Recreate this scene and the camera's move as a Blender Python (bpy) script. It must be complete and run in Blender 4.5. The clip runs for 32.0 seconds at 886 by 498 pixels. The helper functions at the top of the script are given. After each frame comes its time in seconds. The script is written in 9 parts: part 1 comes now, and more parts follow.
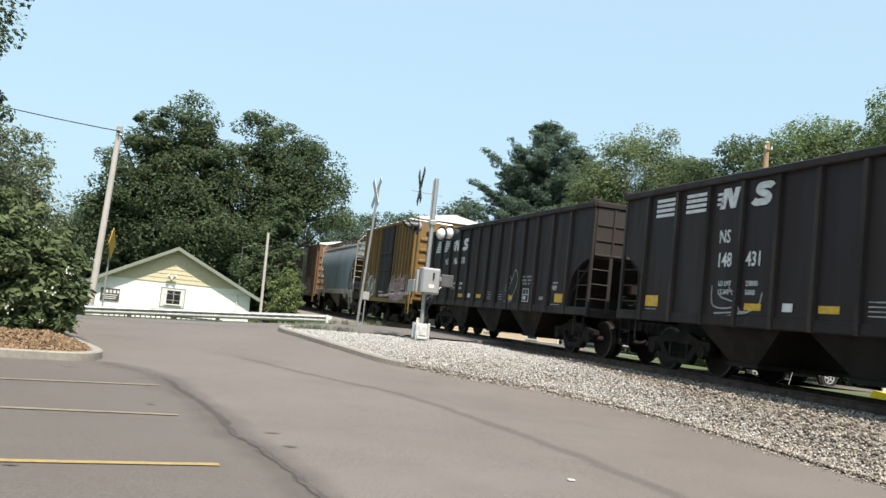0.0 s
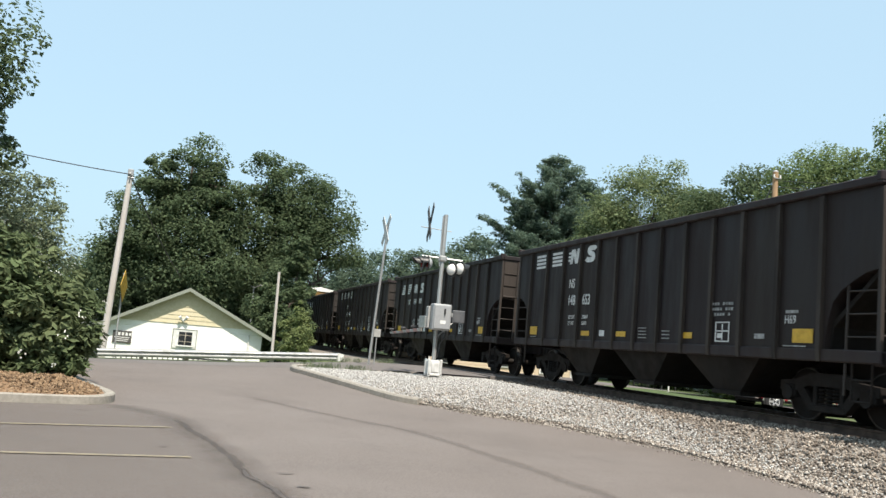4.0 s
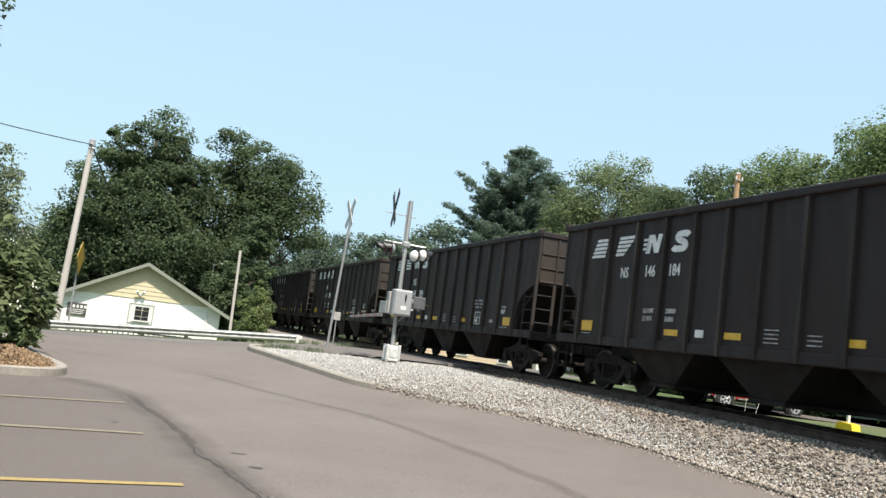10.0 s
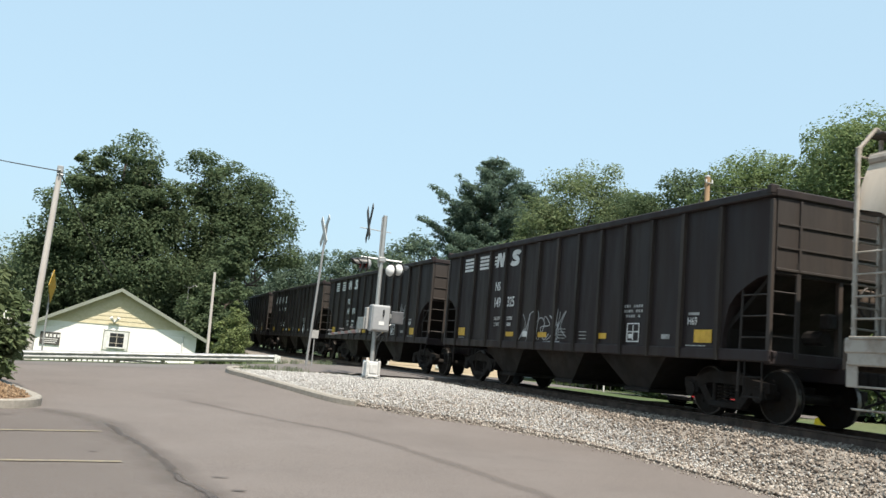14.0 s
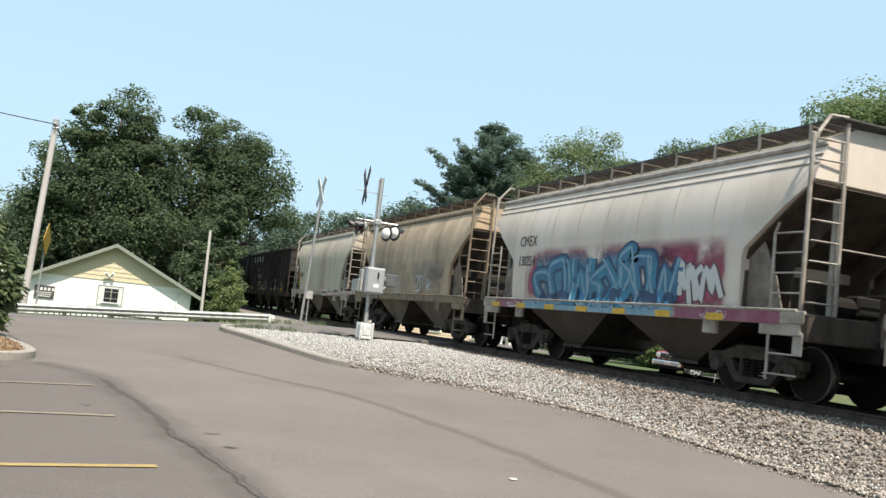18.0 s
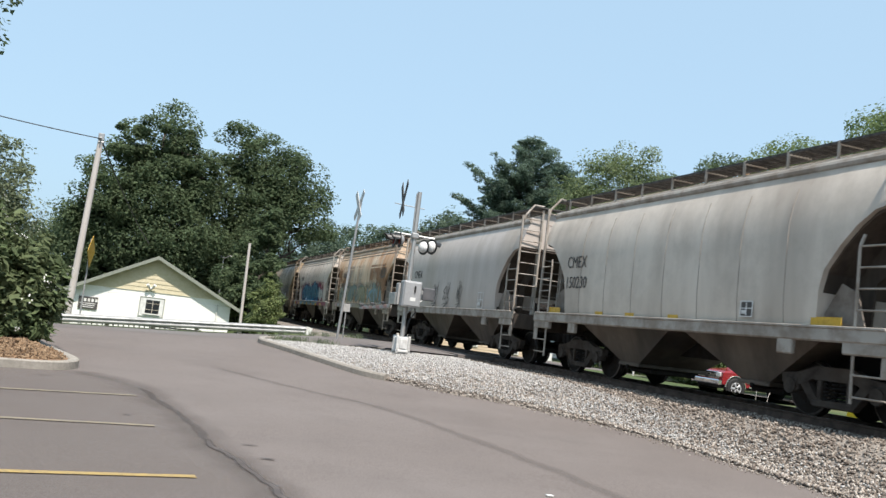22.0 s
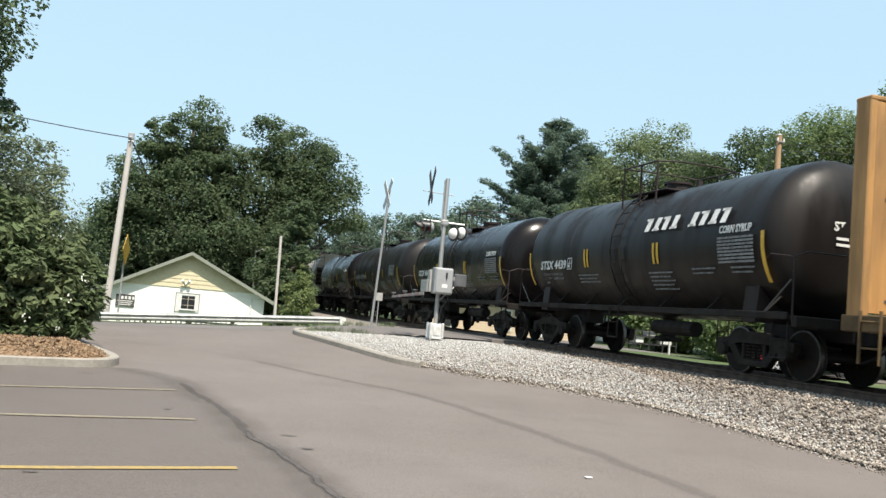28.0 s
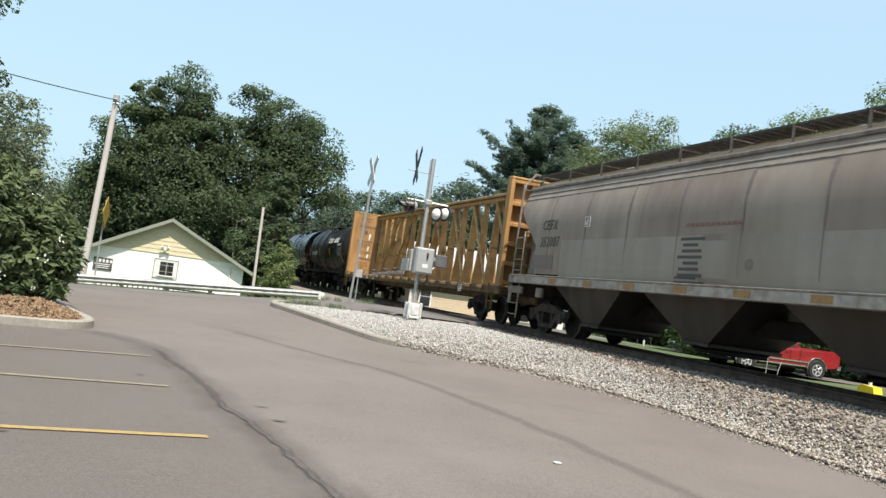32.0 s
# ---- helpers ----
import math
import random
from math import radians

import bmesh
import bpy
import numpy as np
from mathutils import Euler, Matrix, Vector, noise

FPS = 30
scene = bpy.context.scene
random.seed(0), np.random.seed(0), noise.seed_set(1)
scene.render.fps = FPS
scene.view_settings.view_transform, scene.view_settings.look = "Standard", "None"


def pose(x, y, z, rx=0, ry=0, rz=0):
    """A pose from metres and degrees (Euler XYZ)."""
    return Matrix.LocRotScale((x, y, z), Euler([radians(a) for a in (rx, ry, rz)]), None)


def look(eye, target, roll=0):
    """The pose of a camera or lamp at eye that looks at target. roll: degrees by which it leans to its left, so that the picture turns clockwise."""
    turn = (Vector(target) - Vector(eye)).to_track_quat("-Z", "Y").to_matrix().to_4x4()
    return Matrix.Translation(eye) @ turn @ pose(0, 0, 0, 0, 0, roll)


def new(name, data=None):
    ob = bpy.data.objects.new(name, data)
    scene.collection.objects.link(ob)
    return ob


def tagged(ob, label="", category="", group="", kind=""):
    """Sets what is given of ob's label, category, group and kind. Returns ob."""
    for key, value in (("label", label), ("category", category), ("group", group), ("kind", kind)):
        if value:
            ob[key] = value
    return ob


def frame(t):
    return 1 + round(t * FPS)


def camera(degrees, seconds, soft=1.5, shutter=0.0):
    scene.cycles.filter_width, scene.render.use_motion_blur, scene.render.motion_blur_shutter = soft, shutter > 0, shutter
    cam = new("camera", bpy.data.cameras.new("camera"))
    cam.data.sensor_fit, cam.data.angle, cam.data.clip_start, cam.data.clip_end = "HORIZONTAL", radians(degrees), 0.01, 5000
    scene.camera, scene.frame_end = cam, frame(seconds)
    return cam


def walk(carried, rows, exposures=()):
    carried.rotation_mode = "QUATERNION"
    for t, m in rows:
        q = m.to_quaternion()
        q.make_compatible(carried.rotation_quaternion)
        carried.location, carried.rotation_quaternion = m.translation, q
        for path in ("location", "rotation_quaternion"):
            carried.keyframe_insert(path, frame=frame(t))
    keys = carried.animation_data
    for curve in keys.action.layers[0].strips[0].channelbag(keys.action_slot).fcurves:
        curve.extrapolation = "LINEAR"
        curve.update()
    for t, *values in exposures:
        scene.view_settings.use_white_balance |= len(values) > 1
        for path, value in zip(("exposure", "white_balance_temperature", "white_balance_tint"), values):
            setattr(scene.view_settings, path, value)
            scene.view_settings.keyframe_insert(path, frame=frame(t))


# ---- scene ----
# ---- camera and its walk ----
cam = camera(55.0, 32.0, soft=1.45, shutter=0.10)
PATH = [
    (0.0, pose(0, 0, 1.45, 94.29, -6.04, -18.08)),
    (0.5, pose(0, 0, 1.45, 94.76, -5.72, -19.31)),
    (1.0, pose(0, 0, 1.45, 95.17, -5.82, -20.21)),
    (1.5, pose(0, 0, 1.45, 95.37, -5.75, -18.00)),
    (2.0, pose(0, 0, 1.45, 95.88, -6.16, -17.37)),
    (2.5, pose(0, 0, 1.45, 96.30, -6.45, -17.57)),
    (3.0, pose(0, 0, 1.45, 96.55, -5.83, -17.58)),
    (3.5, pose(0, 0, 1.45, 96.69, -5.27, -17.51)),
    (5.5, pose(0, 0, 1.45, 96.25, -4.36, -16.67)),
    (6.0, pose(0, 0, 1.45, 95.99, -4.68, -16.40)),
    (6.5, pose(0, 0, 1.45, 96.28, -4.75, -16.78)),
    (7.0, pose(0, 0, 1.45, 96.41, -5.49, -19.12)),
    (7.5, pose(0, 0, 1.45, 95.95, -5.70, -19.99)),
    (8.0, pose(0, 0, 1.45, 95.41, -6.46, -20.49)),
    (8.5, pose(0, 0, 1.45, 95.04, -6.77, -19.95)),
    (9.0, pose(0, 0, 1.45, 95.18, -6.78, -18.96)),
    (9.5, pose(0, 0, 1.45, 95.60, -7.11, -19.30)),
    (10.0, pose(0, 0, 1.45, 96.02, -7.23, -20.02)),
    (10.5, pose(0, 0, 1.45, 96.24, -6.71, -20.83)),
    (11.0, pose(0, 0, 1.45, 96.58, -6.38, -21.65)),
    (11.5, pose(0, 0, 1.45, 97.13, -5.46, -21.01)),
    (12.0, pose(0, 0, 1.45, 97.02, -4.76, -19.09)),
    (12.5, pose(0, 0, 1.45, 96.90, -4.68, -19.38)),
    (13.0, pose(0, 0, 1.45, 97.70, -4.27, -21.57)),
    (13.5, pose(0, 0, 1.45, 97.69, -4.58, -21.40)),
    (14.0, pose(0, 0, 1.45, 97.05, -4.80, -21.40)),
    (14.5, pose(0, 0, 1.45, 95.79, -4.89, -20.36)),
    (16.5, pose(0, 0, 1.45, 93.86, -5.37, -20.18)),
    (17.0, pose(0, 0, 1.45, 94.04, -5.55, -20.55)),
    (17.5, pose(0, 0, 1.45, 94.23, -5.89, -21.06)),
    (18.0, pose(0, 0, 1.45, 94.69, -6.31, -21.84)),
    (18.5, pose(0, 0, 1.45, 94.89, -6.32, -20.87)),
    (19.0, pose(0, 0, 1.45, 95.04, -5.74, -19.86)),
    (19.5, pose(0, 0, 1.45, 95.20, -4.75, -19.20)),
    (20.0, pose(0, 0, 1.45, 95.32, -4.33, -18.62)),
    (20.5, pose(0, 0, 1.45, 95.32, -5.42, -18.03)),
    (21.0, pose(0, 0, 1.45, 95.07, -5.97, -18.16)),
    (21.5, pose(0, 0, 1.45, 95.08, -6.73, -19.24)),
    (22.0, pose(0, 0, 1.45, 95.34, -6.83, -19.37)),
    (22.5, pose(0, 0, 1.45, 95.28, -6.11, -18.81)),
    (23.0, pose(0, 0, 1.45, 95.29, -5.25, -17.31)),
    (23.5, pose(0, 0, 1.45, 95.32, -4.63, -16.70)),
    (24.0, pose(0, 0, 1.45, 95.42, -4.86, -16.53)),
    (24.5, pose(0, 0, 1.45, 94.56, -6.04, -16.54)),
    (25.0, pose(0, 0, 1.45, 93.98, -6.71, -16.89)),
    (25.5, pose(0, 0, 1.45, 93.86, -6.99, -17.00)),
    (26.0, pose(0, 0, 1.45, 93.83, -6.47, -17.18)),
    (26.5, pose(0, 0, 1.45, 93.90, -5.67, -17.19)),
    (28.5, pose(0, 0, 1.45, 94.25, -4.91, -17.16)),
    (29.0, pose(0, 0, 1.45, 94.37, -5.46, -17.15)),
    (29.5, pose(0, 0, 1.45, 94.33, -5.96, -17.65)),
    (30.0, pose(0, 0, 1.45, 94.19, -6.85, -18.03)),
    (30.5, pose(0, 0, 1.45, 93.89, -7.81, -18.36)),
    (31.0, pose(0, 0, 1.45, 93.45, -8.12, -18.66)),
    (31.5, pose(0, 0, 1.45, 93.10, -8.45, -18.80)),
    (32.0, pose(0, 0, 1.45, 93.03, -7.90, -18.58)),
]
EXPOSURE = [(0, 0.95, 6500, 11), (3, 0.96, 6500, 11), (6, 0.92, 6500, 11), (11, 1.00, 6500, 11), (13, 0.96, 6500, 11), (14, 0.91, 6500, 11), (16, 0.95, 6500, 11), (18, 0.97, 6500, 11), (19.5, 0.89, 6350, 12), (22, 0.81, 6250, 14), (25.3, 0.80, 6250, 14), (26, 0.93, 6450, 12), (29, 0.99, 6500, 11), (32, 0.96, 6500, 11)]
walk(cam, PATH, EXPOSURE)

# ---- world, sun, exposure ----
SUN_AZ, SUN_EL = 177.0, 60.0      # degrees: bearing of the sun seen from the place (0 is +y, clockwise), height
world = bpy.data.worlds.new("sky")
scene.world = world
world.use_nodes = True
wn = world.node_tree
sky = wn.nodes.new("ShaderNodeTexSky")
sky.sky_type = 'NISHITA'
sky.sun_disc = False
sky.sun_elevation = radians(SUN_EL)
sky.sun_rotation = radians(SUN_AZ)
sky.air_density, sky.dust_density, sky.ozone_density, sky.altitude = 1.0, 4.0, 1.0, 300
wn.nodes["Background"].inputs["Strength"].default_value = 0.15
tone = wn.nodes.new("ShaderNodeMix")        # summer haze: a paler, slightly greener sky
tone.data_type, tone.blend_type = 'RGBA', 'MULTIPLY'
tone.inputs["Factor"].default_value = 1.0
tone.inputs["B"].default_value = (0.98, 1.05, 0.97, 1)
haze = wn.nodes.new("ShaderNodeMix")        # even bright haze over the whole dome
haze.data_type = 'RGBA'
haze.inputs["Factor"].default_value = 0.8
haze.inputs["B"].default_value = (1.98, 2.80, 3.34, 1)
wn.links.new(sky.outputs[0], tone.inputs["A"])
wn.links.new(tone.outputs["Result"], haze.inputs["A"])
wn.links.new(haze.outputs["Result"], wn.nodes["Background"].inputs["Color"])

sun_data = bpy.data.lights.new("sun", 'SUN')
sun_data.energy, sun_data.angle, sun_data.color = 3.9, radians(0.6), (1.0, 0.92, 0.80)
sun = new("sun", sun_data)
_a, _e = radians(SUN_AZ), radians(SUN_EL)
sun.matrix_world = look((math.sin(_a) * math.cos(_e) * 200, math.cos(_a) * math.cos(_e) * 200, math.sin(_e) * 200), (0, 0, 0))
# ---- mesh tools ----
class Mesh:
    """Collects vertices and faces of one mesh."""
    def __init__(self):
        self.v, self.f = [], []

    def add(self, verts, faces):
        n = len(self.v)
        self.v.extend(tuple(p) for p in verts)
        self.f.extend(tuple(i + n for i in face) for face in faces)
        return self

    def box(self, x, y, z, sx, sy, sz, b=0.0, m=None):
        hx, hy, hz = sx / 2, sy / 2, sz / 2
        b = min(b, 0.45 * min(sx, sy, sz))
        if b <= 0:
            v = [(i * hx, j * hy, k * hz) for k in (-1, 1) for j in (-1, 1) for i in (-1, 1)]
            f = [(0, 2, 3, 1), (4, 5, 7, 6), (0, 1, 5, 4), (2, 6, 7, 3), (0, 4, 6, 2), (1, 3, 7, 5)]
        else:
            v, idx = [], {}
            for k in (-1, 1):
                for j in (-1, 1):
                    for i in (-1, 1):
                        for a in range(3):
                            idx[i, j, k, a] = len(v)
                            p = [i * (hx - b), j * (hy - b), k * (hz - b)]
                            p[a] = (i * hx, j * hy, k * hz)[a]
                            v.append(tuple(p))
            f = []
            for a in range(3):
                o1, o2 = [q for q in range(3) if q != a]
                for s in (-1, 1):
                    ring = []
                    for u, w in ((-1, -1), (1, -1), (1, 1), (-1, 1)):
                        c = [0, 0, 0]
                        c[a], c[o1], c[o2] = s, u, w
                        ring.append(idx[c[0], c[1], c[2], a])
                    f.append(tuple(ring if (s > 0) == (a != 1) else ring[::-1]))
            for a in range(3):
                o1, o2 = [q for q in range(3) if q != a]
                for u in (-1, 1):
                    for w in (-1, 1):
                        c0, c1 = [0, 0, 0], [0, 0, 0]
                        c0[a], c0[o1], c0[o2] = -1, u, w
                        c1[a], c1[o1], c1[o2] = 1, u, w
                        q = (idx[(*c0, o1)], idx[(*c1, o1)], idx[(*c1, o2)], idx[(*c0, o2)])
                        f.append(q if (u * w > 0) == (a != 1) else q[::-1])
            for k in (-1, 1):
                for j in (-1, 1):
                    for i in (-1, 1):
                        q = (idx[i, j, k, 0], idx[i, j, k, 1], idx[i, j, k, 2])
                        f.append(q if i * j * k > 0 else q[::-1])
        if m is not None:
            v = [m @ Vector(p) for p in v]
        return self.add([(p[0] + x, p[1] + y, p[2] + z) for p in v], f)

    def tube(self, p0, p1, r, n=8, r1=None, cap=True):
        p0, p1 = Vector(p0), Vector(p1)
        q = (p1 - p0).to_track_quat('Z', 'Y').to_matrix()
        r1 = r if r1 is None else r1
        v = []
        for p, rr in ((p0, r), (p1, r1)):
            for i in range(n):
                a = 2 * math.pi * i / n
                v.append(p + q @ Vector((math.cos(a) * rr, math.sin(a) * rr, 0)))
        f = [(i, (i + 1) % n, n + (i + 1) % n, n + i) for i in range(n)]
        if cap:
            f += [tuple(range(n))[::-1], tuple(range(n, 2 * n))]
        return self.add(v, f)

    def path(self, pts, r, n=6):
        for a, b in zip(pts, pts[1:]):
            self.tube(a, b, r, n)
        return self

    def rings(self, rings, closed=True, caps=True):
        """Skins a list of rings, each a list of the same number of points."""
        n = len(rings[0])
        v = [p for ring in rings for p in ring]
        f = []
        for k in range(len(rings) - 1):
            for i in range(n if closed else n - 1):
                j = (i + 1) % n
                f.append((k * n + i, k * n + j, (k + 1) * n + j, (k + 1) * n + i))
        if caps:
            f += [tuple(range(n))[::-1], tuple(range((len(rings) - 1) * n, len(rings) * n))]
        return self.add(v, f)

    def prism(self, poly, a, b, axis=0):
        """A polygon in the plane across the axis, pushed out from a to b."""
        def at(p, s):
            p = list(p)
            p.insert(axis, s)
            return tuple(p)
        return self.rings([[at(p, a) for p in poly], [at(p, b) for p in poly]])

    def turned(self, prof, n=20, axis=2, at=(0, 0, 0)):
        """A profile of (radius, height) turned round an axis."""
        rings = []
        for r, h in prof:
            ring = []
            for i in range(n):
                t = 2 * math.pi * i / n
                p = [math.cos(t) * r, math.sin(t) * r]
                p.insert(axis, h)
                ring.append((p[0] + at[0], p[1] + at[1], p[2] + at[2]))
            rings.append(ring)
        return self.rings(rings)

    def made(self, name, mat, smooth=False):
        me = bpy.data.meshes.new(name)
        me.from_pydata(self.v, [], self.f)
        bm = bmesh.new()
        bm.from_mesh(me)
        bmesh.ops.recalc_face_normals(bm, faces=bm.faces)
        bm.to_mesh(me)
        bm.free()
        if smooth:
            me.shade_smooth()
            me.set_sharp_from_angle(angle=radians(38))
        me.materials.append(mat)
        return me


def thing(name, label, category, m=None, group="", kind=""):
    ob = new(name)
    ob.empty_display_size = 0.3
    if m is not None:
        ob.matrix_basis = m
    return tagged(ob, label, category, group, kind)


def part(name, mesh, mat, parent, label="", smooth=False, at=None):
    """One mesh object under a thing or a part; mesh is a Mesh or ready mesh data."""
    data = mesh if isinstance(mesh, bpy.types.Mesh) else mesh.made(name, mat, smooth)
    ob = new(name, data)
    ob.parent = parent
    if at is not None:
        ob.matrix_basis = at
    return tagged(ob, label)


def solid(name, mesh, mat, label="", category="", group="", kind="", smooth=False, m=None):
    """A thing or a piece of the setting that is one mesh."""
    data = mesh if isinstance(mesh, bpy.types.Mesh) else mesh.made(name, mat, smooth)
    ob = new(name, data)
    if m is not None:
        ob.matrix_basis = m
    return tagged(ob, label, category, group, kind)


def smooth_path(pts, n=6):
    out = []
    for i in range(len(pts) - 1):
        p0, p1, p2, p3 = (Vector(pts[max(0, min(len(pts) - 1, i + k))]) for k in (-1, 0, 1, 2))
        for k in range(n):
            t = k / n
            out.append(0.5 * ((2 * p1) + (p2 - p0) * t + (2 * p0 - 5 * p1 + 4 * p2 - p3) * t * t + (3 * p1 - p0 - 3 * p2 + p3) * t ** 3))
    return out + [Vector(pts[-1])]


_text_cache = {}


def text_mesh(body, size, mat, bold=0.0, shear=0.0, spacing=1.0, squeeze=1.0):
    """Flat lettering in the built-in font, in the plane y = 0, read from -y, its lower left corner at the origin."""
    key = (body, size, mat.name, bold, shear, spacing, squeeze)
    if key not in _text_cache:
        cu = bpy.data.curves.new("lettering", 'FONT')
        cu.body, cu.size, cu.shear, cu.space_character = body, size * 1.37, shear, spacing
        cu.offset, cu.extrude, cu.resolution_u = bold, 0.002, 2
        ob = bpy.data.objects.new("lettering", cu)
        scene.collection.objects.link(ob)
        me = bpy.data.meshes.new_from_object(ob.evaluated_get(bpy.context.evaluated_depsgraph_get()))
        bpy.data.objects.remove(ob)
        me.transform(Matrix.Diagonal((squeeze, 1, 1, 1)))
        me.transform(Matrix.Rotation(radians(90), 4, 'X'))
        me.materials.clear()
        me.materials.append(mat)
        _text_cache[key] = me
    return _text_cache[key]


SIDE = Matrix.Rotation(radians(-90), 4, 'Z')    # turns lettering to be read from -x


def lettering(name, body, size, mat, parent, x, y, z, **how):
    """Lettering on a side that faces -x; y is where it begins, running to -y."""
    return part(name, text_mesh(body, size, mat, **how), mat, parent, at=Matrix.Translation((x, y, z)) @ SIDE)


def bars(name, rows, mat, parent, x, y, z, label=""):
    """Unreadable small writing as plain bars: rows of (from y, to y, z, height)."""
    me = Mesh()
    for a, b, zz, h in rows:
        me.box(0, -(a + b) / 2, zz, 0.006, abs(b - a), h)
    return part(name, me, mat, parent, label, at=Matrix.Translation((x, y, z)))


# ---- materials ----
def material(name, base, rough=0.7, metal=0.0, second=None, scale=2.0, amount=0.5, third=None, scale3=0.35, amount3=0.35,
             bump=0.0, bump_scale=40.0, streak=False, random_tint=0.0, spec=0.5, edge=(0.42, 0.62), coat=0.0, rough_var=0.12, patch=None):
    """A surface with grain (scale) and stains (scale3) over its base colour."""
    mat = bpy.data.materials.new(name)
    mat.use_nodes = True
    nt = mat.node_tree
    n, l = nt.nodes, nt.links
    bsdf = n["Principled BSDF"]
    bsdf.inputs["Metallic"].default_value = metal
    bsdf.inputs["Specular IOR Level"].default_value = spec
    bsdf.inputs["Coat Weight"].default_value = coat
    geo = n.new("ShaderNodeTexCoord")
    mapping = n.new("ShaderNodeMapping")
    l.new(geo.outputs["Object"], mapping.inputs["Vector"])
    if streak:
        mapping.inputs["Scale"].default_value = (1, 1, 0.16)
    info = n.new("ShaderNodeObjectInfo")
    shift = n.new("ShaderNodeVectorMath")
    shift.operation = 'ADD'
    l.new(mapping.outputs[0], shift.inputs[0])
    wide = n.new("ShaderNodeMath")
    wide.operation = 'MULTIPLY'
    wide.inputs[1].default_value = 37.0
    l.new(info.outputs["Random"], wide.inputs[0])
    l.new(wide.outputs[0], shift.inputs[1])

    def tex(sc, lo, hi, detail):
        t = n.new("ShaderNodeTexNoise")
        t.inputs["Scale"].default_value = sc
        t.inputs["Detail"].default_value = detail
        t.inputs["Roughness"].default_value = 0.62
        l.new(shift.outputs[0], t.inputs["Vector"])
        r = n.new("ShaderNodeMapRange")
        r.inputs["From Min"].default_value, r.inputs["From Max"].default_value = lo, hi
        l.new(t.outputs["Fac"], r.inputs["Value"])
        return r.outputs["Result"]

    def mix(a, b, fac, k):
        m = n.new("ShaderNodeMix")
        m.data_type = 'RGBA'
        s = n.new("ShaderNodeMath")
        s.operation = 'MULTIPLY'
        s.inputs[1].default_value = k
        l.new(fac, s.inputs[0])
        l.new(s.outputs[0], m.inputs["Factor"])
        for sock, val in ((m.inputs["A"], a), (m.inputs["B"], b)):
            if isinstance(val, tuple):
                sock.default_value = (*val, 1)
            else:
                l.new(val, sock)
        return m.outputs["Result"]

    second = second or tuple(c * 0.72 for c in base)
    fine = tex(scale, edge[0], edge[1], 6)
    col = mix(base, second, fine, amount)
    if third:
        col = mix(col, third, tex(scale3, 0.48, 0.7, 4), amount3)
    if patch:
        colour, sc, amt = patch
        t = n.new("ShaderNodeTexNoise")
        t.inputs["Scale"].default_value, t.inputs["Detail"].default_value, t.inputs["Roughness"].default_value = sc, 9, 0.7
        off = n.new("ShaderNodeVectorMath")
        off.operation = 'ADD'
        l.new(geo.outputs["Object"], off.inputs[0])
        l.new(wide.outputs[0], off.inputs[1])
        l.new(off.outputs[0], t.inputs["Vector"])
        r = n.new("ShaderNodeMapRange")
        r.inputs["From Min"].default_value, r.inputs["From Max"].default_value = 0.45, 0.72
        l.new(t.outputs["Fac"], r.inputs["Value"])
        col = mix(col, colour, r.outputs["Result"], amt)
    if random_tint:
        hsv = n.new("ShaderNodeHueSaturation")
        rr = n.new("ShaderNodeMapRange")
        rr.inputs["To Min"].default_value, rr.inputs["To Max"].default_value = 1 - random_tint, 1 + random_tint
        l.new(info.outputs["Random"], rr.inputs["Value"])
        l.new(rr.outputs["Result"], hsv.inputs["Value"])
        l.new(col, hsv.inputs["Color"])
        col = hsv.outputs["Color"]
    l.new(col, bsdf.inputs["Base Color"])
    rr = n.new("ShaderNodeMapRange")
    rr.inputs["To Min"].default_value, rr.inputs["To Max"].default_value = max(0.02, rough - rough_var), min(1, rough + rough_var)
    l.new(fine, rr.inputs["Value"])
    l.new(rr.outputs["Result"], bsdf.inputs["Roughness"])
    if bump:
        t = n.new("ShaderNodeTexNoise")
        t.inputs["Scale"].default_value = bump_scale
        t.inputs["Detail"].default_value = 5
        l.new(geo.outputs["Object"], t.inputs["Vector"])
        b = n.new("ShaderNodeBump")
        b.inputs["Strength"].default_value = bump
        b.inputs["Distance"].default_value = 0.02
        l.new(t.outputs["Fac"], b.inputs["Height"])
        l.new(b.outputs["Normal"], bsdf.inputs["Normal"])
    return mat


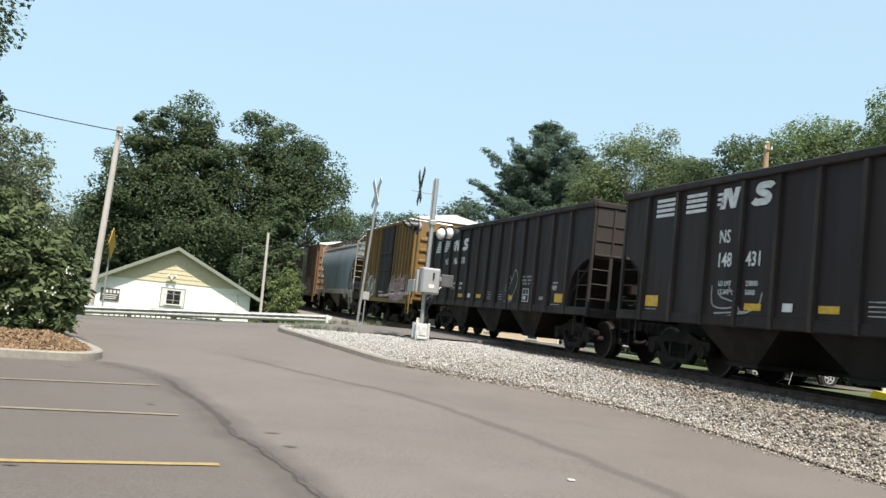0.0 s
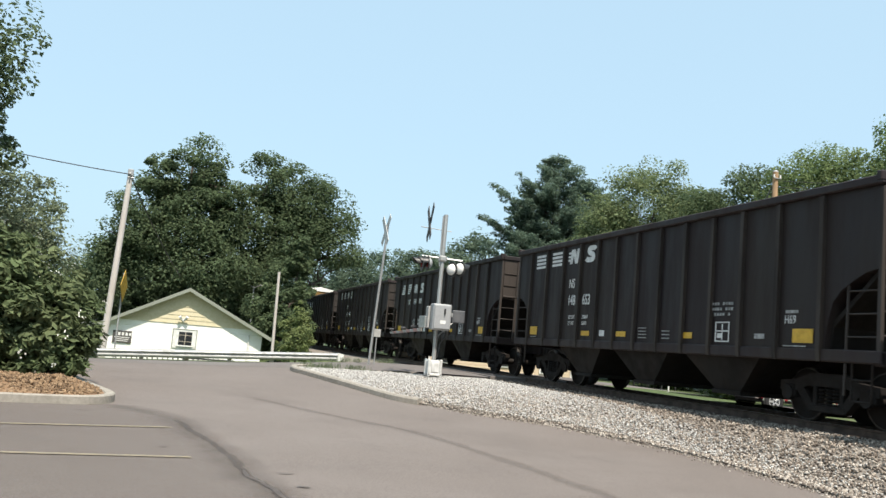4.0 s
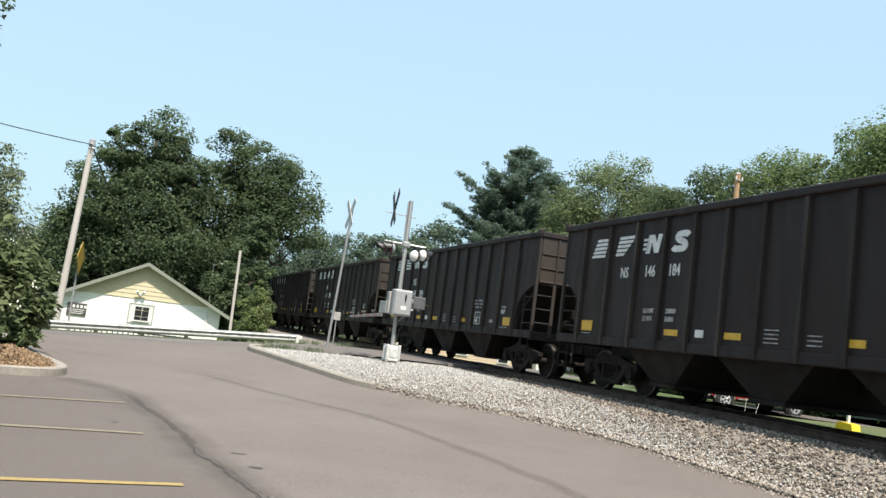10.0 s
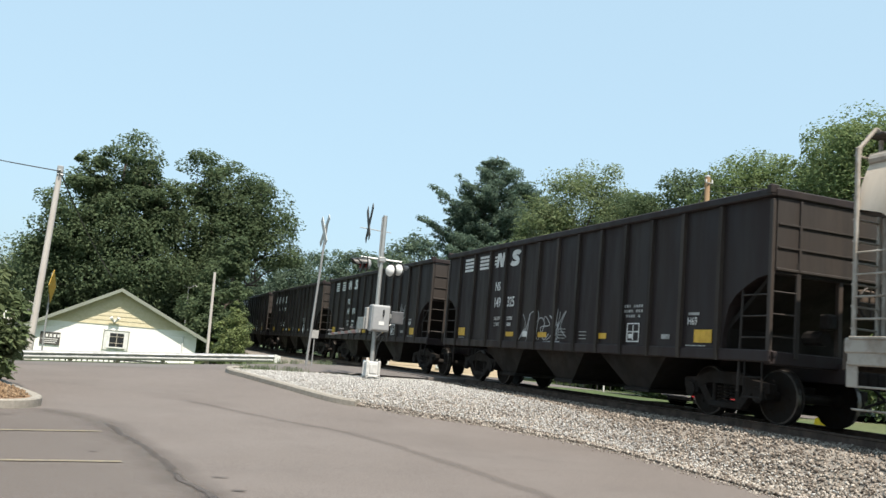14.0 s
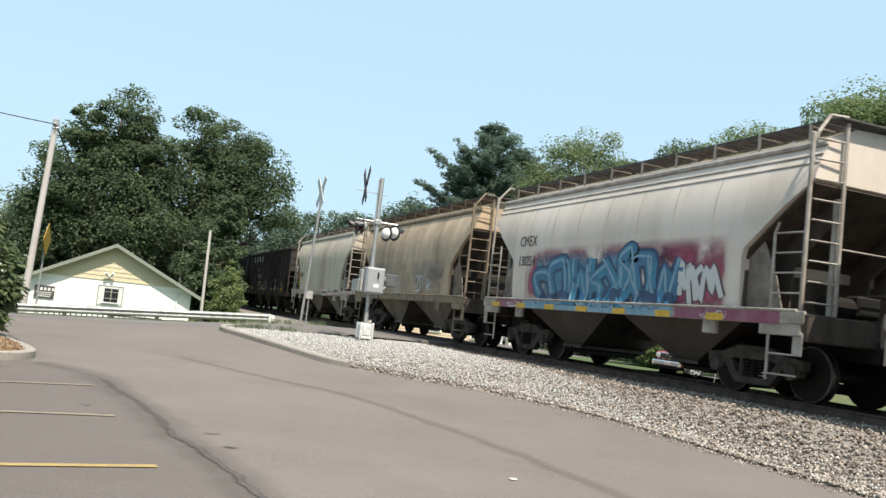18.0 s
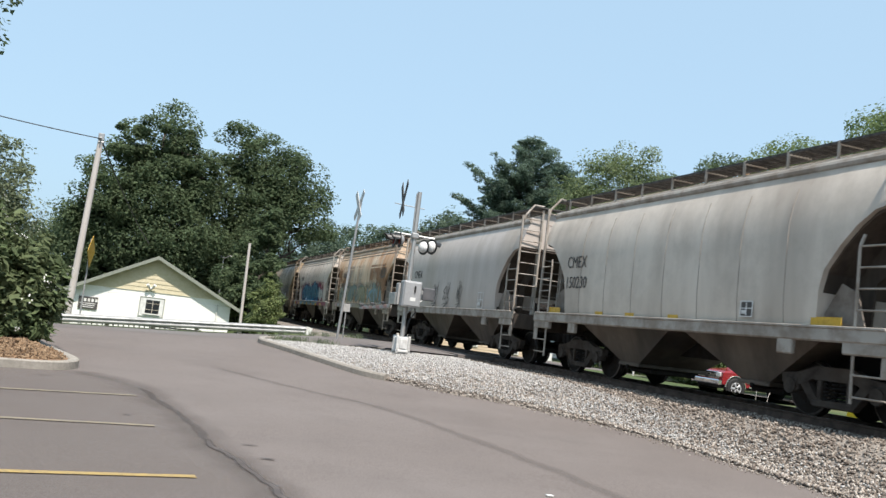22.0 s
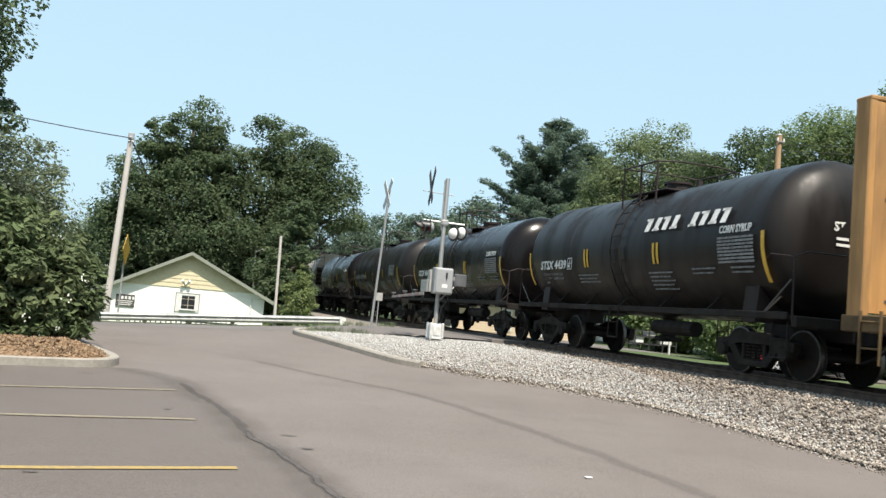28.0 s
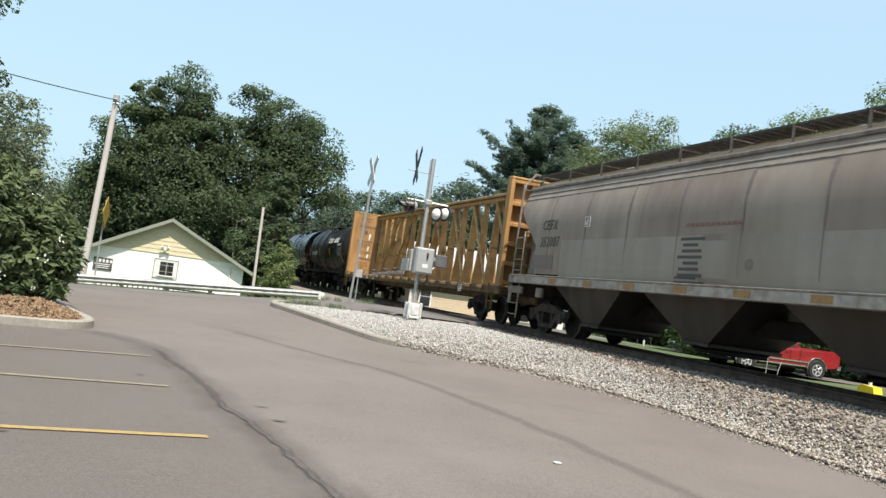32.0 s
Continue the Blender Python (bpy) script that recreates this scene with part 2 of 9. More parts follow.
def leaf_material(name, base, second, trans=0.35):
    """Foliage: colour varied leaf by leaf and clump by clump, with light passing through."""
    mat = material(name, base, rough=0.8, second=second, scale=0.9, amount=0.8, spec=0.12)
    nt = mat.node_tree
    n, l = nt.nodes, nt.links
    bsdf = n["Principled BSDF"]
    old = bsdf.inputs["Base Color"].links[0].from_socket
    geo = n.new("ShaderNodeNewGeometry")
    hsv = n.new("ShaderNodeHueSaturation")
    rng = n.new("ShaderNodeMapRange")
    rng.inputs["To Min"].default_value, rng.inputs["To Max"].default_value = 0.68, 1.32
    l.new(geo.outputs["Random Per Island"], rng.inputs["Value"])
    l.new(rng.outputs["Result"], hsv.inputs["Value"])
    l.new(old, hsv.inputs["Color"])
    l.new(hsv.outputs["Color"], bsdf.inputs["Base Color"])
    tr = n.new("ShaderNodeBsdfTranslucent")
    l.new(hsv.outputs["Color"], tr.inputs["Color"])
    mx = n.new("ShaderNodeMixShader")
    mx.inputs["Fac"].default_value = trans
    l.new(bsdf.outputs[0], mx.inputs[1])
    l.new(tr.outputs[0], mx.inputs[2])
    l.new(mx.outputs[0], n["Material Output"].inputs["Surface"])
    return mat


M_asphalt = material("asphalt", (0.161, 0.136, 0.122), 0.92, second=(0.094, 0.080, 0.072), scale=55, amount=0.75, third=(0.108, 0.091, 0.082), scale3=0.5, amount3=0.6, bump=0.35, bump_scale=120, patch=((0.172, 0.150, 0.138), 0.55, 0.6))
M_asphalt_old = material("old_bay_asphalt", (0.129, 0.110, 0.100), 0.93, second=(0.090, 0.077, 0.070), scale=50, amount=0.65, third=(0.086, 0.074, 0.067), scale3=0.7, amount3=0.6, bump=0.4, bump_scale=110, patch=((0.155, 0.135, 0.122), 0.9, 0.5))
M_road = material("road_asphalt", (0.135, 0.117, 0.108), 0.9, second=(0.098, 0.086, 0.079), scale=50, amount=0.5, third=(0.155, 0.15, 0.142), scale3=0.3, amount3=0.5, bump=0.3, bump_scale=110)
M_crack = material("crack_filler", (0.055, 0.047, 0.044), 0.9, second=(0.10, 0.087, 0.08), scale=6, amount=0.95)
M_seam_faint = material("stained_asphalt", (0.095, 0.081, 0.074), 0.92, second=(0.075, 0.064, 0.059), scale=40, amount=0.6, bump=0.3, bump_scale=120)
M_seam = material("worn_seam", (0.070, 0.060, 0.055), 0.9, second=(0.095, 0.081, 0.074), scale=5, amount=0.8, bump=0.3, bump_scale=120)
M_yellow_line = material("yellow_line_paint", (0.33, 0.23, 0.075), 0.75, second=(0.24, 0.18, 0.09), scale=16, amount=0.8)
M_pale_line = material("faded_line_paint", (0.222, 0.184, 0.122), 0.75, second=(0.165, 0.145, 0.12), scale=12, amount=0.85)
M_concrete = material("concrete", (0.295, 0.27, 0.232), 0.85, second=(0.22, 0.20, 0.172), scale=14, amount=0.7, third=(0.18, 0.165, 0.14), scale3=1.2, amount3=0.5, bump=0.25, bump_scale=60)
M_gravel = material("gravel_bed", (0.26, 0.23, 0.20), 0.95, second=(0.09, 0.077, 0.068), scale=24, amount=0.85, third=(0.28, 0.25, 0.21), scale3=0.6, amount3=0.4, bump=1.0, bump_scale=30)
M_grass = material("grass", (0.070, 0.098, 0.032), 0.9, second=(0.040, 0.066, 0.022), scale=3.0, amount=0.8, third=(0.12, 0.115, 0.052), scale3=0.15, amount3=0.5, bump=0.8, bump_scale=22)
M_mulch = material("mulch", (0.24, 0.150, 0.085), 0.95, second=(0.15, 0.090, 0.050), scale=22, amount=0.8, bump=1.0, bump_scale=45)
M_black = material("black_car_paint", (0.0180, 0.0124, 0.0130), 0.68, second=(0.0255, 0.0183, 0.0175), scale=2.4, amount=0.9, third=(0.030, 0.022, 0.016), scale3=0.7, amount3=0.6, streak=True, random_tint=0.2, bump=0.05, bump_scale=8, spec=0.3)
# dusty ribs coloured lighter than the panels for the light they catch
M_rib = material("lit_dusty_black_rib", (0.040, 0.0315, 0.026), 0.75, second=(0.015, 0.013, 0.012), scale=2.0, amount=0.7, third=(0.045, 0.035, 0.028), scale3=0.7, amount3=0.5, streak=True, random_tint=0.2, spec=0.3)
M_black_end = material("dusty_black_paint", (0.027, 0.0198, 0.0158), 0.75, second=(0.014, 0.0112, 0.0098), scale=1.5, amount=0.8, third=(0.055, 0.036, 0.024), scale3=0.8, amount3=0.5, streak=True)
M_under = material("grimy_steel", (0.0080, 0.0064, 0.0056), 0.85, second=(0.0135, 0.0098, 0.0078), scale=3.5, amount=0.7, third=(0.030, 0.0195, 0.013), scale3=1.2, amount3=0.35, spec=0.3)
# darker copy of the car black: shade under bays and end slopes painted in
M_bay = material("shaded_black_paint", (0.0075, 0.0062, 0.0055), 0.8, second=(0.012, 0.0095, 0.0075), scale=1.8, amount=0.7, third=(0.025, 0.016, 0.010), scale3=0.7, amount3=0.5, spec=0.25)
M_brown_cast = material("brown_dusted_casting", (0.085, 0.06, 0.043), 0.8, second=(0.045, 0.033, 0.025), scale=5, amount=0.7)
M_frame_dusty = material("dusty_cast_steel", (0.050, 0.041, 0.034), 0.85, second=(0.024, 0.019, 0.016), scale=4, amount=0.7, third=(0.075, 0.055, 0.040), scale3=1.5, amount3=0.5, spec=0.3)
M_wheel = material("wheel_steel", (0.010, 0.0077, 0.0063), 0.8, metal=0.1, second=(0.022, 0.0145, 0.010), scale=6, amount=0.7, spec=0.3)
M_tread = material("polished_tread", (0.09, 0.083, 0.077), 0.42, metal=0.9, second=(0.2, 0.185, 0.17), scale=8, amount=0.5)
M_white_paint = material("white_stencil", (0.66, 0.66, 0.64), 0.7, second=(0.45, 0.44, 0.42), scale=7, amount=0.6)
M_panel_white = material("worn_white_stencil", (0.36, 0.36, 0.35), 0.7, second=(0.12, 0.12, 0.115), scale=11, amount=0.8)
M_yellow_mark = material("yellow_reflector", (0.60, 0.36, 0.03), 0.5, second=(0.42, 0.25, 0.03), scale=9, amount=0.6)
M_dark_stencil = material("dark_stencil", (0.05, 0.047, 0.045), 0.7, second=(0.1, 0.09, 0.08), scale=6, amount=0.5)
# ---- ground, lot, road, track ----
RAIL_TOP = 0.75
TRACK_X = 11.35


def sstep(x):
    x = min(1.0, max(0.0, x))
    return x * x * (3 - 2 * x)


def lot_z(x, y):
    """Height of the paved ground: a level lot that climbs to the road at the crossing."""
    road = 0.70 - 0.047 * min(14.0, max(0.0, 7 - x))
    a = min(0.12, max(-0.08, 0.01 * (y - 8)))
    dip = 0.04 * max(0.0, min(y, 33.0) - 27) * min(1.0, max(0.0, (8 - x) / 6))
    return a + sstep((y - 14) / 13) * (road - a) - dip


EDGE = [(-60, 8.3), (9, 8.2), (12.4, 8.33), (13.84, 8.1), (15.5, 7.4), (16.4, 6.35), (17.3, 5.5), (18.4, 4.66), (20.5, 4.0), (23.7, 3.19), (24.5, 3.3), (25.0, 3.9)]


def edge_x(y):
    """Where the asphalt ends and the gravel begins."""
    for (y0, x0), (y1, x1) in zip(EDGE, EDGE[1:]):
        if y <= y1:
            return x0 + (x1 - x0) * (max(y, y0) - y0) / (y1 - y0)
    return EDGE[-1][1]


def gravel_z(x, y):
    e = edge_x(y)
    base = lot_z(e, y) + 0.02
    q = min(1.0, max(0.0, (x - e) / max(0.4, 9.75 - e)))
    w = sstep((y - 12) / 7)
    k = sstep(q) * (1 - w) + q ** 0.6 * w
    return base + (0.585 - base) * k if x < 9.75 else 0.585


def ground_z(x, y):
    """The grass sheet under and round everything."""
    if y > 33:
        z = lot_z(x, 30) - 1.5 * sstep((y - 33.5) / 9) * (1 - sstep((x - 4) / 4))
    else:
        z = lot_z(x, y)
    if x > 13:
        z = 0.45 - 0.15 * sstep((x - 14) / 8)
    z -= 0.10
    if 3 < x < 15:
        z = min(z, 0.3) if y > 33 or x > 8 else z - 0.1
    if x > 60:
        z += 6 * sstep((x - 60) / 60)
    return z


def axis(spans):
    out = []
    for a, b, step in spans:
        n = max(1, round((b - a) / step))
        out += [a + (b - a) * i / n for i in range(n)]
    return out + [spans[-1][1]]


def sheet(xs, ys, zf):
    me = Mesh()
    nx = len(xs)
    v = [(x, y, zf(x, y)) for y in ys for x in xs]
    f = [(j * nx + i, j * nx + i + 1, (j + 1) * nx + i + 1, (j + 1) * nx + i) for j in range(len(ys) - 1) for i in range(nx - 1)]
    return me.add(v, f)


gx = axis([(-1500, -60, 240), (-60, -20, 5), (-20, 40, 1.0), (40, 120, 8), (120, 1500, 230)])
gy = axis([(-800, -60, 185), (-60, -10, 5), (-10, 70, 1.0), (70, 150, 8), (150, 2000, 230)])
solid("ground", sheet(gx, gy, ground_z), M_grass, "mown green grass over gently uneven ground", "ground", kind="structure", smooth=True)

# the parking lot: columns run from the far side to the gravel's edge
me = Mesh()
cols, ys = 46, axis([(-60, 0, 3), (0, 25, 0.5)])
v = []
for y in ys:
    e = edge_x(y)
    for i in range(cols + 1):
        k = i / cols
        x = -45 + (e + 45) * (1 - (1 - k) ** 1.8)
        v.append((x, y, lot_z(x, y)))
me.add(v, [(j * (cols + 1) + i, j * (cols + 1) + i + 1, (j + 1) * (cols + 1) + i + 1, (j + 1) * (cols + 1) + i) for j in range(len(ys) - 1) for i in range(cols)])
solid("parking_lot", me, M_asphalt, "weathered grey asphalt parking lot with dark seams", "parking lot", kind="structure", smooth=True)

solid("road", sheet(axis([(-60, -8, 4), (-8, 9.4, 0.6)]), axis([(25.0, 31.6, 0.6)]), lambda x, y: lot_z(x, y) + 0.004), M_road,
      "grey asphalt road leading up to the rail crossing", "road", kind="structure", smooth=True)
solid("road_beyond", sheet(axis([(13.3, 60, 2)]), axis([(25.0, 31.6, 0.8)]), lambda x, y: 0.70 - 0.5 * sstep((x - 14) / 12)), M_road,
      "grey asphalt road beyond the tracks", "road", kind="structure", smooth=True)
me = Mesh()
me.box(TRACK_X, 28.3, 0.66, 1.26, 6.6, 0.16, 0.01).box(9.98, 28.3, 0.64, 1.2, 6.6, 0.16, 0.01).box(12.72, 28.3, 0.64, 1.2, 6.6, 0.16, 0.01)
solid("crossing_panels", me, M_road, "worn asphalt panels of the level crossing", "level crossing", kind="structure")

# the parking bays, an older and darker pour left of the long seam
BAY_SEAM = [(-0.95, 15.1), (-0.6, 14.7), (-0.38, 14.45), (0.07, 13.6), (0.40, 12.0), (0.65, 10.6), (0.78, 9.5), (0.83, 8.95), (1.0, 8.28), (1.11, 7.7), (1.2, 7.15), (1.29, 6.32), (1.5, 4.5)]


def faded_sheet(name, rows, mat):
    """A sheet on the asphalt from rows of (x, y, how solid it is), laid a little proud of it."""
    n = len(rows[0])
    me = bpy.data.meshes.new(name)
    me.from_pydata([(x, y, lot_z(x, y) + 0.004) for row in rows for x, y, q in row], [],
                   [(k * n + i, k * n + i + 1, (k + 1) * n + i + 1, (k + 1) * n + i) for k in range(len(rows) - 1) for i in range(n - 1)])
    at = me.attributes.new("solid", 'FLOAT', 'POINT')
    at.data.foreach_set("value", [q for row in rows for x, y, q in row])
    me.shade_smooth()
    me.materials.append(mat)
    return me


def faded(mat, density, low=0.36, high=0.6, scale=3.0):
    """Lets a paving material thin out where its sheet does, in patches."""
    n, l = mat.node_tree.nodes, mat.node_tree.links
    at, co, t, r = n.new("ShaderNodeAttribute"), n.new("ShaderNodeTexCoord"), n.new("ShaderNodeTexNoise"), n.new("ShaderNodeMapRange")
    at.attribute_name = "solid"
    t.inputs["Scale"].default_value, t.inputs["Detail"].default_value, t.inputs["Roughness"].default_value = scale, 8, 0.65
    l.new(co.outputs["Object"], t.inputs["Vector"])
    add, sub = n.new("ShaderNodeMath"), n.new("ShaderNodeMath")
    sub.operation = 'SUBTRACT'
    l.new(at.outputs["Fac"], add.inputs[0])
    l.new(t.outputs["Fac"], add.inputs[1])
    l.new(add.outputs[0], sub.inputs[0])
    sub.inputs[1].default_value = 0.5
    r.interpolation_type = 'SMOOTHSTEP'
    r.inputs["From Min"].default_value, r.inputs["From Max"].default_value, r.inputs["To Max"].default_value = low, high, density
    l.new(sub.outputs[0], r.inputs["Value"])
    gate = n.new("ShaderNodeMath")
    gate.operation = 'MULTIPLY'
    edge = n.new("ShaderNodeMapRange")
    edge.inputs["From Max"].default_value = 0.15
    l.new(at.outputs["Fac"], edge.inputs["Value"])
    l.new(r.outputs["Result"], gate.inputs[0])
    l.new(edge.outputs["Result"], gate.inputs[1])
    l.new(gate.outputs[0], n["Principled BSDF"].inputs["Alpha"])
    return mat


faded(M_asphalt_old, 0.22, 0.1, 0.7, 1.6)
rows = []
for p in smooth_path([(-2.4, 15.6, 0)] + [(x, y, 0) for x, y in BAY_SEAM] + [(2.2, 1.0, 0), (3.0, -6.0, 0)], 10)[10:]:
    e = p.x + 0.30
    rows.append([(e + (-14 - e) * q, p.y - 2.6 * q * min(1.0, max(0.0, (p.y - 9) / 6)), min(1.0, q * 15 / 0.7)) for q in (0, 0.02, 0.047, 0.08, 0.16, 0.3, 0.5, 0.75, 1)])
solid("bay_paving", faded_sheet("bay_paving", rows, M_asphalt_old), M_asphalt_old, "older darker asphalt of the parking bays", "asphalt", kind="structure")

# gravel between the lot and the track
me = Mesh()
ys = axis([(-60, 0, 3), (0, 25.0, 0.3)])
cols = 24
v = []
for y in ys:
    e = edge_x(y)
    for i in range(cols + 1):
        x = e + (10.1 - e) * i / cols
        if i == 0:
            x -= 0.12
        v.append((x, y, lot_z(x, y) - 0.03 if i == 0 else gravel_z(x, y) + (0.03 * noise.noise((x * 1.3, y * 1.3, 0)) if i < cols else 0)))
me.add(v, [(j * (cols + 1) + i, j * (cols + 1) + i + 1, (j + 1) * (cols + 1) + i + 1, (j + 1) * (cols + 1) + i) for j in range(len(ys) - 1) for i in range(cols)])
solid("gravel_bank", me, M_gravel, "grey crushed-stone bank beside the railway track", "gravel", kind="structure", smooth=True)
me = Mesh()
prof = [(10.0, 0.55), (10.3, 0.58), (12.4, 0.58), (13.0, 0.52), (14.2, 0.22), (14.4, 0.1), (9.6, 0.1)]
me.rings([[(x, y, z) for x, z in prof] for y in axis([(-400, 25.0, 20)])])
me.rings([[(x, y, z) for x, z in prof] for y in axis([(31.6, 520, 20)])])
prof2 = [(8.2, 0.25), (9.2, 0.52), (10.05, 0.56), (10.05, 0.1), (8.2, 0.1)]
me.rings([[(x, y, z) for x, z in prof2] for y in axis([(31.6, 520, 20)])])
solid("ballast_bed", me, M_gravel, "crushed-stone ballast bed under the rails", "ballast", kind="structure")

# rails
M_rail = material("rail_steel", (0.09, 0.06, 0.045), 0.7, metal=0.3, second=(0.05, 0.035, 0.028), scale=5, amount=0.7)
for s in (-1, 1):
    me = Mesh()
    w = [(-0.075, 0), (0.075, 0), (0.075, 0.02), (0.015, 0.04), (0.012, 0.13), (0.036, 0.14), (0.036, 0.165), (-0.036, 0.165), (-0.036, 0.14), (-0.012, 0.13), (-0.015, 0.04), (-0.075, 0.02)]
    me.rings([[(TRACK_X + s * 0.755 + a, y, 0.585 + b) for a, b in w] for y in (-400, 520)])
    me2 = Mesh().box(TRACK_X + s * 0.755, 60, RAIL_TOP + 0.0005, 0.05, 920, 0.003)
    r = thing("rail", "rusty brown steel rail with a polished running band", "rail", kind="structure")
    part("rail_body", me, M_rail, r)
    part("running_band", me2, M_tread, r, "polished steel band")
M_tie = material("creosoted_wood", (0.07, 0.055, 0.045), 0.9, second=(0.11, 0.09, 0.075), scale=7, amount=0.7, streak=False, random_tint=0.25)
tie = Mesh().box(0, 0, 0, 2.6, 0.23, 0.17, 0.012).made("tie", M_tie)
ties = thing("track_ties", "dark creosoted wooden ties under the rails", "railway ties", kind="structure")
for i in range(150):
    y = -10 + i * 0.54
    if not 25.0 < y < 31.6:
        part("tie", tie, M_tie, ties, at=pose(TRACK_X, y, 0.51, 0, 0, random.uniform(-1, 1)))
# ---- railway cars ----
# Each car is built about its middle at rail height: x across (the near side is -x), y along the track, z up.
def wheelset_mesh():
    me = Mesh()
    prof = [(0.05, -0.70), (0.10, -0.70), (0.42, -0.69), (0.455, -0.685), (0.457, -0.60), (0.488, -0.585), (0.485, -0.565), (0.40, -0.575), (0.16, -0.60), (0.11, -0.55), (0.085, -0.5)]
    for s in (-1, 1):
        me.turned([(r, s * -h if s < 0 else h) for r, h in prof] if s > 0 else [(r, -h) for r, h in prof], 22, axis=0)
    me.tube((-0.95, 0, 0), (0.95, 0, 0), 0.085, 10)
    for s in (-1, 1):
        for k in range(3):
            a = k * 2.094
            me.box(s * 0.703, math.cos(a) * 0.27, math.sin(a) * 0.27, 0.012, 0.05, 0.05, 0.004)
    return me.made("wheelset", M_wheel, True)


def tread_mesh():
    me = Mesh()
    rings = [[(h, math.cos(2 * math.pi * i / 22) * r, math.sin(2 * math.pi * i / 22) * r) for i in range(22)] for r, h in ((0.43, 0.698), (0.4605, 0.692), (0.4605, 0.61), (0.43, 0.60))]
    me.rings(rings, caps=False)
    return me.made("tread", M_tread, True)


def sideframe_mesh(mat=None):
    """Cast side frame: arched top, deep middle with window, pedestal jaws at the ends."""
    me = Mesh()
    top = [(-1.12, 0.66), (-0.72, 0.70), (-0.36, 0.82), (0.36, 0.82), (0.72, 0.70), (1.12, 0.66)]
    low = [(1.12, 0.50), (0.70, 0.50), (0.44, 0.60), (-0.44, 0.60), (-0.70, 0.50), (-1.12, 0.50)]
    me.prism(top + low, -0.08, 0.08, 0)
    me.prism([(-0.72, 0.52), (-0.55, 0.58), (-0.30, 0.28), (-0.42, 0.20)], -0.07, 0.07, 0)
    me.prism([(0.72, 0.52), (0.55, 0.58), (0.30, 0.28), (0.42, 0.20)], -0.07, 0.07, 0)
    me.box(0, 0, 0.235, 0.17, 0.84, 0.12, 0.02)
    for s in (-1, 1):
        me.box(0, s * 0.30, 0.44, 0.13, 0.09, 0.36, 0.015)
        me.box(0, s * 0.89, 0.50, 0.20, 0.30, 0.24, 0.03)
        me.tube((-0.13, s * 0.89, 0.457), (-0.05, s * 0.89, 0.457), 0.13, 12)
    return me.made("side_frame", mat or M_under)


def springs_mesh():
    me = Mesh()
    for y in (-0.16, 0, 0.16):
        for z in (0.31, 0.37, 0.43, 0.49, 0.55):
            me.turned([(0.06, z - 0.018), (0.075, z), (0.06, z + 0.018)], 8, axis=2, at=(0, y, 0))
    return me.made("spring_group", M_under)


WHEEL, TREAD, FRAME_, SPRINGS = wheelset_mesh(), tread_mesh(), sideframe_mesh(), springs_mesh()
BOLSTER = Mesh().box(0, 0, 0.56, 1.9, 0.38, 0.2, 0.03).box(0, 0, 0.70, 0.5, 0.5, 0.16, 0.03).made("bolster", M_under)
FRAME_DUSTY = sideframe_mesh(M_frame_dusty)
AXLES = [[], []]


def truck(car, y, frame_mesh=None):
    t = part("truck", BOLSTER, M_under, car, at=Matrix.Translation((0, y, 0)))
    for s in (-1, 1):
        part("side_frame", frame_mesh or FRAME_, M_under, t, at=Matrix.Translation((s * 1.0, 0, 0)) @ (Matrix.Rotation(math.pi, 4, 'Z') if s > 0 else Matrix.Identity(4)))
        part("spring_group", SPRINGS, M_under, t, at=Matrix.Translation((s * 1.0, 0, 0)))
    for k, s in enumerate((-1, 1)):
        w = part("wheelset", WHEEL, M_wheel, t, at=Matrix.Translation((0, s * 0.89, 0.457)))
        for q in (0, 1):
            part("tread", TREAD, M_tread, t, "polished wheel tread", at=Matrix.Translation((0, s * 0.89, 0.457)) @ Matrix.Rotation(math.pi * q, 4, 'Z'))
        AXLES[k].append(w)
    return t


COUPLER = Mesh().box(0, -0.35, 0.84, 0.16, 0.9, 0.18, 0.02).box(0, -0.86, 0.84, 0.30, 0.26, 0.30, 0.05).box(0.13, -1.02, 0.84, 0.1, 0.2, 0.28, 0.03)
COUPLER.path([(0.25, -0.2, 0.8), (0.3, -0.5, 0.55), (0.2, -0.95, 0.42)], 0.025, 6)
COUPLER = COUPLER.made("coupler", M_under)


def couplers(car, half):
    for s in (-1, 1):
        part("coupler", COUPLER, M_under, car, at=Matrix.Translation((0, -s * half, 0)) @ (Matrix.Rotation(math.pi, 4, 'Z') if s < 0 else Matrix.Identity(4)))


def ladder(name, car, mat, p, height, width=0.42, rungs=7, along=1, r=0.018, label=""):
    """A ladder of two rails and round rungs that stands at p; along=1: its rungs run along the car, 0: across it."""
    me = Mesh()
    d = Vector((0, width / 2, 0)) if along else Vector((width / 2, 0, 0))
    for s in (-1, 1):
        me.tube(d * s, d * s + Vector((0, 0, height)), r * 1.5, 6)
    for i in range(rungs):
        z = height * (i + 0.6) / rungs
        me.tube(-d + Vector((0, 0, z)), d + Vector((0, 0, z)), r, 6)
    return part(name, me, mat, car, label, at=Matrix.Translation(p))


def brake_gear(car, y, mat=None):
    """Reservoir, valve and rods hung under the frame, and the brake wheel at the car's rear end."""
    me = Mesh()
    me.tube((-0.5, y + 0.2, 0.72), (-0.5, y + 1.3, 0.72), 0.19, 12)
    me.tube((0.4, y, 0.75), (0.4, y + 0.6, 0.75), 0.14, 10)
    me.tube((-0.1, y - 2.0, 0.68), (-0.1, y + 2.0, 0.70), 0.025, 6)
    return part("brake_gear", me, M_under, car)


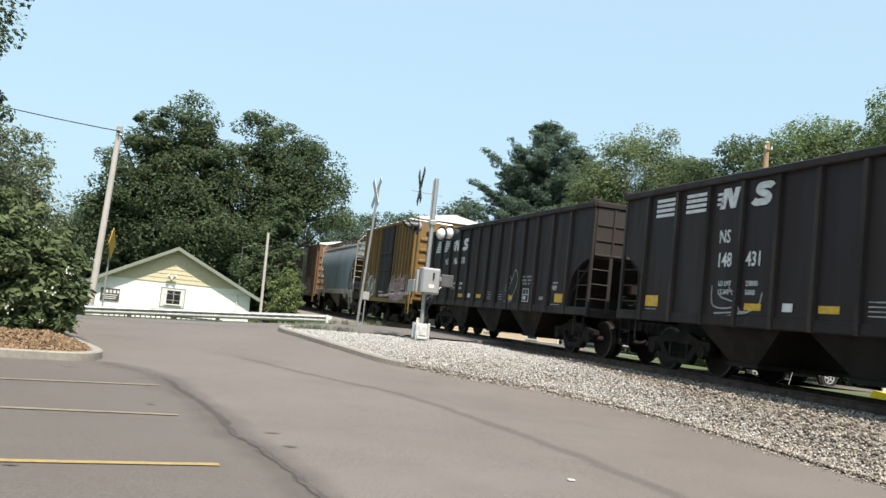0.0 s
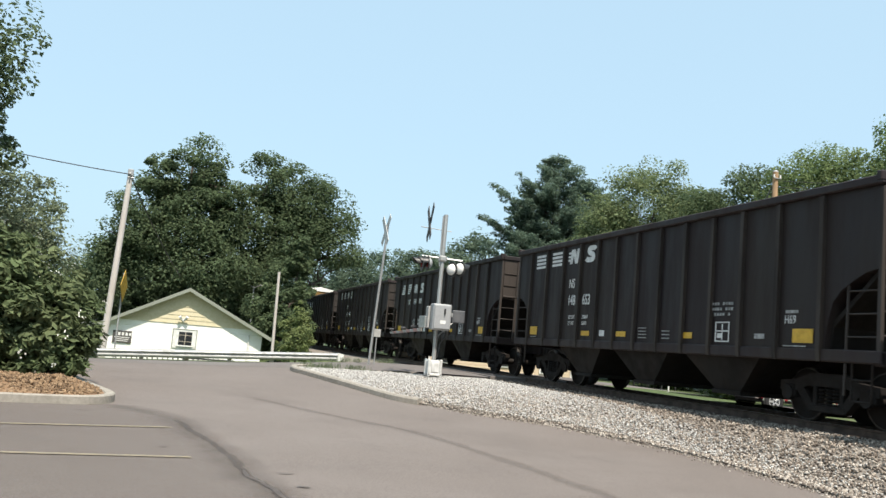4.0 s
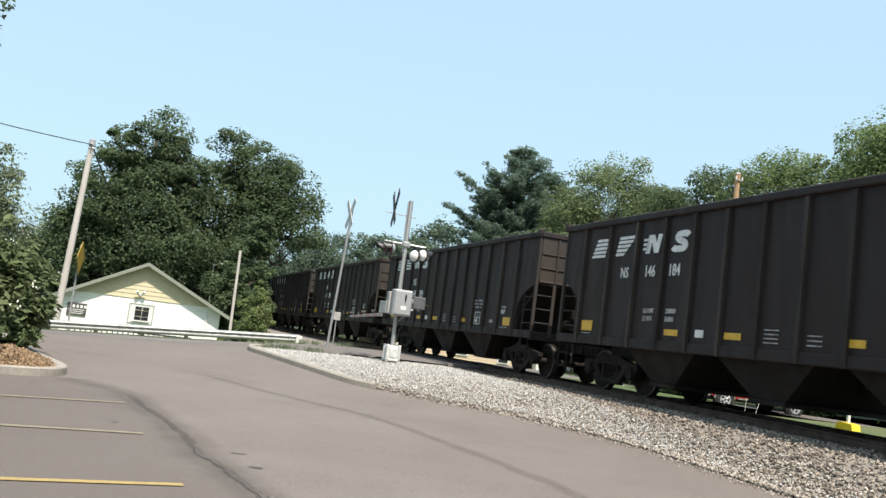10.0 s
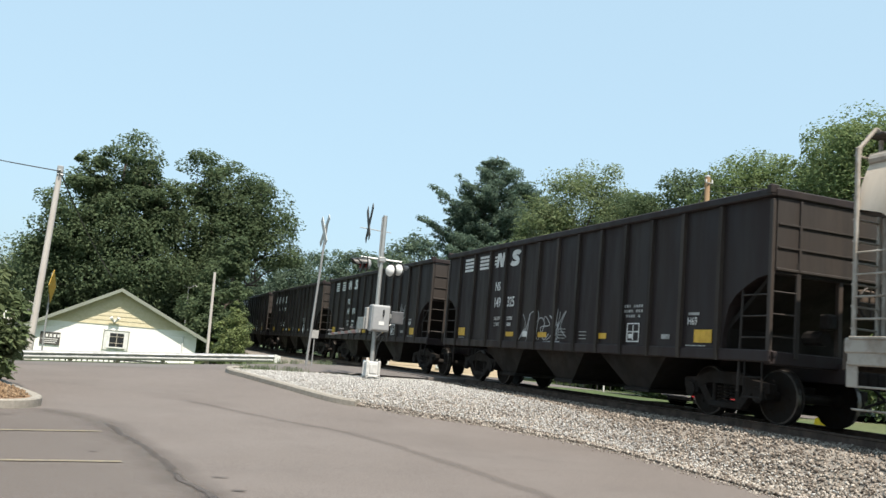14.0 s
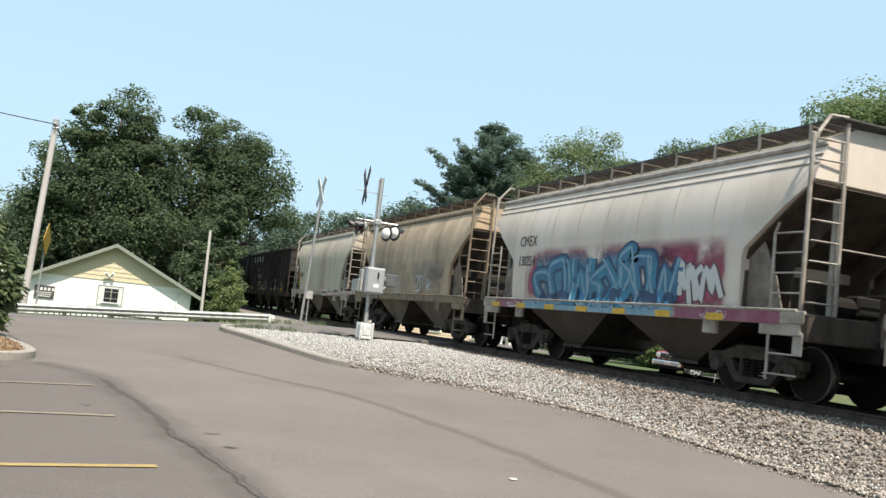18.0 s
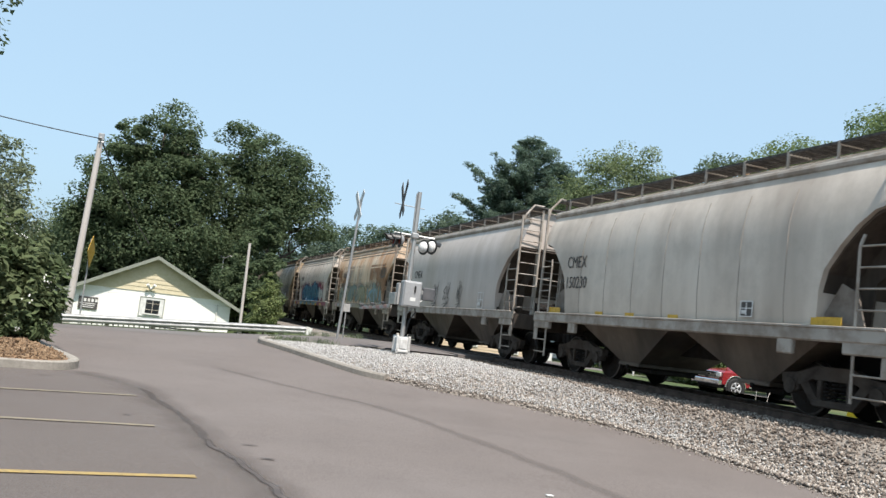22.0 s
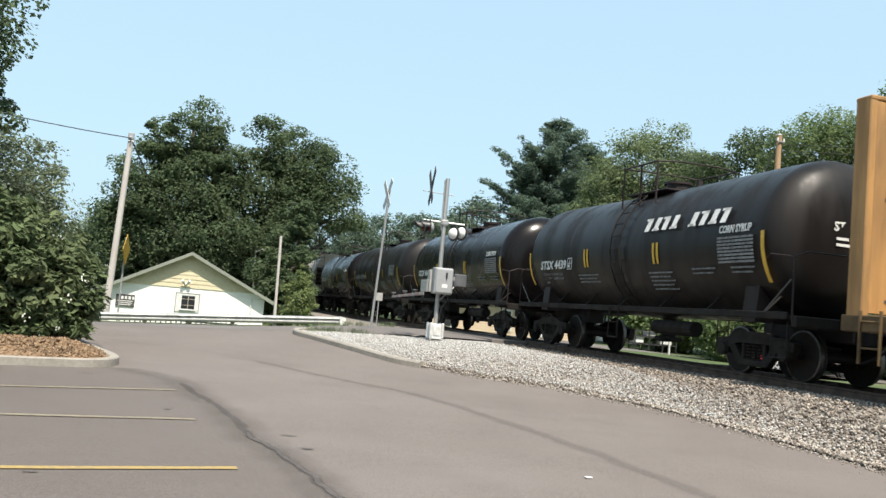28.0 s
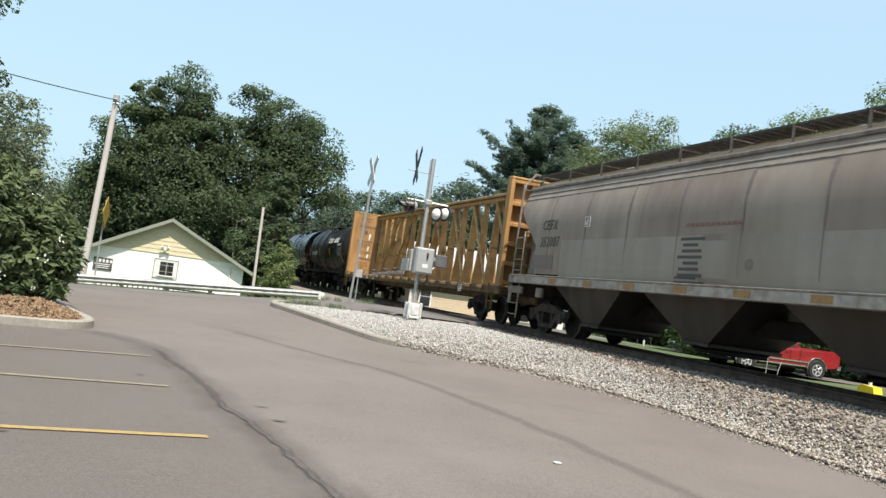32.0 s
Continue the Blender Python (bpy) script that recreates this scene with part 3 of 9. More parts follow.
# -- open-top coal hopper --
HB, HW = 7.05, 1.60
RIBS = (0.99, 2.10, 3.18, 4.19, 5.16, 6.10, 7.06, 8.02, 8.98, 9.92, 10.84, 11.83, 12.88)     # from the car's front


def hopper_body_mesh():
    me = Mesh()
    def ring(y, zb):
        return [(-HW, y, zb), (-HW, y, 3.68), (-HW + 0.08, y, 3.68), (-HW + 0.10, y, zb + 0.08), (HW - 0.10, y, zb + 0.08), (HW - 0.08, y, 3.68), (HW, y, 3.68), (HW, y, zb)]
    arch = [(0, 2.43), (0.28, 2.37), (0.52, 2.25), (0.73, 2.11), (0.88, 1.93), (0.95, 1.70), (1.0, 1.42), (1.008, 1.17)]
    zs = [(-HB + 1.12 * k, z) for k, z in arch] + [(HB - 0.98 * k, z) for k, z in arch[::-1]]
    me.rings([ring(y, z) for y, z in zs])
    return me.made("body", M_black)


def top_chord_mesh():
    me = Mesh()
    for s in (-1, 1):
        me.box(s * (HW + 0.01), 0, 3.75, 0.16, 2 * HB + 0.06, 0.14, 0.02)
    for s in (-1, 1):
        me.box(0, s * HB, 3.75, 2 * HW, 0.14, 0.14, 0.02)
        for q in (-1, 1):
            me.box(q * (HW + 0.01), s * (HB - 0.02), 3.80, 0.18, 0.12, 0.16, 0.02)
    return me.made("top_chord", M_black)


def hopper_end_mesh():
    """The end sheet above the slope, its flanged edges, and the slope sheet that runs in under it."""
    me = Mesh()
    me.box(0, -HB - 0.012, 3.08, 2 * HW - 0.1, 0.03, 1.18, 0.0)
    for z in (2.86, 3.24):
        me.box(0, -HB - 0.035, z, 2 * HW - 0.14, 0.04, 0.03, 0.004)
    for q in (-1, 1):
        me.box(q * (HW - 0.52), -HB - 0.04, 3.08, 0.05, 0.05, 1.16, 0.005)
    me.box(0, -HB - 0.03, 2.50, 2 * HW - 0.1, 0.06, 0.05, 0.01)
    return me.made("end_sheet", M_black_end)


def hopper_slope_mesh():
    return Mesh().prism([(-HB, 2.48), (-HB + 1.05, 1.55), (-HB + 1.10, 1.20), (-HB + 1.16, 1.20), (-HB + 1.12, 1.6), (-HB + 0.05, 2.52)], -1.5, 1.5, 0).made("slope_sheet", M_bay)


def hopper_brake_parts():
    """Brake wheel, its stand and the valve on the end platform."""
    wheel = Mesh()
    pts = [(0.35 + 0.27 * math.cos(k * math.pi / 8), -HB - 0.16, 2.12 + 0.27 * math.sin(k * math.pi / 8)) for k in range(17)]
    wheel.path(pts, 0.02, 5)
    for k in range(0, 16, 4):
        wheel.tube((0.35, -HB - 0.12, 2.12), pts[k], 0.014, 5)
    return [("brake_wheel", wheel, "rusty brake wheel", M_black_end), ("brake_housing", Mesh().box(0.35, -HB - 0.03, 2.12, 0.34, 0.16, 0.46, 0.03), "brown brake housing", M_brown_cast),
            ("valve", Mesh().tube((-0.35, -HB + 0.1, 1.48), (-0.35, -HB + 0.5, 1.48), 0.13, 10).box(-0.35, -HB + 0.05, 1.75, 0.22, 0.2, 0.26, 0.03), "", M_under),
            ("end_strut", Mesh().box(-0.12, -HB + 0.06, 1.85, 0.09, 0.09, 1.35, 0.01), "", M_black_end), ("end_strut", Mesh().box(0.72, -HB + 0.06, 1.85, 0.09, 0.09, 1.35, 0.01), "", M_black_end)]


def hopper_post_mesh():
    me = Mesh()
    for s in (1,):
        me.box(s * (HW - 0.01), -HB + 0.03, 2.40, 0.07, 0.09, 2.5, 0.012)
    return me.made("corner_post", M_black_end)


def hopper_grabs():
    """Ladder stiles and grab irons of one corner, each a mesh of its own."""
    x = HW - 0.04
    out = [("ladder_stile", Mesh().tube((x, -HB + 0.74, 0.5), (x, -HB + 0.70, 2.2), 0.024, 6)), ("ladder_stile", Mesh().box(HW - 0.52, -HB - 0.02, 1.86, 0.09, 0.05, 1.55, 0.01))]
    for z in (1.4, 1.75, 2.1):
        out.append(("grab_iron", Mesh().tube((x, -HB + 0.05, z), (x, -HB + 0.72, z), 0.014, 6)))
    for z in (1.42, 1.78, 2.14, 2.44):
        out.append(("grab_iron", Mesh().tube((HW - 0.52, -HB - 0.03, z), (HW - 0.02, -HB, z), 0.014, 6)))
    return [(n, m.made(n, M_black_end)) for n, m in out]


def hopper_sill_mesh():
    me = Mesh()
    for s in (-1, 1):
        me.box(s * (HW - 0.02), 0, 1.10, 0.12, 2 * HB + 0.04, 0.20, 0.02)
    me.box(0, 0, 0.92, 0.34, 2 * HB + 0.3, 0.34, 0.02)
    for s in (-1, 1):
        me.box(0, s * (HB - 0.08), 1.08, 2 * HW, 0.20, 0.22, 0.02)
    return me.made("sill", M_black)


def bay_mesh(w0, w1, z0, z1, x0, x1):
    me = Mesh()
    me.rings([[(-x0, -w0, z0), (x0, -w0, z0), (x0, w0, z0), (-x0, w0, z0)], [(-x1, -w1, z1), (x1, -w1, z1), (x1, w1, z1), (-x1, w1, z1)]])
    me.box(0, 0, z1 - 0.03, 2 * x1 + 0.1, 2 * w1 + 0.12, 0.08, 0.01)
    return me


H_BODY, H_CHORD, H_END, H_POST, H_SILL = hopper_body_mesh(), top_chord_mesh(), hopper_end_mesh(), hopper_post_mesh(), hopper_sill_mesh()
H_GRABS = hopper_grabs()
H_SLOPE = hopper_slope_mesh()
H_BRAKE = [(n, m.made(n, mt), lb, mt) for n, m, lb, mt in hopper_brake_parts()]
MIRROR = Matrix.Diagonal((-1, 1, 1, 1))
H_POST2 = H_POST.copy()
H_GRABS2 = [(n, d.copy()) for n, d in H_GRABS]
for _m in [H_POST2] + [d for n, d in H_GRABS2]:
    _m.transform(MIRROR)
    _m.flip_normals()
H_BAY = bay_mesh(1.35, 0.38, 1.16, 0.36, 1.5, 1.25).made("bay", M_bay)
RIB = Mesh().prism([(-0.055, 1.0), (-0.075, 1.16), (-0.075, 3.66), (0, 3.69), (0.0, 1.0)], -0.045, 0.045, 1).made("rib", M_rib)
STEP = Mesh().path([(0, -0.2, 0), (0, -0.2, -0.62), (0, 0.2, -0.62), (0, 0.2, 0)], 0.018).tube((0, -0.2, -0.3), (0, 0.2, -0.3), 0.016, 6).made("step", M_under)


def logo_stripes(lean=None):
    """Stacked bars; lean gives the left and right ends of a leaning stack at its foot and at its head."""
    me = Mesh()
    if lean:
        l0, l1, r0, r1 = lean
        for k in range(5):
            a, b = k * 0.2, k * 0.2 + 0.14
            me.prism([(l0 + (l1 - l0) * a, a * 0.56), (r0 + (r1 - r0) * a, a * 0.56), (r0 + (r1 - r0) * b, b * 0.56), (l0 + (l1 - l0) * b, b * 0.56)], -0.004, 0.004, 0)
        return me
    for k in range(4):
        z = k * 0.135
        me.prism([(0.0, z), (0.64, z), (0.64, z + 0.085), (0.0, z + 0.085)], -0.004, 0.004, 0)
    return me


def logo_block_a():
    me = Mesh()
    me.prism([(0.10, 0), (0.26, 0), (0.36, 0.52), (0.20, 0.52)], -0.004, 0.004, 0)
    me.prism([(0.26, 0.52), (0.42, 0.52), (0.60, 0.0), (0.44, 0.0)], -0.0045, 0.0045, 0)
    me.prism([(0.44, 0), (0.60, 0), (0.72, 0.52), (0.56, 0.52)], -0.005, 0.005, 0)
    for k in range(3):
        me.prism([(0.0, 0.10 + k * 0.13), (0.2, 0.10 + k * 0.13), (0.2, 0.17 + k * 0.13), (0.0, 0.17 + k * 0.13)], -0.004, 0.004, 0)
    return me


def logo_block_b():
    """A bold leaning double curve."""
    me = Mesh()
    line = smooth_path([(0.56, 0.40, 0), (0.50, 0.455, 0), (0.34, 0.46, 0), (0.22, 0.44, 0), (0.19, 0.36, 0), (0.27, 0.29, 0), (0.40, 0.24, 0), (0.47, 0.16, 0), (0.42, 0.07, 0), (0.28, 0.06, 0), (0.12, 0.065, 0), (0.05, 0.12, 0)], 4)
    rings = []
    for i, p in enumerate(line):
        d = (line[min(len(line) - 1, i + 1)] - line[max(0, i - 1)]).normalized()
        n_ = Vector((-d.y, d.x, 0)) * 0.085
        rings.append([(x, (p + n_ * q).x, (p + n_ * q).y) for x, q in ((-0.004, -1), (-0.004, 1), (0.004, 1), (0.004, -1))])
    return me.rings(rings)


FLIP = Matrix.Diagonal((1, -1, 1, 1))
def flipped(me, name, mat, wide, high):
    d = me.made(name, mat)
    d.transform(Matrix.Diagonal((1, wide, high, 1)))
    d.transform(FLIP)
    d.flip_normals()
    return d


LOGO = [flipped(logo_stripes((0.0, 0.22, 0.52, 0.62)), "stripe_emblem", M_white_paint, 1.12, 0.80), flipped(logo_stripes((-0.05, 0.08, 0.22, 0.70)), "stripe_emblem", M_white_paint, 1.12, 0.80),
        flipped(logo_block_a(), "emblem", M_white_paint, 0.92, 0.74), flipped(logo_block_b(), "emblem", M_white_paint, 0.95, 0.74),
        flipped(logo_stripes(), "stripe_emblem", M_white_paint, 1.17, 0.78)]
MARKS = {"yellow": (4.64, 6.45, 9.1), "lines": (7.4, 8.35)}     # metres from the car's front
YMARK = Mesh().box(0, 0, 0, 0.008, 0.44, 0.12).made("yellow_mark", M_yellow_mark)
YMARK_BIG = Mesh().box(0, 0, 0, 0.008, 0.48, 0.23).made("yellow_mark", M_yellow_mark)
WMARK = Mesh().box(0, 0, 0, 0.008, 0.24, 0.14).made("white_mark", M_white_paint)
BOXMARK = Mesh().box(0, -0.22, 0, 0.006, 0.03, 0.5).box(0, 0.22, 0, 0.006, 0.03, 0.5).box(0, 0, 0.24, 0.006, 0.46, 0.03).box(0, 0, -0.24, 0.006, 0.46, 0.03)
BOXMARK.box(0, 0, 0, 0.006, 0.03, 0.4).box(0, 0, 0.02, 0.006, 0.4, 0.03).box(0, 0.09, -0.1, 0.006, 0.15, 0.12)
BOXMARK = BOXMARK.made("boxed_mark", M_white_paint)


STROKES = [[(0, 0), (0.1, 0.9), (0.5, 1), (0.8, 0.7), (0.3, 0.5), (0.9, 0)], [(0.5, 1), (0.05, 0.7), (0.1, 0.2), (0.5, 0), (0.9, 0.3), (0.85, 0.8), (0.5, 1)],
           [(0, 1), (0.1, 0.1), (0.5, 0), (0.9, 0.2), (0.9, 1)], [(0.9, 0.8), (0.5, 1), (0.1, 0.6), (0.9, 0.4), (0.6, 0), (0.1, 0.1)],
           [(0, 0), (0.2, 1), (0.5, 0.3), (0.8, 1), (0.95, 0)], [(0.1, 1), (0.15, 0), (0.2, 0.5), (0.9, 1), (0.35, 0.5), (0.95, 0)], [(0.5, 1.1), (0.4, 0.5), (0.55, -0.15)]]


def tag_strokes(rnd, w, h, n, slant=0.18):
    """Loose letter-like strokes in a row, which spell nothing, and a flourish under them."""
    out = []
    for k in range(n):
        t = [(u + rnd.uniform(-0.16, 0.16), v + rnd.uniform(-0.14, 0.14)) for u, v in rnd.choice(STROKES)]
        if rnd.random() < 0.6:
            t = [(1 - u, v) for u, v in t]
        if rnd.random() < 0.5:
            t = [(u, 1 - v) for u, v in t]
        sx, sz, up = w / n * rnd.uniform(1.25, 1.7), h * rnd.uniform(0.75, 1.1), h * rnd.uniform(-0.06, 0.1)
        out.append([(w * k / n + u * sx + slant * v * sz, up + v * sz) for u, v in t])
    out.append([(w * 0.1, -0.16 * h), (w * 0.95, -0.05 * h), (w * 0.3, -0.30 * h), (w * 0.7, -0.22 * h)])
    return out


def scrawl(name, car, mat, x, y, z, w, h, seed, n=3, r=0.02):
    """Spray-can line writing that spells nothing."""
    me = Mesh()
    for line in tag_strokes(random.Random(seed), w, h, n):
        me.path([(0, -p[0], p[1]) for p in smooth_path([(a, b, 0) for a, b in line], 4)], r, 4)
    d = me.made(name, mat)
    d.transform(Matrix.Diagonal((0.15, 1, 1, 1)))
    return part(name, d, mat, car, "sprayed line writing", at=Matrix.Translation((x, y, z)))


def coal_hopper(number, style=0, tags=(), load=("229800", "56200")):
    car = thing("hopper_car", "black steel open-top coal hopper car with ribbed dusty sides", "railway car", group="coal hopper cars of the train")
    part("body", H_BODY, M_black, car)
    part("top_chord", H_CHORD, M_black, car)
    part("sill", H_SILL, M_black, car)
    for s in (0, 1):
        m = Matrix.Rotation(math.pi * s, 4, 'Z')
        part("end_sheet", H_END, M_black_end, car, "brown-dusted end sheet", at=m)
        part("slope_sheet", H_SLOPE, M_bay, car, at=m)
        for n, d, lb, mt in H_BRAKE[3 * s:]:
            part(n, d, mt, car, lb, at=m)
        for d in (H_POST, H_POST2):
            part("corner_post", d, M_black_end, car, at=m)
        for n, d in H_GRABS + H_GRABS2:
            part(n, d, M_black_end, car, at=m)
        for q in (-1, 1):
            part("step", STEP, M_under, car, at=m @ Matrix.Translation((q * HW, -HB + 0.35, 1.05)))
    for y in (-3.0, 0.0, 3.0):
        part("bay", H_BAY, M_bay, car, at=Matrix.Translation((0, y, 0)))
    for d in RIBS:
        y = HB - d
        for s in (-1, 1):
            part("rib", RIB, M_rib, car, at=Matrix.Translation((s * HW, y, 0)) @ (Matrix.Rotation(math.pi, 4, 'Z') if s > 0 else Matrix.Identity(4)))
    for y in (-HB + 1.65, HB - 1.65):
        truck(car, y)
    couplers(car, HB + 0.02)
    brake_gear(car, 0)
    x = -HW - 0.012
    def at(d, z, wide=1.0, high=1.0):
        return Matrix.Translation((x, HB - d, z)) @ Matrix.Diagonal((1, wide, high, 1))

    ze = 3.19 if style == 0 else 2.97
    for k, d in enumerate((1.29, 2.38)):
        part("stripe_emblem", LOGO[k if style else 4], M_white_paint, car, "white striped emblem", at=at(d, ze))
    part("emblem", LOGO[2], M_white_paint, car, "white block emblem", at=at(3.40, ze))
    part("emblem", LOGO[3], M_white_paint, car, "white block emblem", at=at(4.40, ze))
    if style == 0:
        lettering("reporting_mark", "NS", 0.25, M_white_paint, car, x, HB - 3.54, 2.55, squeeze=0.8, bold=0.004)
    else:
        lettering("reporting_mark", "NS", 0.23, M_white_paint, car, x, HB - 2.60, 2.49, squeeze=0.8, bold=0.004)
    size, zn = (0.27, 2.10) if style == 0 else (0.24, 2.49)
    lettering("car_number", number[:3], size, M_white_paint, car, x, HB - 3.52, zn, squeeze=0.8, bold=0.006)
    lettering("car_number", number[3:], size, M_white_paint, car, x, HB - 4.36, zn, squeeze=0.8, bold=0.006)
    for z, word, load_ in ((1.74, "LD LMT", load[0]), (1.58, "LT WT", load[1])):
        lettering("capacity_data", word, 0.10, M_white_paint, car, x, HB - 3.62, z, squeeze=0.8)
        lettering("capacity_data", load_, 0.10, M_white_paint, car, x, HB - 4.40, z, squeeze=0.8)
    part("yellow_mark", YMARK_BIG, M_yellow_mark, car, "yellow reflector panel", at=at(1.38, 1.42))
    for d in MARKS["yellow"]:
        part("yellow_mark", YMARK, M_yellow_mark, car, "yellow reflector strip", at=at(d, 1.37))
    part("white_mark", WMARK, M_white_paint, car, at=at(5.52, 1.38))
    bars("small_writing", [(-0.17, 0.17, 0.07 * q, 0.02) for q in range(4)], M_panel_white, car, x, HB - MARKS["lines"][0], 1.30)
    bars("small_writing", [(-0.15, 0.15, 0.075 * q, 0.02) for q in range(3)], M_panel_white, car, x, HB - MARKS["lines"][1], 1.30)
    part("boxed_mark", BOXMARK, M_white_paint, car, "white outlined data box", at=at(2 * HB - 3.80, 1.45, 0.92, 0.74))
    bars("small_writing", [(q * 0.085, 0.055 + q * 0.085, 0.10 * r, 0.055) for r in range(3) for q in range(8) if (q + r) % 5 and not (r == 0 and q in (0, 7))], M_panel_white, car, x, HB - (2 * HB - 4.15), 1.78)
    bars("small_writing", [(0.0, 0.26, 0, 0.09)], M_panel_white, car, x, HB - (2 * HB - 2.85), 1.38)
    bars("small_writing", [(0.0, 0.40, 0, 0.02)], M_panel_white, car, x, HB - 1.16, 1.25)
    bars("small_writing", [(0.0, 0.55, 0, 0.02)], M_panel_white, car, x, HB - (2 * HB - 2.1), 1.23)
    bars("small_writing", [(0.0, 0.30, 0, 0.05)], M_panel_white, car, x, HB - (2 * HB - 2.05), 1.80)
    lettering("plate_code", "H69", 0.15, M_white_paint, car, x, HB - (2 * HB - 2.08), 1.60, squeeze=0.8)
    part("yellow_mark", YMARK_BIG, M_yellow_mark, car, "yellow reflector panel", at=at(2 * HB - 1.63, 1.40))
    bars("clearance_bar", [(0, 0.05, 0, 0.52)], M_white_paint, car, x, -HB + 1.29, 1.55)
    for k, (yy, zz, w, h, n) in enumerate(tags):
        scrawl("graffiti", car, M_graf_grey, x, yy, zz, w, h, hash_seed(number) + k, n, 0.014)
    return car


def hash_seed(s):
    return sum((i + 1) * ord(c) for i, c in enumerate(s))


M_graf_grey = material("grey_spray", (0.36, 0.36, 0.36), 0.7, second=(0.22, 0.22, 0.22), scale=5, amount=0.7)
# -- covered hopper --
def side_x(z, w=1.60, z0=1.1, ze=3.95):
    """Half width of a covered hopper's bulging side at height z."""
    k = (z - z0) / (ze - z0)
    return w - 0.16 * max(0.0, 0.35 - k) ** 2 / 0.12 * 0.6 - 0.30 * max(0.0, k - 0.62) ** 2 / 0.145


CUT_SLANT = [(0, 3.44), (0.5, 3.08), (1.0, 2.70), (1.36, 2.42), (1.40, 2.28)]
CUT_ROUND = [(0, 3.27), (0.45, 3.16), (0.75, 2.95), (1.05, 2.66), (1.34, 2.30), (1.43, 1.98), (1.45, 1.62)]


def covered_body_mesh(half, ze=3.95, zr=4.46, name="body", mat=None, lift=0.0, cut=CUT_SLANT):
    """Bulging sides, upper end sheets and roof; the ends are cut away below in a slant and a step."""
    me = Mesh()
    sec = []
    n = 10
    lo = 1.30 + lift
    deep = cut[-1][0]
    ends = [(-half + d, max(z, lo + 0.02)) for d, z in cut] + [(-half + deep + 0.03, lo)]
    rows = ends + [(k, lo) for k in axis([(-half + deep + 0.15, half - deep - 0.15, 1.3)])] + [(-y, z) for y, z in ends[::-1]]
    for y, zb in rows:
        left = []
        for i in range(n):
            z = zb + (ze - zb) * i / (n - 1)
            left.append((side_x(z, ze=ze), z))
        roof = [(left[-1][0] + 0.04, ze + 0.02), (left[-1][0] + 0.03, ze + 0.10), (left[-1][0] - 0.12, ze + 0.14), (0.75, zr - 0.03), (0.0, zr)]
        prof = left + roof
        sec.append([(-x, y, z) for x, z in prof] + [(x, y, z) for x, z in prof[-2::-1]])
    me.rings(sec)
    return me.made(name, mat, True)


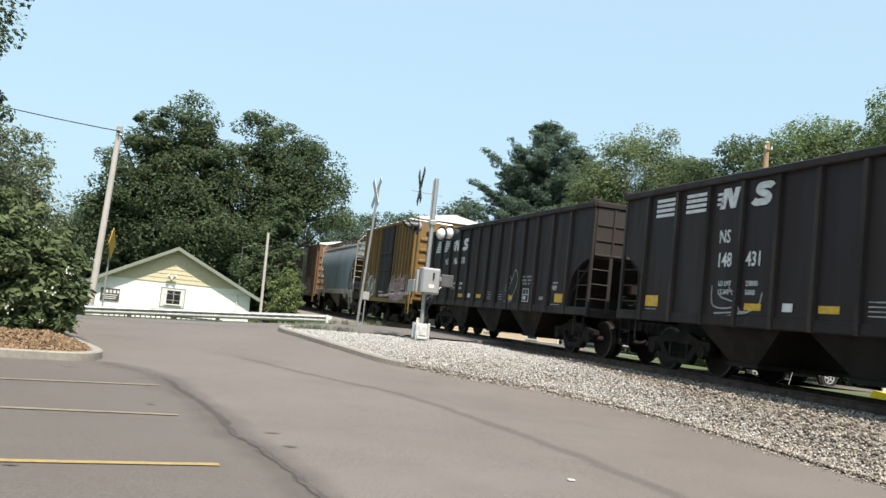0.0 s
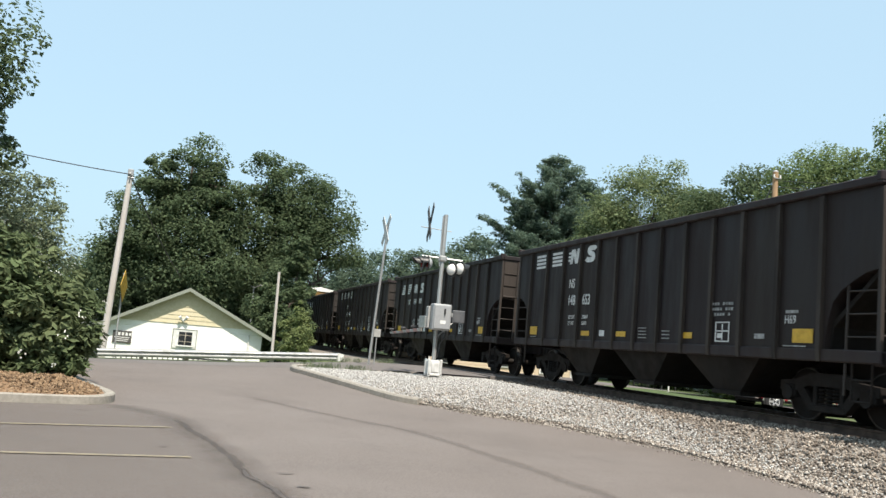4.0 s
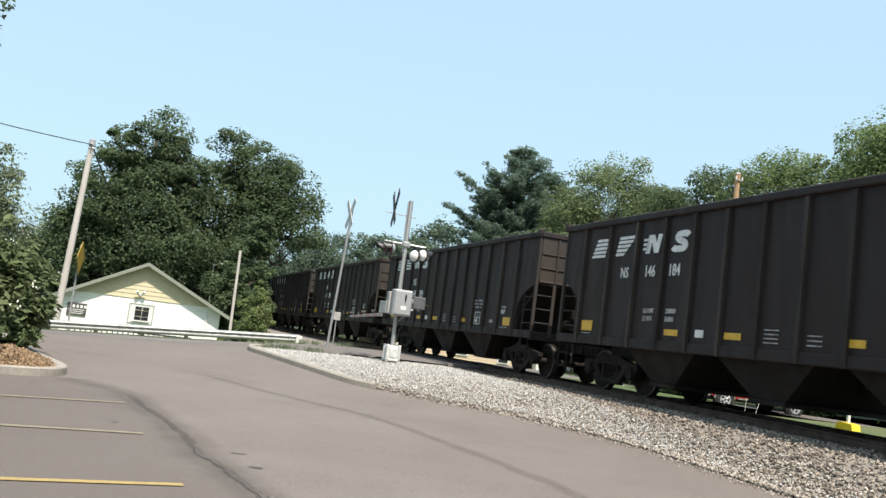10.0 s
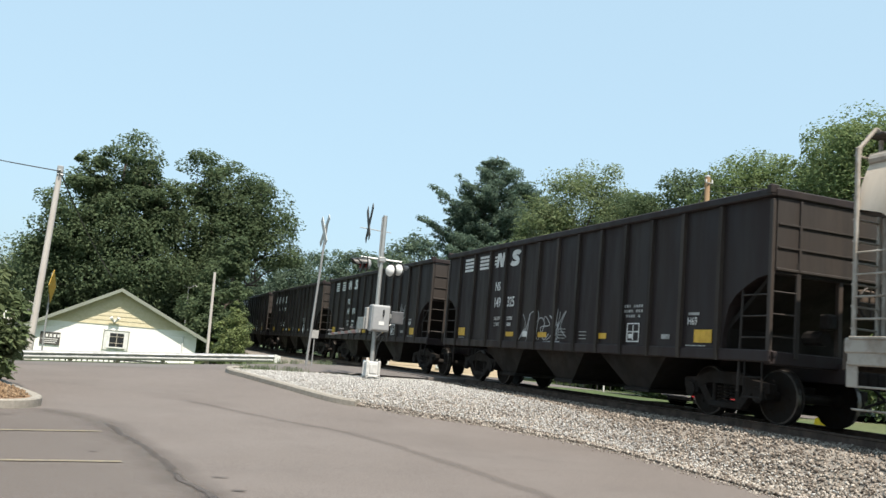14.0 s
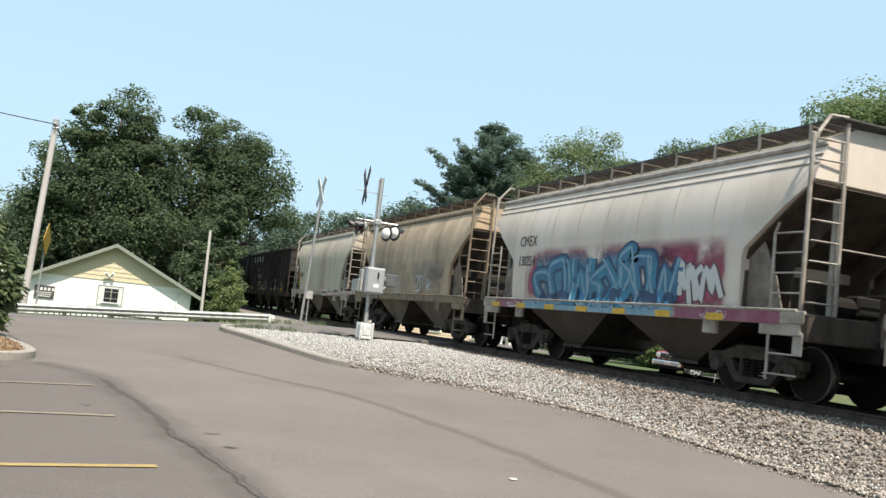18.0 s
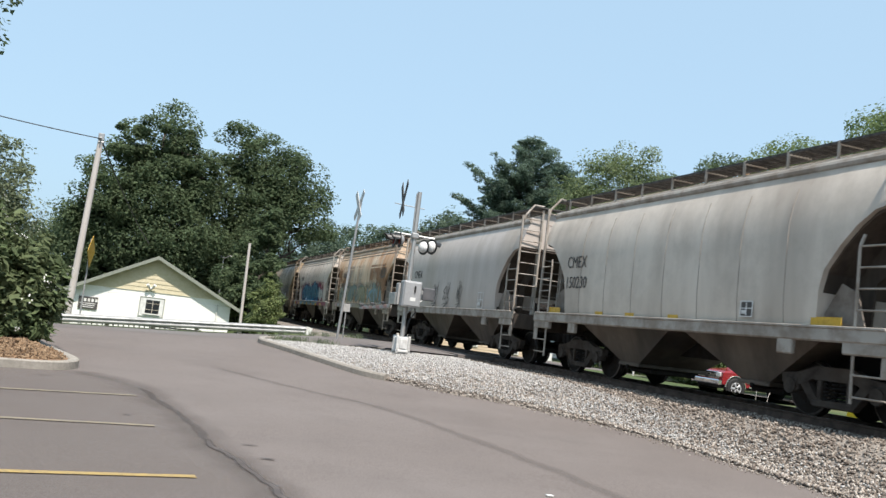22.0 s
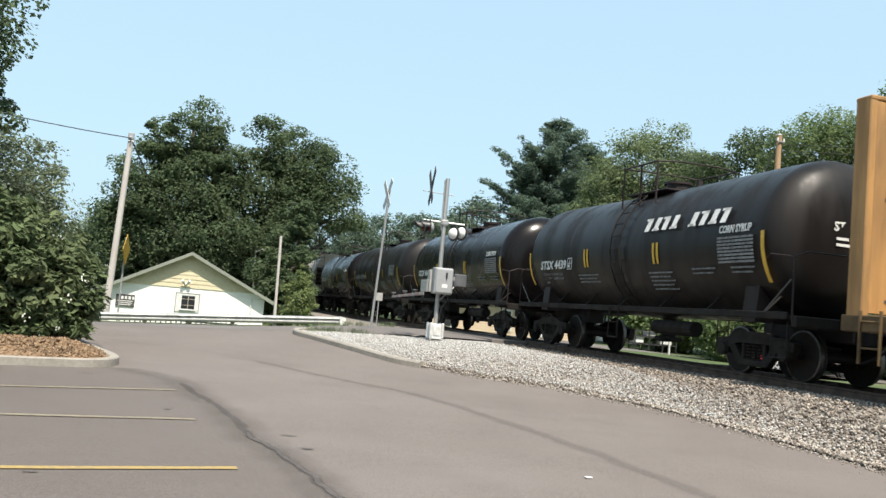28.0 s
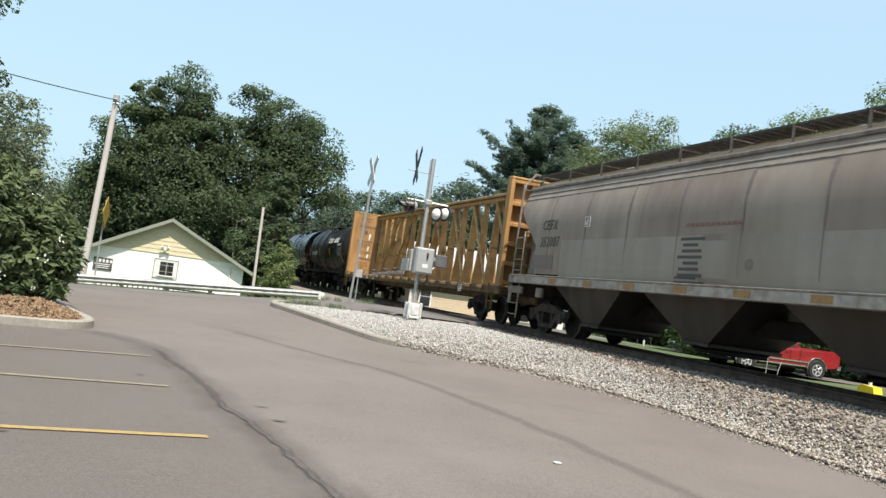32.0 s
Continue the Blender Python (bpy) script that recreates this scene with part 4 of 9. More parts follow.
def covered_hopper(name_label, half, body, trim, low, marks=(), seams=True, ladder_mat=None, roof_z=4.38, ze=4.02, lift=0.0, group="covered hopper cars of the train", cat="railway car", bays=2, cut=CUT_ROUND, tube_eave=False):
    car = thing("covered_hopper", name_label, cat, group=group)
    lm = ladder_mat or trim
    part("body", covered_body_mesh(half - 0.02, ze, roof_z, mat=body, lift=lift, cut=cut), body, car, smooth=True)
    for s in (-1, 1):
        part("side_sill", Mesh().box(s * 1.605, 0, 1.30 + lift * 0.4, 0.13, 2 * half + 0.1, 0.22, 0.025).box(s * 1.66, 0, 1.41 + lift * 0.4, 0.06, 2 * half - 0.1, 0.045, 0.01), trim, car)
        for e in (-1, 1):
            part("jacking_pad", Mesh().box(s * 1.60, e * (half - 2.05), 1.09, 0.10, 0.34, 0.26, 0.02).tube((s * 1.60, e * (half - 2.05), 1.08), (s * 1.66, e * (half - 2.05), 1.08), 0.05, 10), trim, car)
            part("end_bracket", Mesh().box(s * 1.60, e * (half - 0.42), 1.12, 0.10, 0.86, 0.20, 0.02), trim, car)
        ev = Mesh()
        if tube_eave:
            ev.tube((s * (side_x(ze, ze=ze) - 0.01), -half + 0.03, ze + 0.01), (s * (side_x(ze, ze=ze) - 0.01), half - 0.03, ze + 0.01), 0.085, 10)
        for z, out, h in () if tube_eave else ((ze - 0.30, 0.004, 0.045), (ze - 0.16, 0.008, 0.05), (ze + 0.03, 0.055, 0.08)):
            ev.box(s * (side_x(z, ze=ze) + out - 0.02), 0, z, 0.06, 2 * half - 0.06, h, 0.015)
        part("eave_moulding", ev, trim, car)
    for e in (-1, 1):
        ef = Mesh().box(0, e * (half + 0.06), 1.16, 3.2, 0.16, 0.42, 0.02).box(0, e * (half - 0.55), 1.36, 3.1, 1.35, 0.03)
        part("end_platform", ef, M_brown_end, car)
        # slanted sheet under the end, with its two stiffeners
        deep, ztop = cut[-1][0], cut[0][1]
        low_end = (e * (half - deep - 0.06), 1.38), (e * (half - deep - 0.01), 1.38)
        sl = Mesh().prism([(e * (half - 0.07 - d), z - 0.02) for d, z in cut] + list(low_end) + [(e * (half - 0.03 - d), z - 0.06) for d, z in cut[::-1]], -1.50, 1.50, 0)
        part("slope_sheet", sl, M_brown_end, car, "dark brown slanted sheet under the car end")
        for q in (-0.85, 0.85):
            part("end_stiffener", Mesh().prism([(e * (half - 0.06 - d), z - 0.07) for d, z in cut] + [(e * (half - deep), 1.38), (e * (half - deep + 0.34), 1.38), (e * (half - deep * 0.72), 2.15), (e * (half - 0.14), ztop - 0.5)], q - 0.02, q + 0.02, 0), M_brown_end, car)
        for s in (-1, 1):
            part("shear_plate", Mesh().prism([(e * (half - deep - 0.02), 1.38), (e * (half - deep + 0.80), 1.38), (e * (half - deep + 0.62), 1.95), (e * (half - deep + 0.30), cut[-2][1] + 0.12), (e * (half - deep - 0.02), cut[-1][1])], s * 1.40, s * 1.425, 0), M_trim_dim, car, "dirty plate inside the cut-away end")
        for q in (-1.0, 1.0):
            part("end_post", Mesh().box(q, e * (half - 0.06), 2.28, 0.10, 0.08, 1.85, 0.01), trim, car)
        part("brake_platform", Mesh().box(0.25, e * (half + 0.12), 1.78, 1.0, 0.4, 0.04, 0.01).tube((0.7, e * (half + 0.22), 2.5), (0.7, e * (half + 0.26), 2.5), 0.26, 14), M_brown_end, car)
        # corner post, side ladder and end ladder
        for s in (-1, 1):
            part("corner_post", Mesh().box(s * 1.585, e * (half - 0.05), 1.06 + (ze - 0.9) / 2, 0.06, 0.07, ze - 0.9, 0.015), lm, car)
            part("ladder_rail", Mesh().path([(s * 1.60, e * (half - 0.66), 0.32), (s * 1.62, e * (half - 0.66), 2.62), (s * 1.60, e * (half - 0.60), 2.80)], 0.024), lm, car)
            for k in range(8):
                z = 0.42 + k * 0.315
                part("rung", Mesh().tube((s * 1.61, e * (half - 0.66), z), (s * 1.59, e * (half - 0.05), z), 0.017, 6), lm, car)
            part("stirrup", Mesh().box(s * 1.60, e * (half - 0.05), 0.90, 0.03, 0.20, 0.36, 0.01), lm, car)
        part("cross_handrail", Mesh().path([(-1.0, e * (half + 0.05), 2.42), (-0.6, e * (half + 0.16), 2.40), (0.6, e * (half + 0.16), 2.40), (1.0, e * (half + 0.05), 2.42)], 0.016), lm, car)
        part("end_walk", Mesh().box(0, e * (half - 0.02), roof_z + 0.05, 2.5, 0.34, 0.04, 0.01), M_grating, car, "dark grating across the car end")
        for s in (-1, 1):
            part("roof_handhold", Mesh().path([(s * 1.58, e * (half - 0.05), ze - 0.10), (s * 1.52, e * (half - 0.02), ze + 0.16), (s * 1.26, e * (half - 0.06), roof_z + 0.12), (s * 1.0, e * (half + 0.04), roof_z + 0.10)], 0.030), lm, car)
        part("air_brake", Mesh().box(0.1, e * (half - 0.45), 1.62, 0.5, 0.3, 0.36, 0.04).tube((-0.7, e * (half - 0.5), 1.58), (-0.1, e * (half - 0.5), 1.58), 0.17, 12).path([(0.7, e * (half + 0.2), 2.4), (0.7, e * (half + 0.1), 1.5), (0.4, e * (half - 0.3), 1.45)], 0.02), M_under, car)
        part("end_ladder", Mesh().box(-1.02, e * (half + 0.06), 2.85, 0.06, 0.06, 3.1, 0.015), lm, car)
        for k in range(9):
            z = 1.55 + k * 0.315
            part("rung", Mesh().tube((-1.57, e * (half + 0.02), z), (-1.02, e * (half + 0.06), z), 0.017, 6), lm, car)
    part("center_sill", Mesh().box(0, 0, 0.9, 0.4, 2 * half + 0.4, 0.36, 0.02), M_under, car)
    # roof walk: grating on brackets, and the long hatch cover between its two boards
    bracket = Mesh().box(0, 0, 0, 0.03, 0.05, 0.34).box(0.24, 0, 0.12, 0.5, 0.04, 0.03).made("walk_bracket", lm)
    for s in (-1, 1):
        for k in range(10):
            y = -half + 0.5 + k * (2 * half - 1.0) / 9
            part("walk_bracket", bracket, lm, car, at=Matrix.Translation((s * 1.21, y, roof_z - 0.09)) @ Matrix.Rotation(0 if s < 0 else math.pi, 4, 'Z'))
        gr = Mesh()
        for k in range(9):
            gr.box(s * (0.64 + k * 0.07), 0, roof_z + 0.055, 0.042, 2 * half - 0.5, 0.04)
        nb = int((2 * half - 0.6) / 0.26)
        for k in range(nb):
            gr.box(s * 0.92, -half + 0.35 + k * 0.26, roof_z + 0.04, 0.60, 0.04, 0.025)
        part("roof_walk", gr, M_grating, car, "dark galvanised roof walk grating")
    part("hatch", Mesh().box(0, 0, roof_z + 0.05, 0.6, 2 * half - 1.6, 0.10, 0.03), trim, car)
    span = (2 * half - 3.0)
    for k in range(bays):
        y = (k - (bays - 1) / 2) * span / bays
        # the bay colour holds the shade below the sill as well as dirt
        part("bay", bay_mesh(span / bays / 2 - 0.04, 0.36 if bays == 2 else 0.40, 1.34 + lift, 0.44, 1.22, 0.86).made("bay", low), low, car, "dirty sloped discharge bay with under-car shade in its colour", at=Matrix.Translation((0, y, 0)))
        part("outlet_gate", Mesh().box(0, y, 0.30, 1.2, 0.85, 0.10, 0.02).tube((-0.95, y, 0.36), (0.95, y, 0.36), 0.04, 8), M_under, car)
    if seams:
        for k in range(7):
            y = -half + 2.2 + k * (2 * half - 4.4) / 6
            pts = [(-side_x(z, ze=ze) - 0.002, y, z) for z in axis([(1.4 + lift, ze - 0.33, 0.3)])]
            me = Mesh()
            for p, q in zip(pts, pts[1:]):
                me.tube(p, q, 0.008, 4, cap=False)
            part("weld_seam", me, M_weld, car)
    truck(car, -half + 1.55, FRAME_DUSTY)
    truck(car, half - 1.55, FRAME_DUSTY)
    couplers(car, half + 0.05)
    return car


M_weld = material("dirty_weld", (0.235, 0.205, 0.175), 0.8, second=(0.31, 0.28, 0.245), scale=3, amount=0.8)
# dark brown for the slope sheets, stiffeners and platforms at the car ends
M_brown_end = material("dark_brown_steel", (0.072, 0.056, 0.045), 0.85, second=(0.042, 0.034, 0.028), scale=3, amount=0.8, third=(0.105, 0.082, 0.062), scale3=0.9, amount3=0.5, streak=True, spec=0.3)
M_grating = material("galvanised_grating", (0.065, 0.06, 0.055), 0.75, metal=0.2, second=(0.04, 0.036, 0.033), scale=9, amount=0.6)
def car_paint(name, a, b, c, am=0.7, am3=0.6, **kw):
    """Weathered paint: a base, drip streaks of b, patches of grime c."""
    a, b, c = (tuple(v * k for v, k in zip(q, (1.06, 1.0, 0.955))) for q in (a, b, c))
    kw.setdefault("patch", (tuple(v * 0.9 for v in c), 0.75, am3 * 0.6))
    return material(name, a, 0.62, second=b, scale=1.5, amount=am * 0.8, third=c, scale3=0.42, amount3=am3, streak=True, bump=0.04, bump_scale=5, edge=(0.40, 0.72), **kw)


M_ch_dirty = car_paint("stained_pale_grey_paint", (0.48, 0.44, 0.38), (0.32, 0.28, 0.23), (0.22, 0.15, 0.09))
M_ch_tan = car_paint("grimy_tan_paint", (0.48, 0.385, 0.265), (0.25, 0.185, 0.125), (0.16, 0.118, 0.08), am=1.15, am3=0.8)
M_ch_pale = car_paint("pale_grey_paint", (0.58, 0.54, 0.49), (0.46, 0.42, 0.375), (0.30, 0.26, 0.215), am3=0.45)
M_ch_rust = car_paint("rust_streaked_paint", (0.63, 0.535, 0.415), (0.40, 0.18, 0.065), (0.42, 0.24, 0.12), am=1.25, am3=0.85, patch=((0.40, 0.34, 0.285), 0.5, 0.6))
M_ch_blue = car_paint("light_blue_grey_paint", (0.47, 0.448, 0.425), (0.36, 0.34, 0.32), (0.26, 0.22, 0.16), am3=0.5)
M_ch_grey = car_paint("light_grey_paint", (0.55, 0.52, 0.465), (0.41, 0.38, 0.335), (0.21, 0.18, 0.15), am=0.9, am3=0.7)
M_ch_cefx = car_paint("faded_grey_paint", (0.255, 0.222, 0.185), (0.185, 0.155, 0.125), (0.13, 0.098, 0.075), am3=0.7)
M_ch_grn = car_paint("pale_grey_green_paint", (0.262, 0.243, 0.208), (0.225, 0.205, 0.173), (0.172, 0.145, 0.118), am3=0.6)
M_ch_patch = car_paint("brown_primer", (0.152, 0.125, 0.112), (0.185, 0.165, 0.152), (0.132, 0.112, 0.099), am3=0.5)
M_ch_bluefar = car_paint("blue_grey_paint", (0.178, 0.211, 0.244), (0.145, 0.172, 0.198), (0.132, 0.132, 0.132), am3=0.3)
M_trim_dim = material("brown_stained_trim", (0.21, 0.18, 0.15), 0.75, second=(0.13, 0.105, 0.085), scale=4, amount=0.8, third=(0.08, 0.06, 0.046), scale3=1.1, amount3=0.6)
# near-black brown: shade under the sill put into the bay colour
M_low_shade = car_paint("shaded_dark_bay_brown", (0.018, 0.0135, 0.010), (0.034, 0.024, 0.017), (0.010, 0.008, 0.007), am3=0.9)
M_ch_cefx_brown = car_paint("brown_grimed_paint", (0.225, 0.185, 0.155), (0.17, 0.135, 0.11), (0.13, 0.10, 0.08), am3=0.7)
M_red_writing = material("faded_red_stencil", (0.17, 0.075, 0.065), 0.7, second=(0.2, 0.15, 0.13), scale=9, amount=0.6)
M_mark_orange = material("faded_orange_reflector", (0.30, 0.165, 0.05), 0.6, second=(0.2, 0.12, 0.05), scale=9, amount=0.7)
# bay dirt, its brown taken down further for the shade under the car
M_low_brown = car_paint("shaded_brown_bay_dirt", (0.105, 0.088, 0.070), (0.046, 0.037, 0.029), (0.018, 0.0145, 0.012), am3=1.0)
M_trim_mid = material("grimy_trim", (0.29, 0.245, 0.20), 0.75, second=(0.18, 0.14, 0.11), scale=3, amount=0.85, third=(0.12, 0.085, 0.06), scale3=1.1, amount3=0.6)
M_trim_pale = material("dirty_white_trim", (0.35, 0.32, 0.28), 0.7, second=(0.22, 0.185, 0.15), scale=3, amount=0.85, third=(0.14, 0.11, 0.085), scale3=1.1, amount3=0.5)
M_trim_tan = material("dirty_tan_trim", (0.205, 0.156, 0.102), 0.7, second=(0.115, 0.086, 0.058), scale=4, amount=0.7)


# -- tank car --
def tank_shell_mesh(half, r, zc, mat, sag=0.10):
    me = Mesh()
    prof = []
    hh = 0.62
    for k in range(7):
        a = k / 6 * math.pi / 2
        prof.append((max(0.02, r * math.sin(a)), -half + hh * (1 - math.cos(a))))
    prof += [(r, -half + hh + 0.05), (r + 0.012, -half + 1.6), (r + 0.03, 0.0), (r + 0.012, half - 1.6), (r, half - hh - 0.05)]
    prof += [(p, -q) for p, q in prof[6::-1]]
    rings = []
    for rr, y in prof:
        drop = sag * (1 - abs(y) / half)
        rings.append([(math.cos(2 * math.pi * i / 40) * rr, y, zc - drop + math.sin(2 * math.pi * i / 40) * rr) for i in range(40)])
    me.rings(rings)
    return me.made("tank", mat, True)


def fitted(name, body, width, height, mat, parent, x, y, z, **how):
    """Lettering on a side that faces -x, from y towards -y, drawn to a width and height."""
    data = text_mesh(body, height, mat, **how)
    w = max(v.co.x for v in data.vertices)
    return part(name, data, mat, parent, at=Matrix.Translation((x, y, z)) @ SIDE @ Matrix.Diagonal((width / w, 1, 1, 1)))


def bent_rod(pts, r, n=6):
    """One continuous rod through the points."""
    pts = [Vector(p) for p in pts]
    rings = []
    for i, p in enumerate(pts):
        q = (pts[min(len(pts) - 1, i + 1)] - pts[max(0, i - 1)]).to_track_quat('Z', 'Y').to_matrix()
        rings.append([p + q @ Vector((math.cos(2 * math.pi * k / n) * r, math.sin(2 * math.pi * k / n) * r, 0)) for k in range(n)])
    return Mesh().rings(rings)


def tank_car(label, paint, code, code_y, code_w, strips, panel, word=None, half=6.2, r=1.50, zc=2.62, bands=5.2):
    """strips: (y, how many) of the yellow reflectors; panel: (y, z) of the data panel's upper corner."""
    car = thing("tank_car", label, "railway car", group="tank cars of the train")
    hl = 5.85
    part("tank", tank_shell_mesh(hl, r, zc, paint), paint, car, smooth=True)
    for e in (-1, 1):
        part("stub_sill", Mesh().box(0, e * (half - 1.2), 0.92, 0.5, 2.4, 0.38, 0.03), M_black, car)
        part("end_beam", Mesh().box(0, e * (half - 0.08), 1.04, 2.9, 0.14, 0.2, 0.02), M_under, car)
        part("end_platform", Mesh().box(0, e * (half - 0.55), 1.12, 2.9, 0.85, 0.03), M_black, car)
        part("saddle", Mesh().prism([(-1.25, 1.0), (1.25, 1.0), (1.18, 1.72), (0.5, 1.25), (-0.5, 1.25), (-1.18, 1.72)], e * 4.65 - 0.2, e * 4.65 + 0.2, 1), M_black, car)
        part("end_handrail", Mesh().path([(-1.45, e * (half - 0.12), 1.05), (-1.45, e * (half - 0.12), 2.15), (-1.2, e * (half - 0.10), 2.25), (1.2, e * (half - 0.10), 2.25), (1.45, e * (half - 0.12), 2.15), (1.45, e * (half - 0.12), 1.05)], 0.018), M_black, car)
        for s in (-1, 1):
            part("grab_rail", Mesh().path([(s * 1.45, e * (half - 0.15), 2.15), (s * 1.45, e * (half - 0.75), 2.22), (s * 1.40, e * (half - 0.95), 2.10)], 0.016), M_black, car)
            part("diagonal_brace", Mesh().tube((s * 1.43, e * (half - 0.95), 1.12), (s * 1.44, e * (half - 0.2), 1.75), 0.014, 6), M_galv_dull, car)
            part("step", STEP, M_under, car, at=Matrix.Translation((s * 1.42, e * (half - 0.45), 1.02)))
    for s in (-1, 1):
        part("side_rail", Mesh().box(s * 1.48, 0, 1.13, 0.05, 2 * half - 0.4, 0.13, 0.015), M_under, car)
        for k in range(7):
            y = -half + 0.9 + k * (2 * half - 1.8) / 6
            part("rail_strut", Mesh().tube((s * 1.46, y, 1.12), (s * 1.05, y, 1.50), 0.022, 6), M_under, car)
    # middle: dome fittings, railed platform, ladders
    zt = zc + r - 0.10
    part("manway", Mesh().turned([(0.30, zt - 0.05), (0.30, zt + 0.24), (0.34, zt + 0.24), (0.34, zt + 0.30), (0.05, zt + 0.34)], 14), M_black, car)
    part("valve_box", Mesh().box(0, 0.9, zt + 0.08, 0.25, 0.25, 0.3, 0.03), M_black, car)
    part("vent_pipe", Mesh().tube((0, -0.9, zt), (0, -0.9, zt + 0.25), 0.08, 8), M_black, car)
    for s in (-1, 1):
        part("platform", Mesh().box(s * 0.66, 0, zt - 0.04, 0.40, 1.8, 0.04, 0.01), M_black, car)
        for y in (-0.78, -0.05, 0.78):
            part("rail_post", Mesh().tube((s * 1.06, y, zt - 0.40), (s * 1.06, y, zt + 0.60), 0.024, 6), M_black, car)
        part("top_rail", Mesh().tube((s * 1.06, -0.78, zt + 0.60), (s * 1.06, 0.78, zt + 0.60), 0.022, 6), M_black, car)
    for y in (-0.78, 0.78):
        part("cross_rail", Mesh().path([(-1.06, y, zt + 0.60), (-0.5, y * 1.1, zt + 0.64), (0.5, y * 1.1, zt + 0.64), (1.06, y, zt + 0.60)], 0.02), M_black, car)
    for s in (-1, 1):
        R = r + 0.12
        rails = []
        for d in (-0.22, 0.22):
            rails.append(part("side_ladder_rail", bent_rod([(s * R * math.cos(math.radians(-58 + k * 14)), d, zc - 0.06 + R * math.sin(math.radians(-58 + k * 14))) for k in range(9)], 0.02), M_under, car))
        for k in range(11):
            t = math.radians(-56 + k * 11)
            x, z = s * R * math.cos(t), zc - 0.06 + R * math.sin(t)
            part("rung", Mesh().tube((x, -0.22, z), (x, 0.22, z), 0.014, 6), M_under, rails[0])
        part("lower_ladder", Mesh().path([(s * 1.52, -0.22, 1.15), (s * 1.52, -0.22, 0.45), (s * 1.52, 0.22, 0.45), (s * 1.52, 0.22, 1.15)], 0.02).tube((s * 1.52, -0.22, 0.8), (s * 1.52, 0.22, 0.8), 0.016, 6), M_under, car)
    part("bottom_outlet", Mesh().tube((0, 0, 0.55), (0, 0, 1.05), 0.16, 10).box(0, 0.0, 0.5, 0.5, 0.5, 0.12, 0.03), M_under, car)
    part("brake_cylinder", Mesh().tube((-0.7, -2.2, 0.78), (-0.7, -0.6, 0.78), 0.17, 10), M_under, car)

    def wrap(z):
        return -math.sqrt(max(0.01, (r + 0.035) ** 2 - (z - zc + 0.06) ** 2)) - 0.004

    def curved(y, w, z0, z1, lift=0.0):
        me = Mesh()
        n = 6
        me.rings([[(wrap(z0 + (z1 - z0) * k / n) - lift, y + w / 2, z0 + (z1 - z0) * k / n) for k in range(n + 1)], [(wrap(z0 + (z1 - z0) * k / n) - lift, y - w / 2, z0 + (z1 - z0) * k / n) for k in range(n + 1)]], closed=False, caps=False)
        return me

    for y in (-bands, bands):
        part("yellow_band", curved(y, 0.10, 1.72, 2.64), M_yellow_mark, car, "yellow reflective band")
    for y, many in strips:
        for k in range(many):
            part("yellow_mark", curved(y - 0.16 * k, 0.085, 2.14, 2.60), M_yellow_mark, car, "yellow reflector strip")
    fitted("car_code", code, code_w, 0.24, M_white_paint if code[0] == "S" else M_panel_grey, car, wrap(2.22), code_y, 2.14, bold=0.008)
    if code[0] == "S":
        part("boxed_mark", BOXMARK, M_white_paint, car, at=Matrix.Translation((wrap(2.3), code_y - code_w - 0.25, 2.26)) @ Matrix.Diagonal((1, 0.55, 0.6, 1)))
    pale = M_faint_writing
    if code[0] == "S":
        for z, line in ((1.97, "LD LMT 223400 LB"), (1.86, "LT WT  63800 LB")):
            fitted("capacity_data", line, 1.25, 0.07, M_panel_grey, car, wrap(z + 0.03), code_y - 0.1, z)
    for z, w in ((1.78, 0.5),) if code[0] == "S" else ((1.98, 1.5), (1.88, 1.4), (1.78, 0.5)):
        bars("small_writing", [(k * 0.26, k * 0.26 + 0.19, 0, 0.055) for k in range(int(w / 0.26))], pale, car, wrap(z), code_y - 0.15, z)
    for y, w, z, nrow in ((code_y - 2.3, 1.1, 1.95, 3), (-1.3, 0.95, 1.95, 5), (-3.0, 0.8, 2.0, 2), (-4.3, 0.7, 2.0, 2)):
        for q in range(nrow):
            bars("small_writing", [(0, w * (1 - 0.12 * (q % 2)), 0, 0.035)], pale, car, wrap(z - q * 0.085), y, z - q * 0.085)
    py, pz = panel
    for q in range(8):
        part("data_line", Mesh().box(0, 0, 0, 0.006, 1.08, 0.042), M_panel_grey, car, at=Matrix.Translation((wrap(pz - q * 0.065), py - 0.54, pz - q * 0.065)))
    if word:
        fitted("cargo_name", word, 1.0, 0.15, M_white_paint, car, wrap(pz + 0.2), py - 0.02, pz + 0.10, shear=0.25, bold=0.006)
    if code[0] == "S":
        part("end_code", text_mesh("STSX", 0.17, M_white_paint, 0.006), M_white_paint, car, at=Matrix.Translation((-0.45, -hl + 0.02, 2.72)))
        bars_ = Mesh()
        for q in range(2):
            bars_.box(-0.15, -hl + 0.01, 2.58 - 0.11 * q, 0.5, 0.006, 0.05)
        part("small_writing", bars_, M_white_paint, car)
    truck(car, -4.6)
    truck(car, 4.6)
    couplers(car, half)
    return car


M_panel_grey = material("grey_stencil", (0.20, 0.20, 0.195), 0.7, second=(0.07, 0.07, 0.07), scale=14, amount=0.9)
M_faint_writing = material("faint_stencil", (0.13, 0.13, 0.125), 0.7, second=(0.05, 0.05, 0.05), scale=9, amount=0.8)
M_galv_dull = material("dull_galvanised_rod", (0.12, 0.12, 0.115), 0.6, metal=0.3, second=(0.07, 0.068, 0.065), scale=8, amount=0.6)
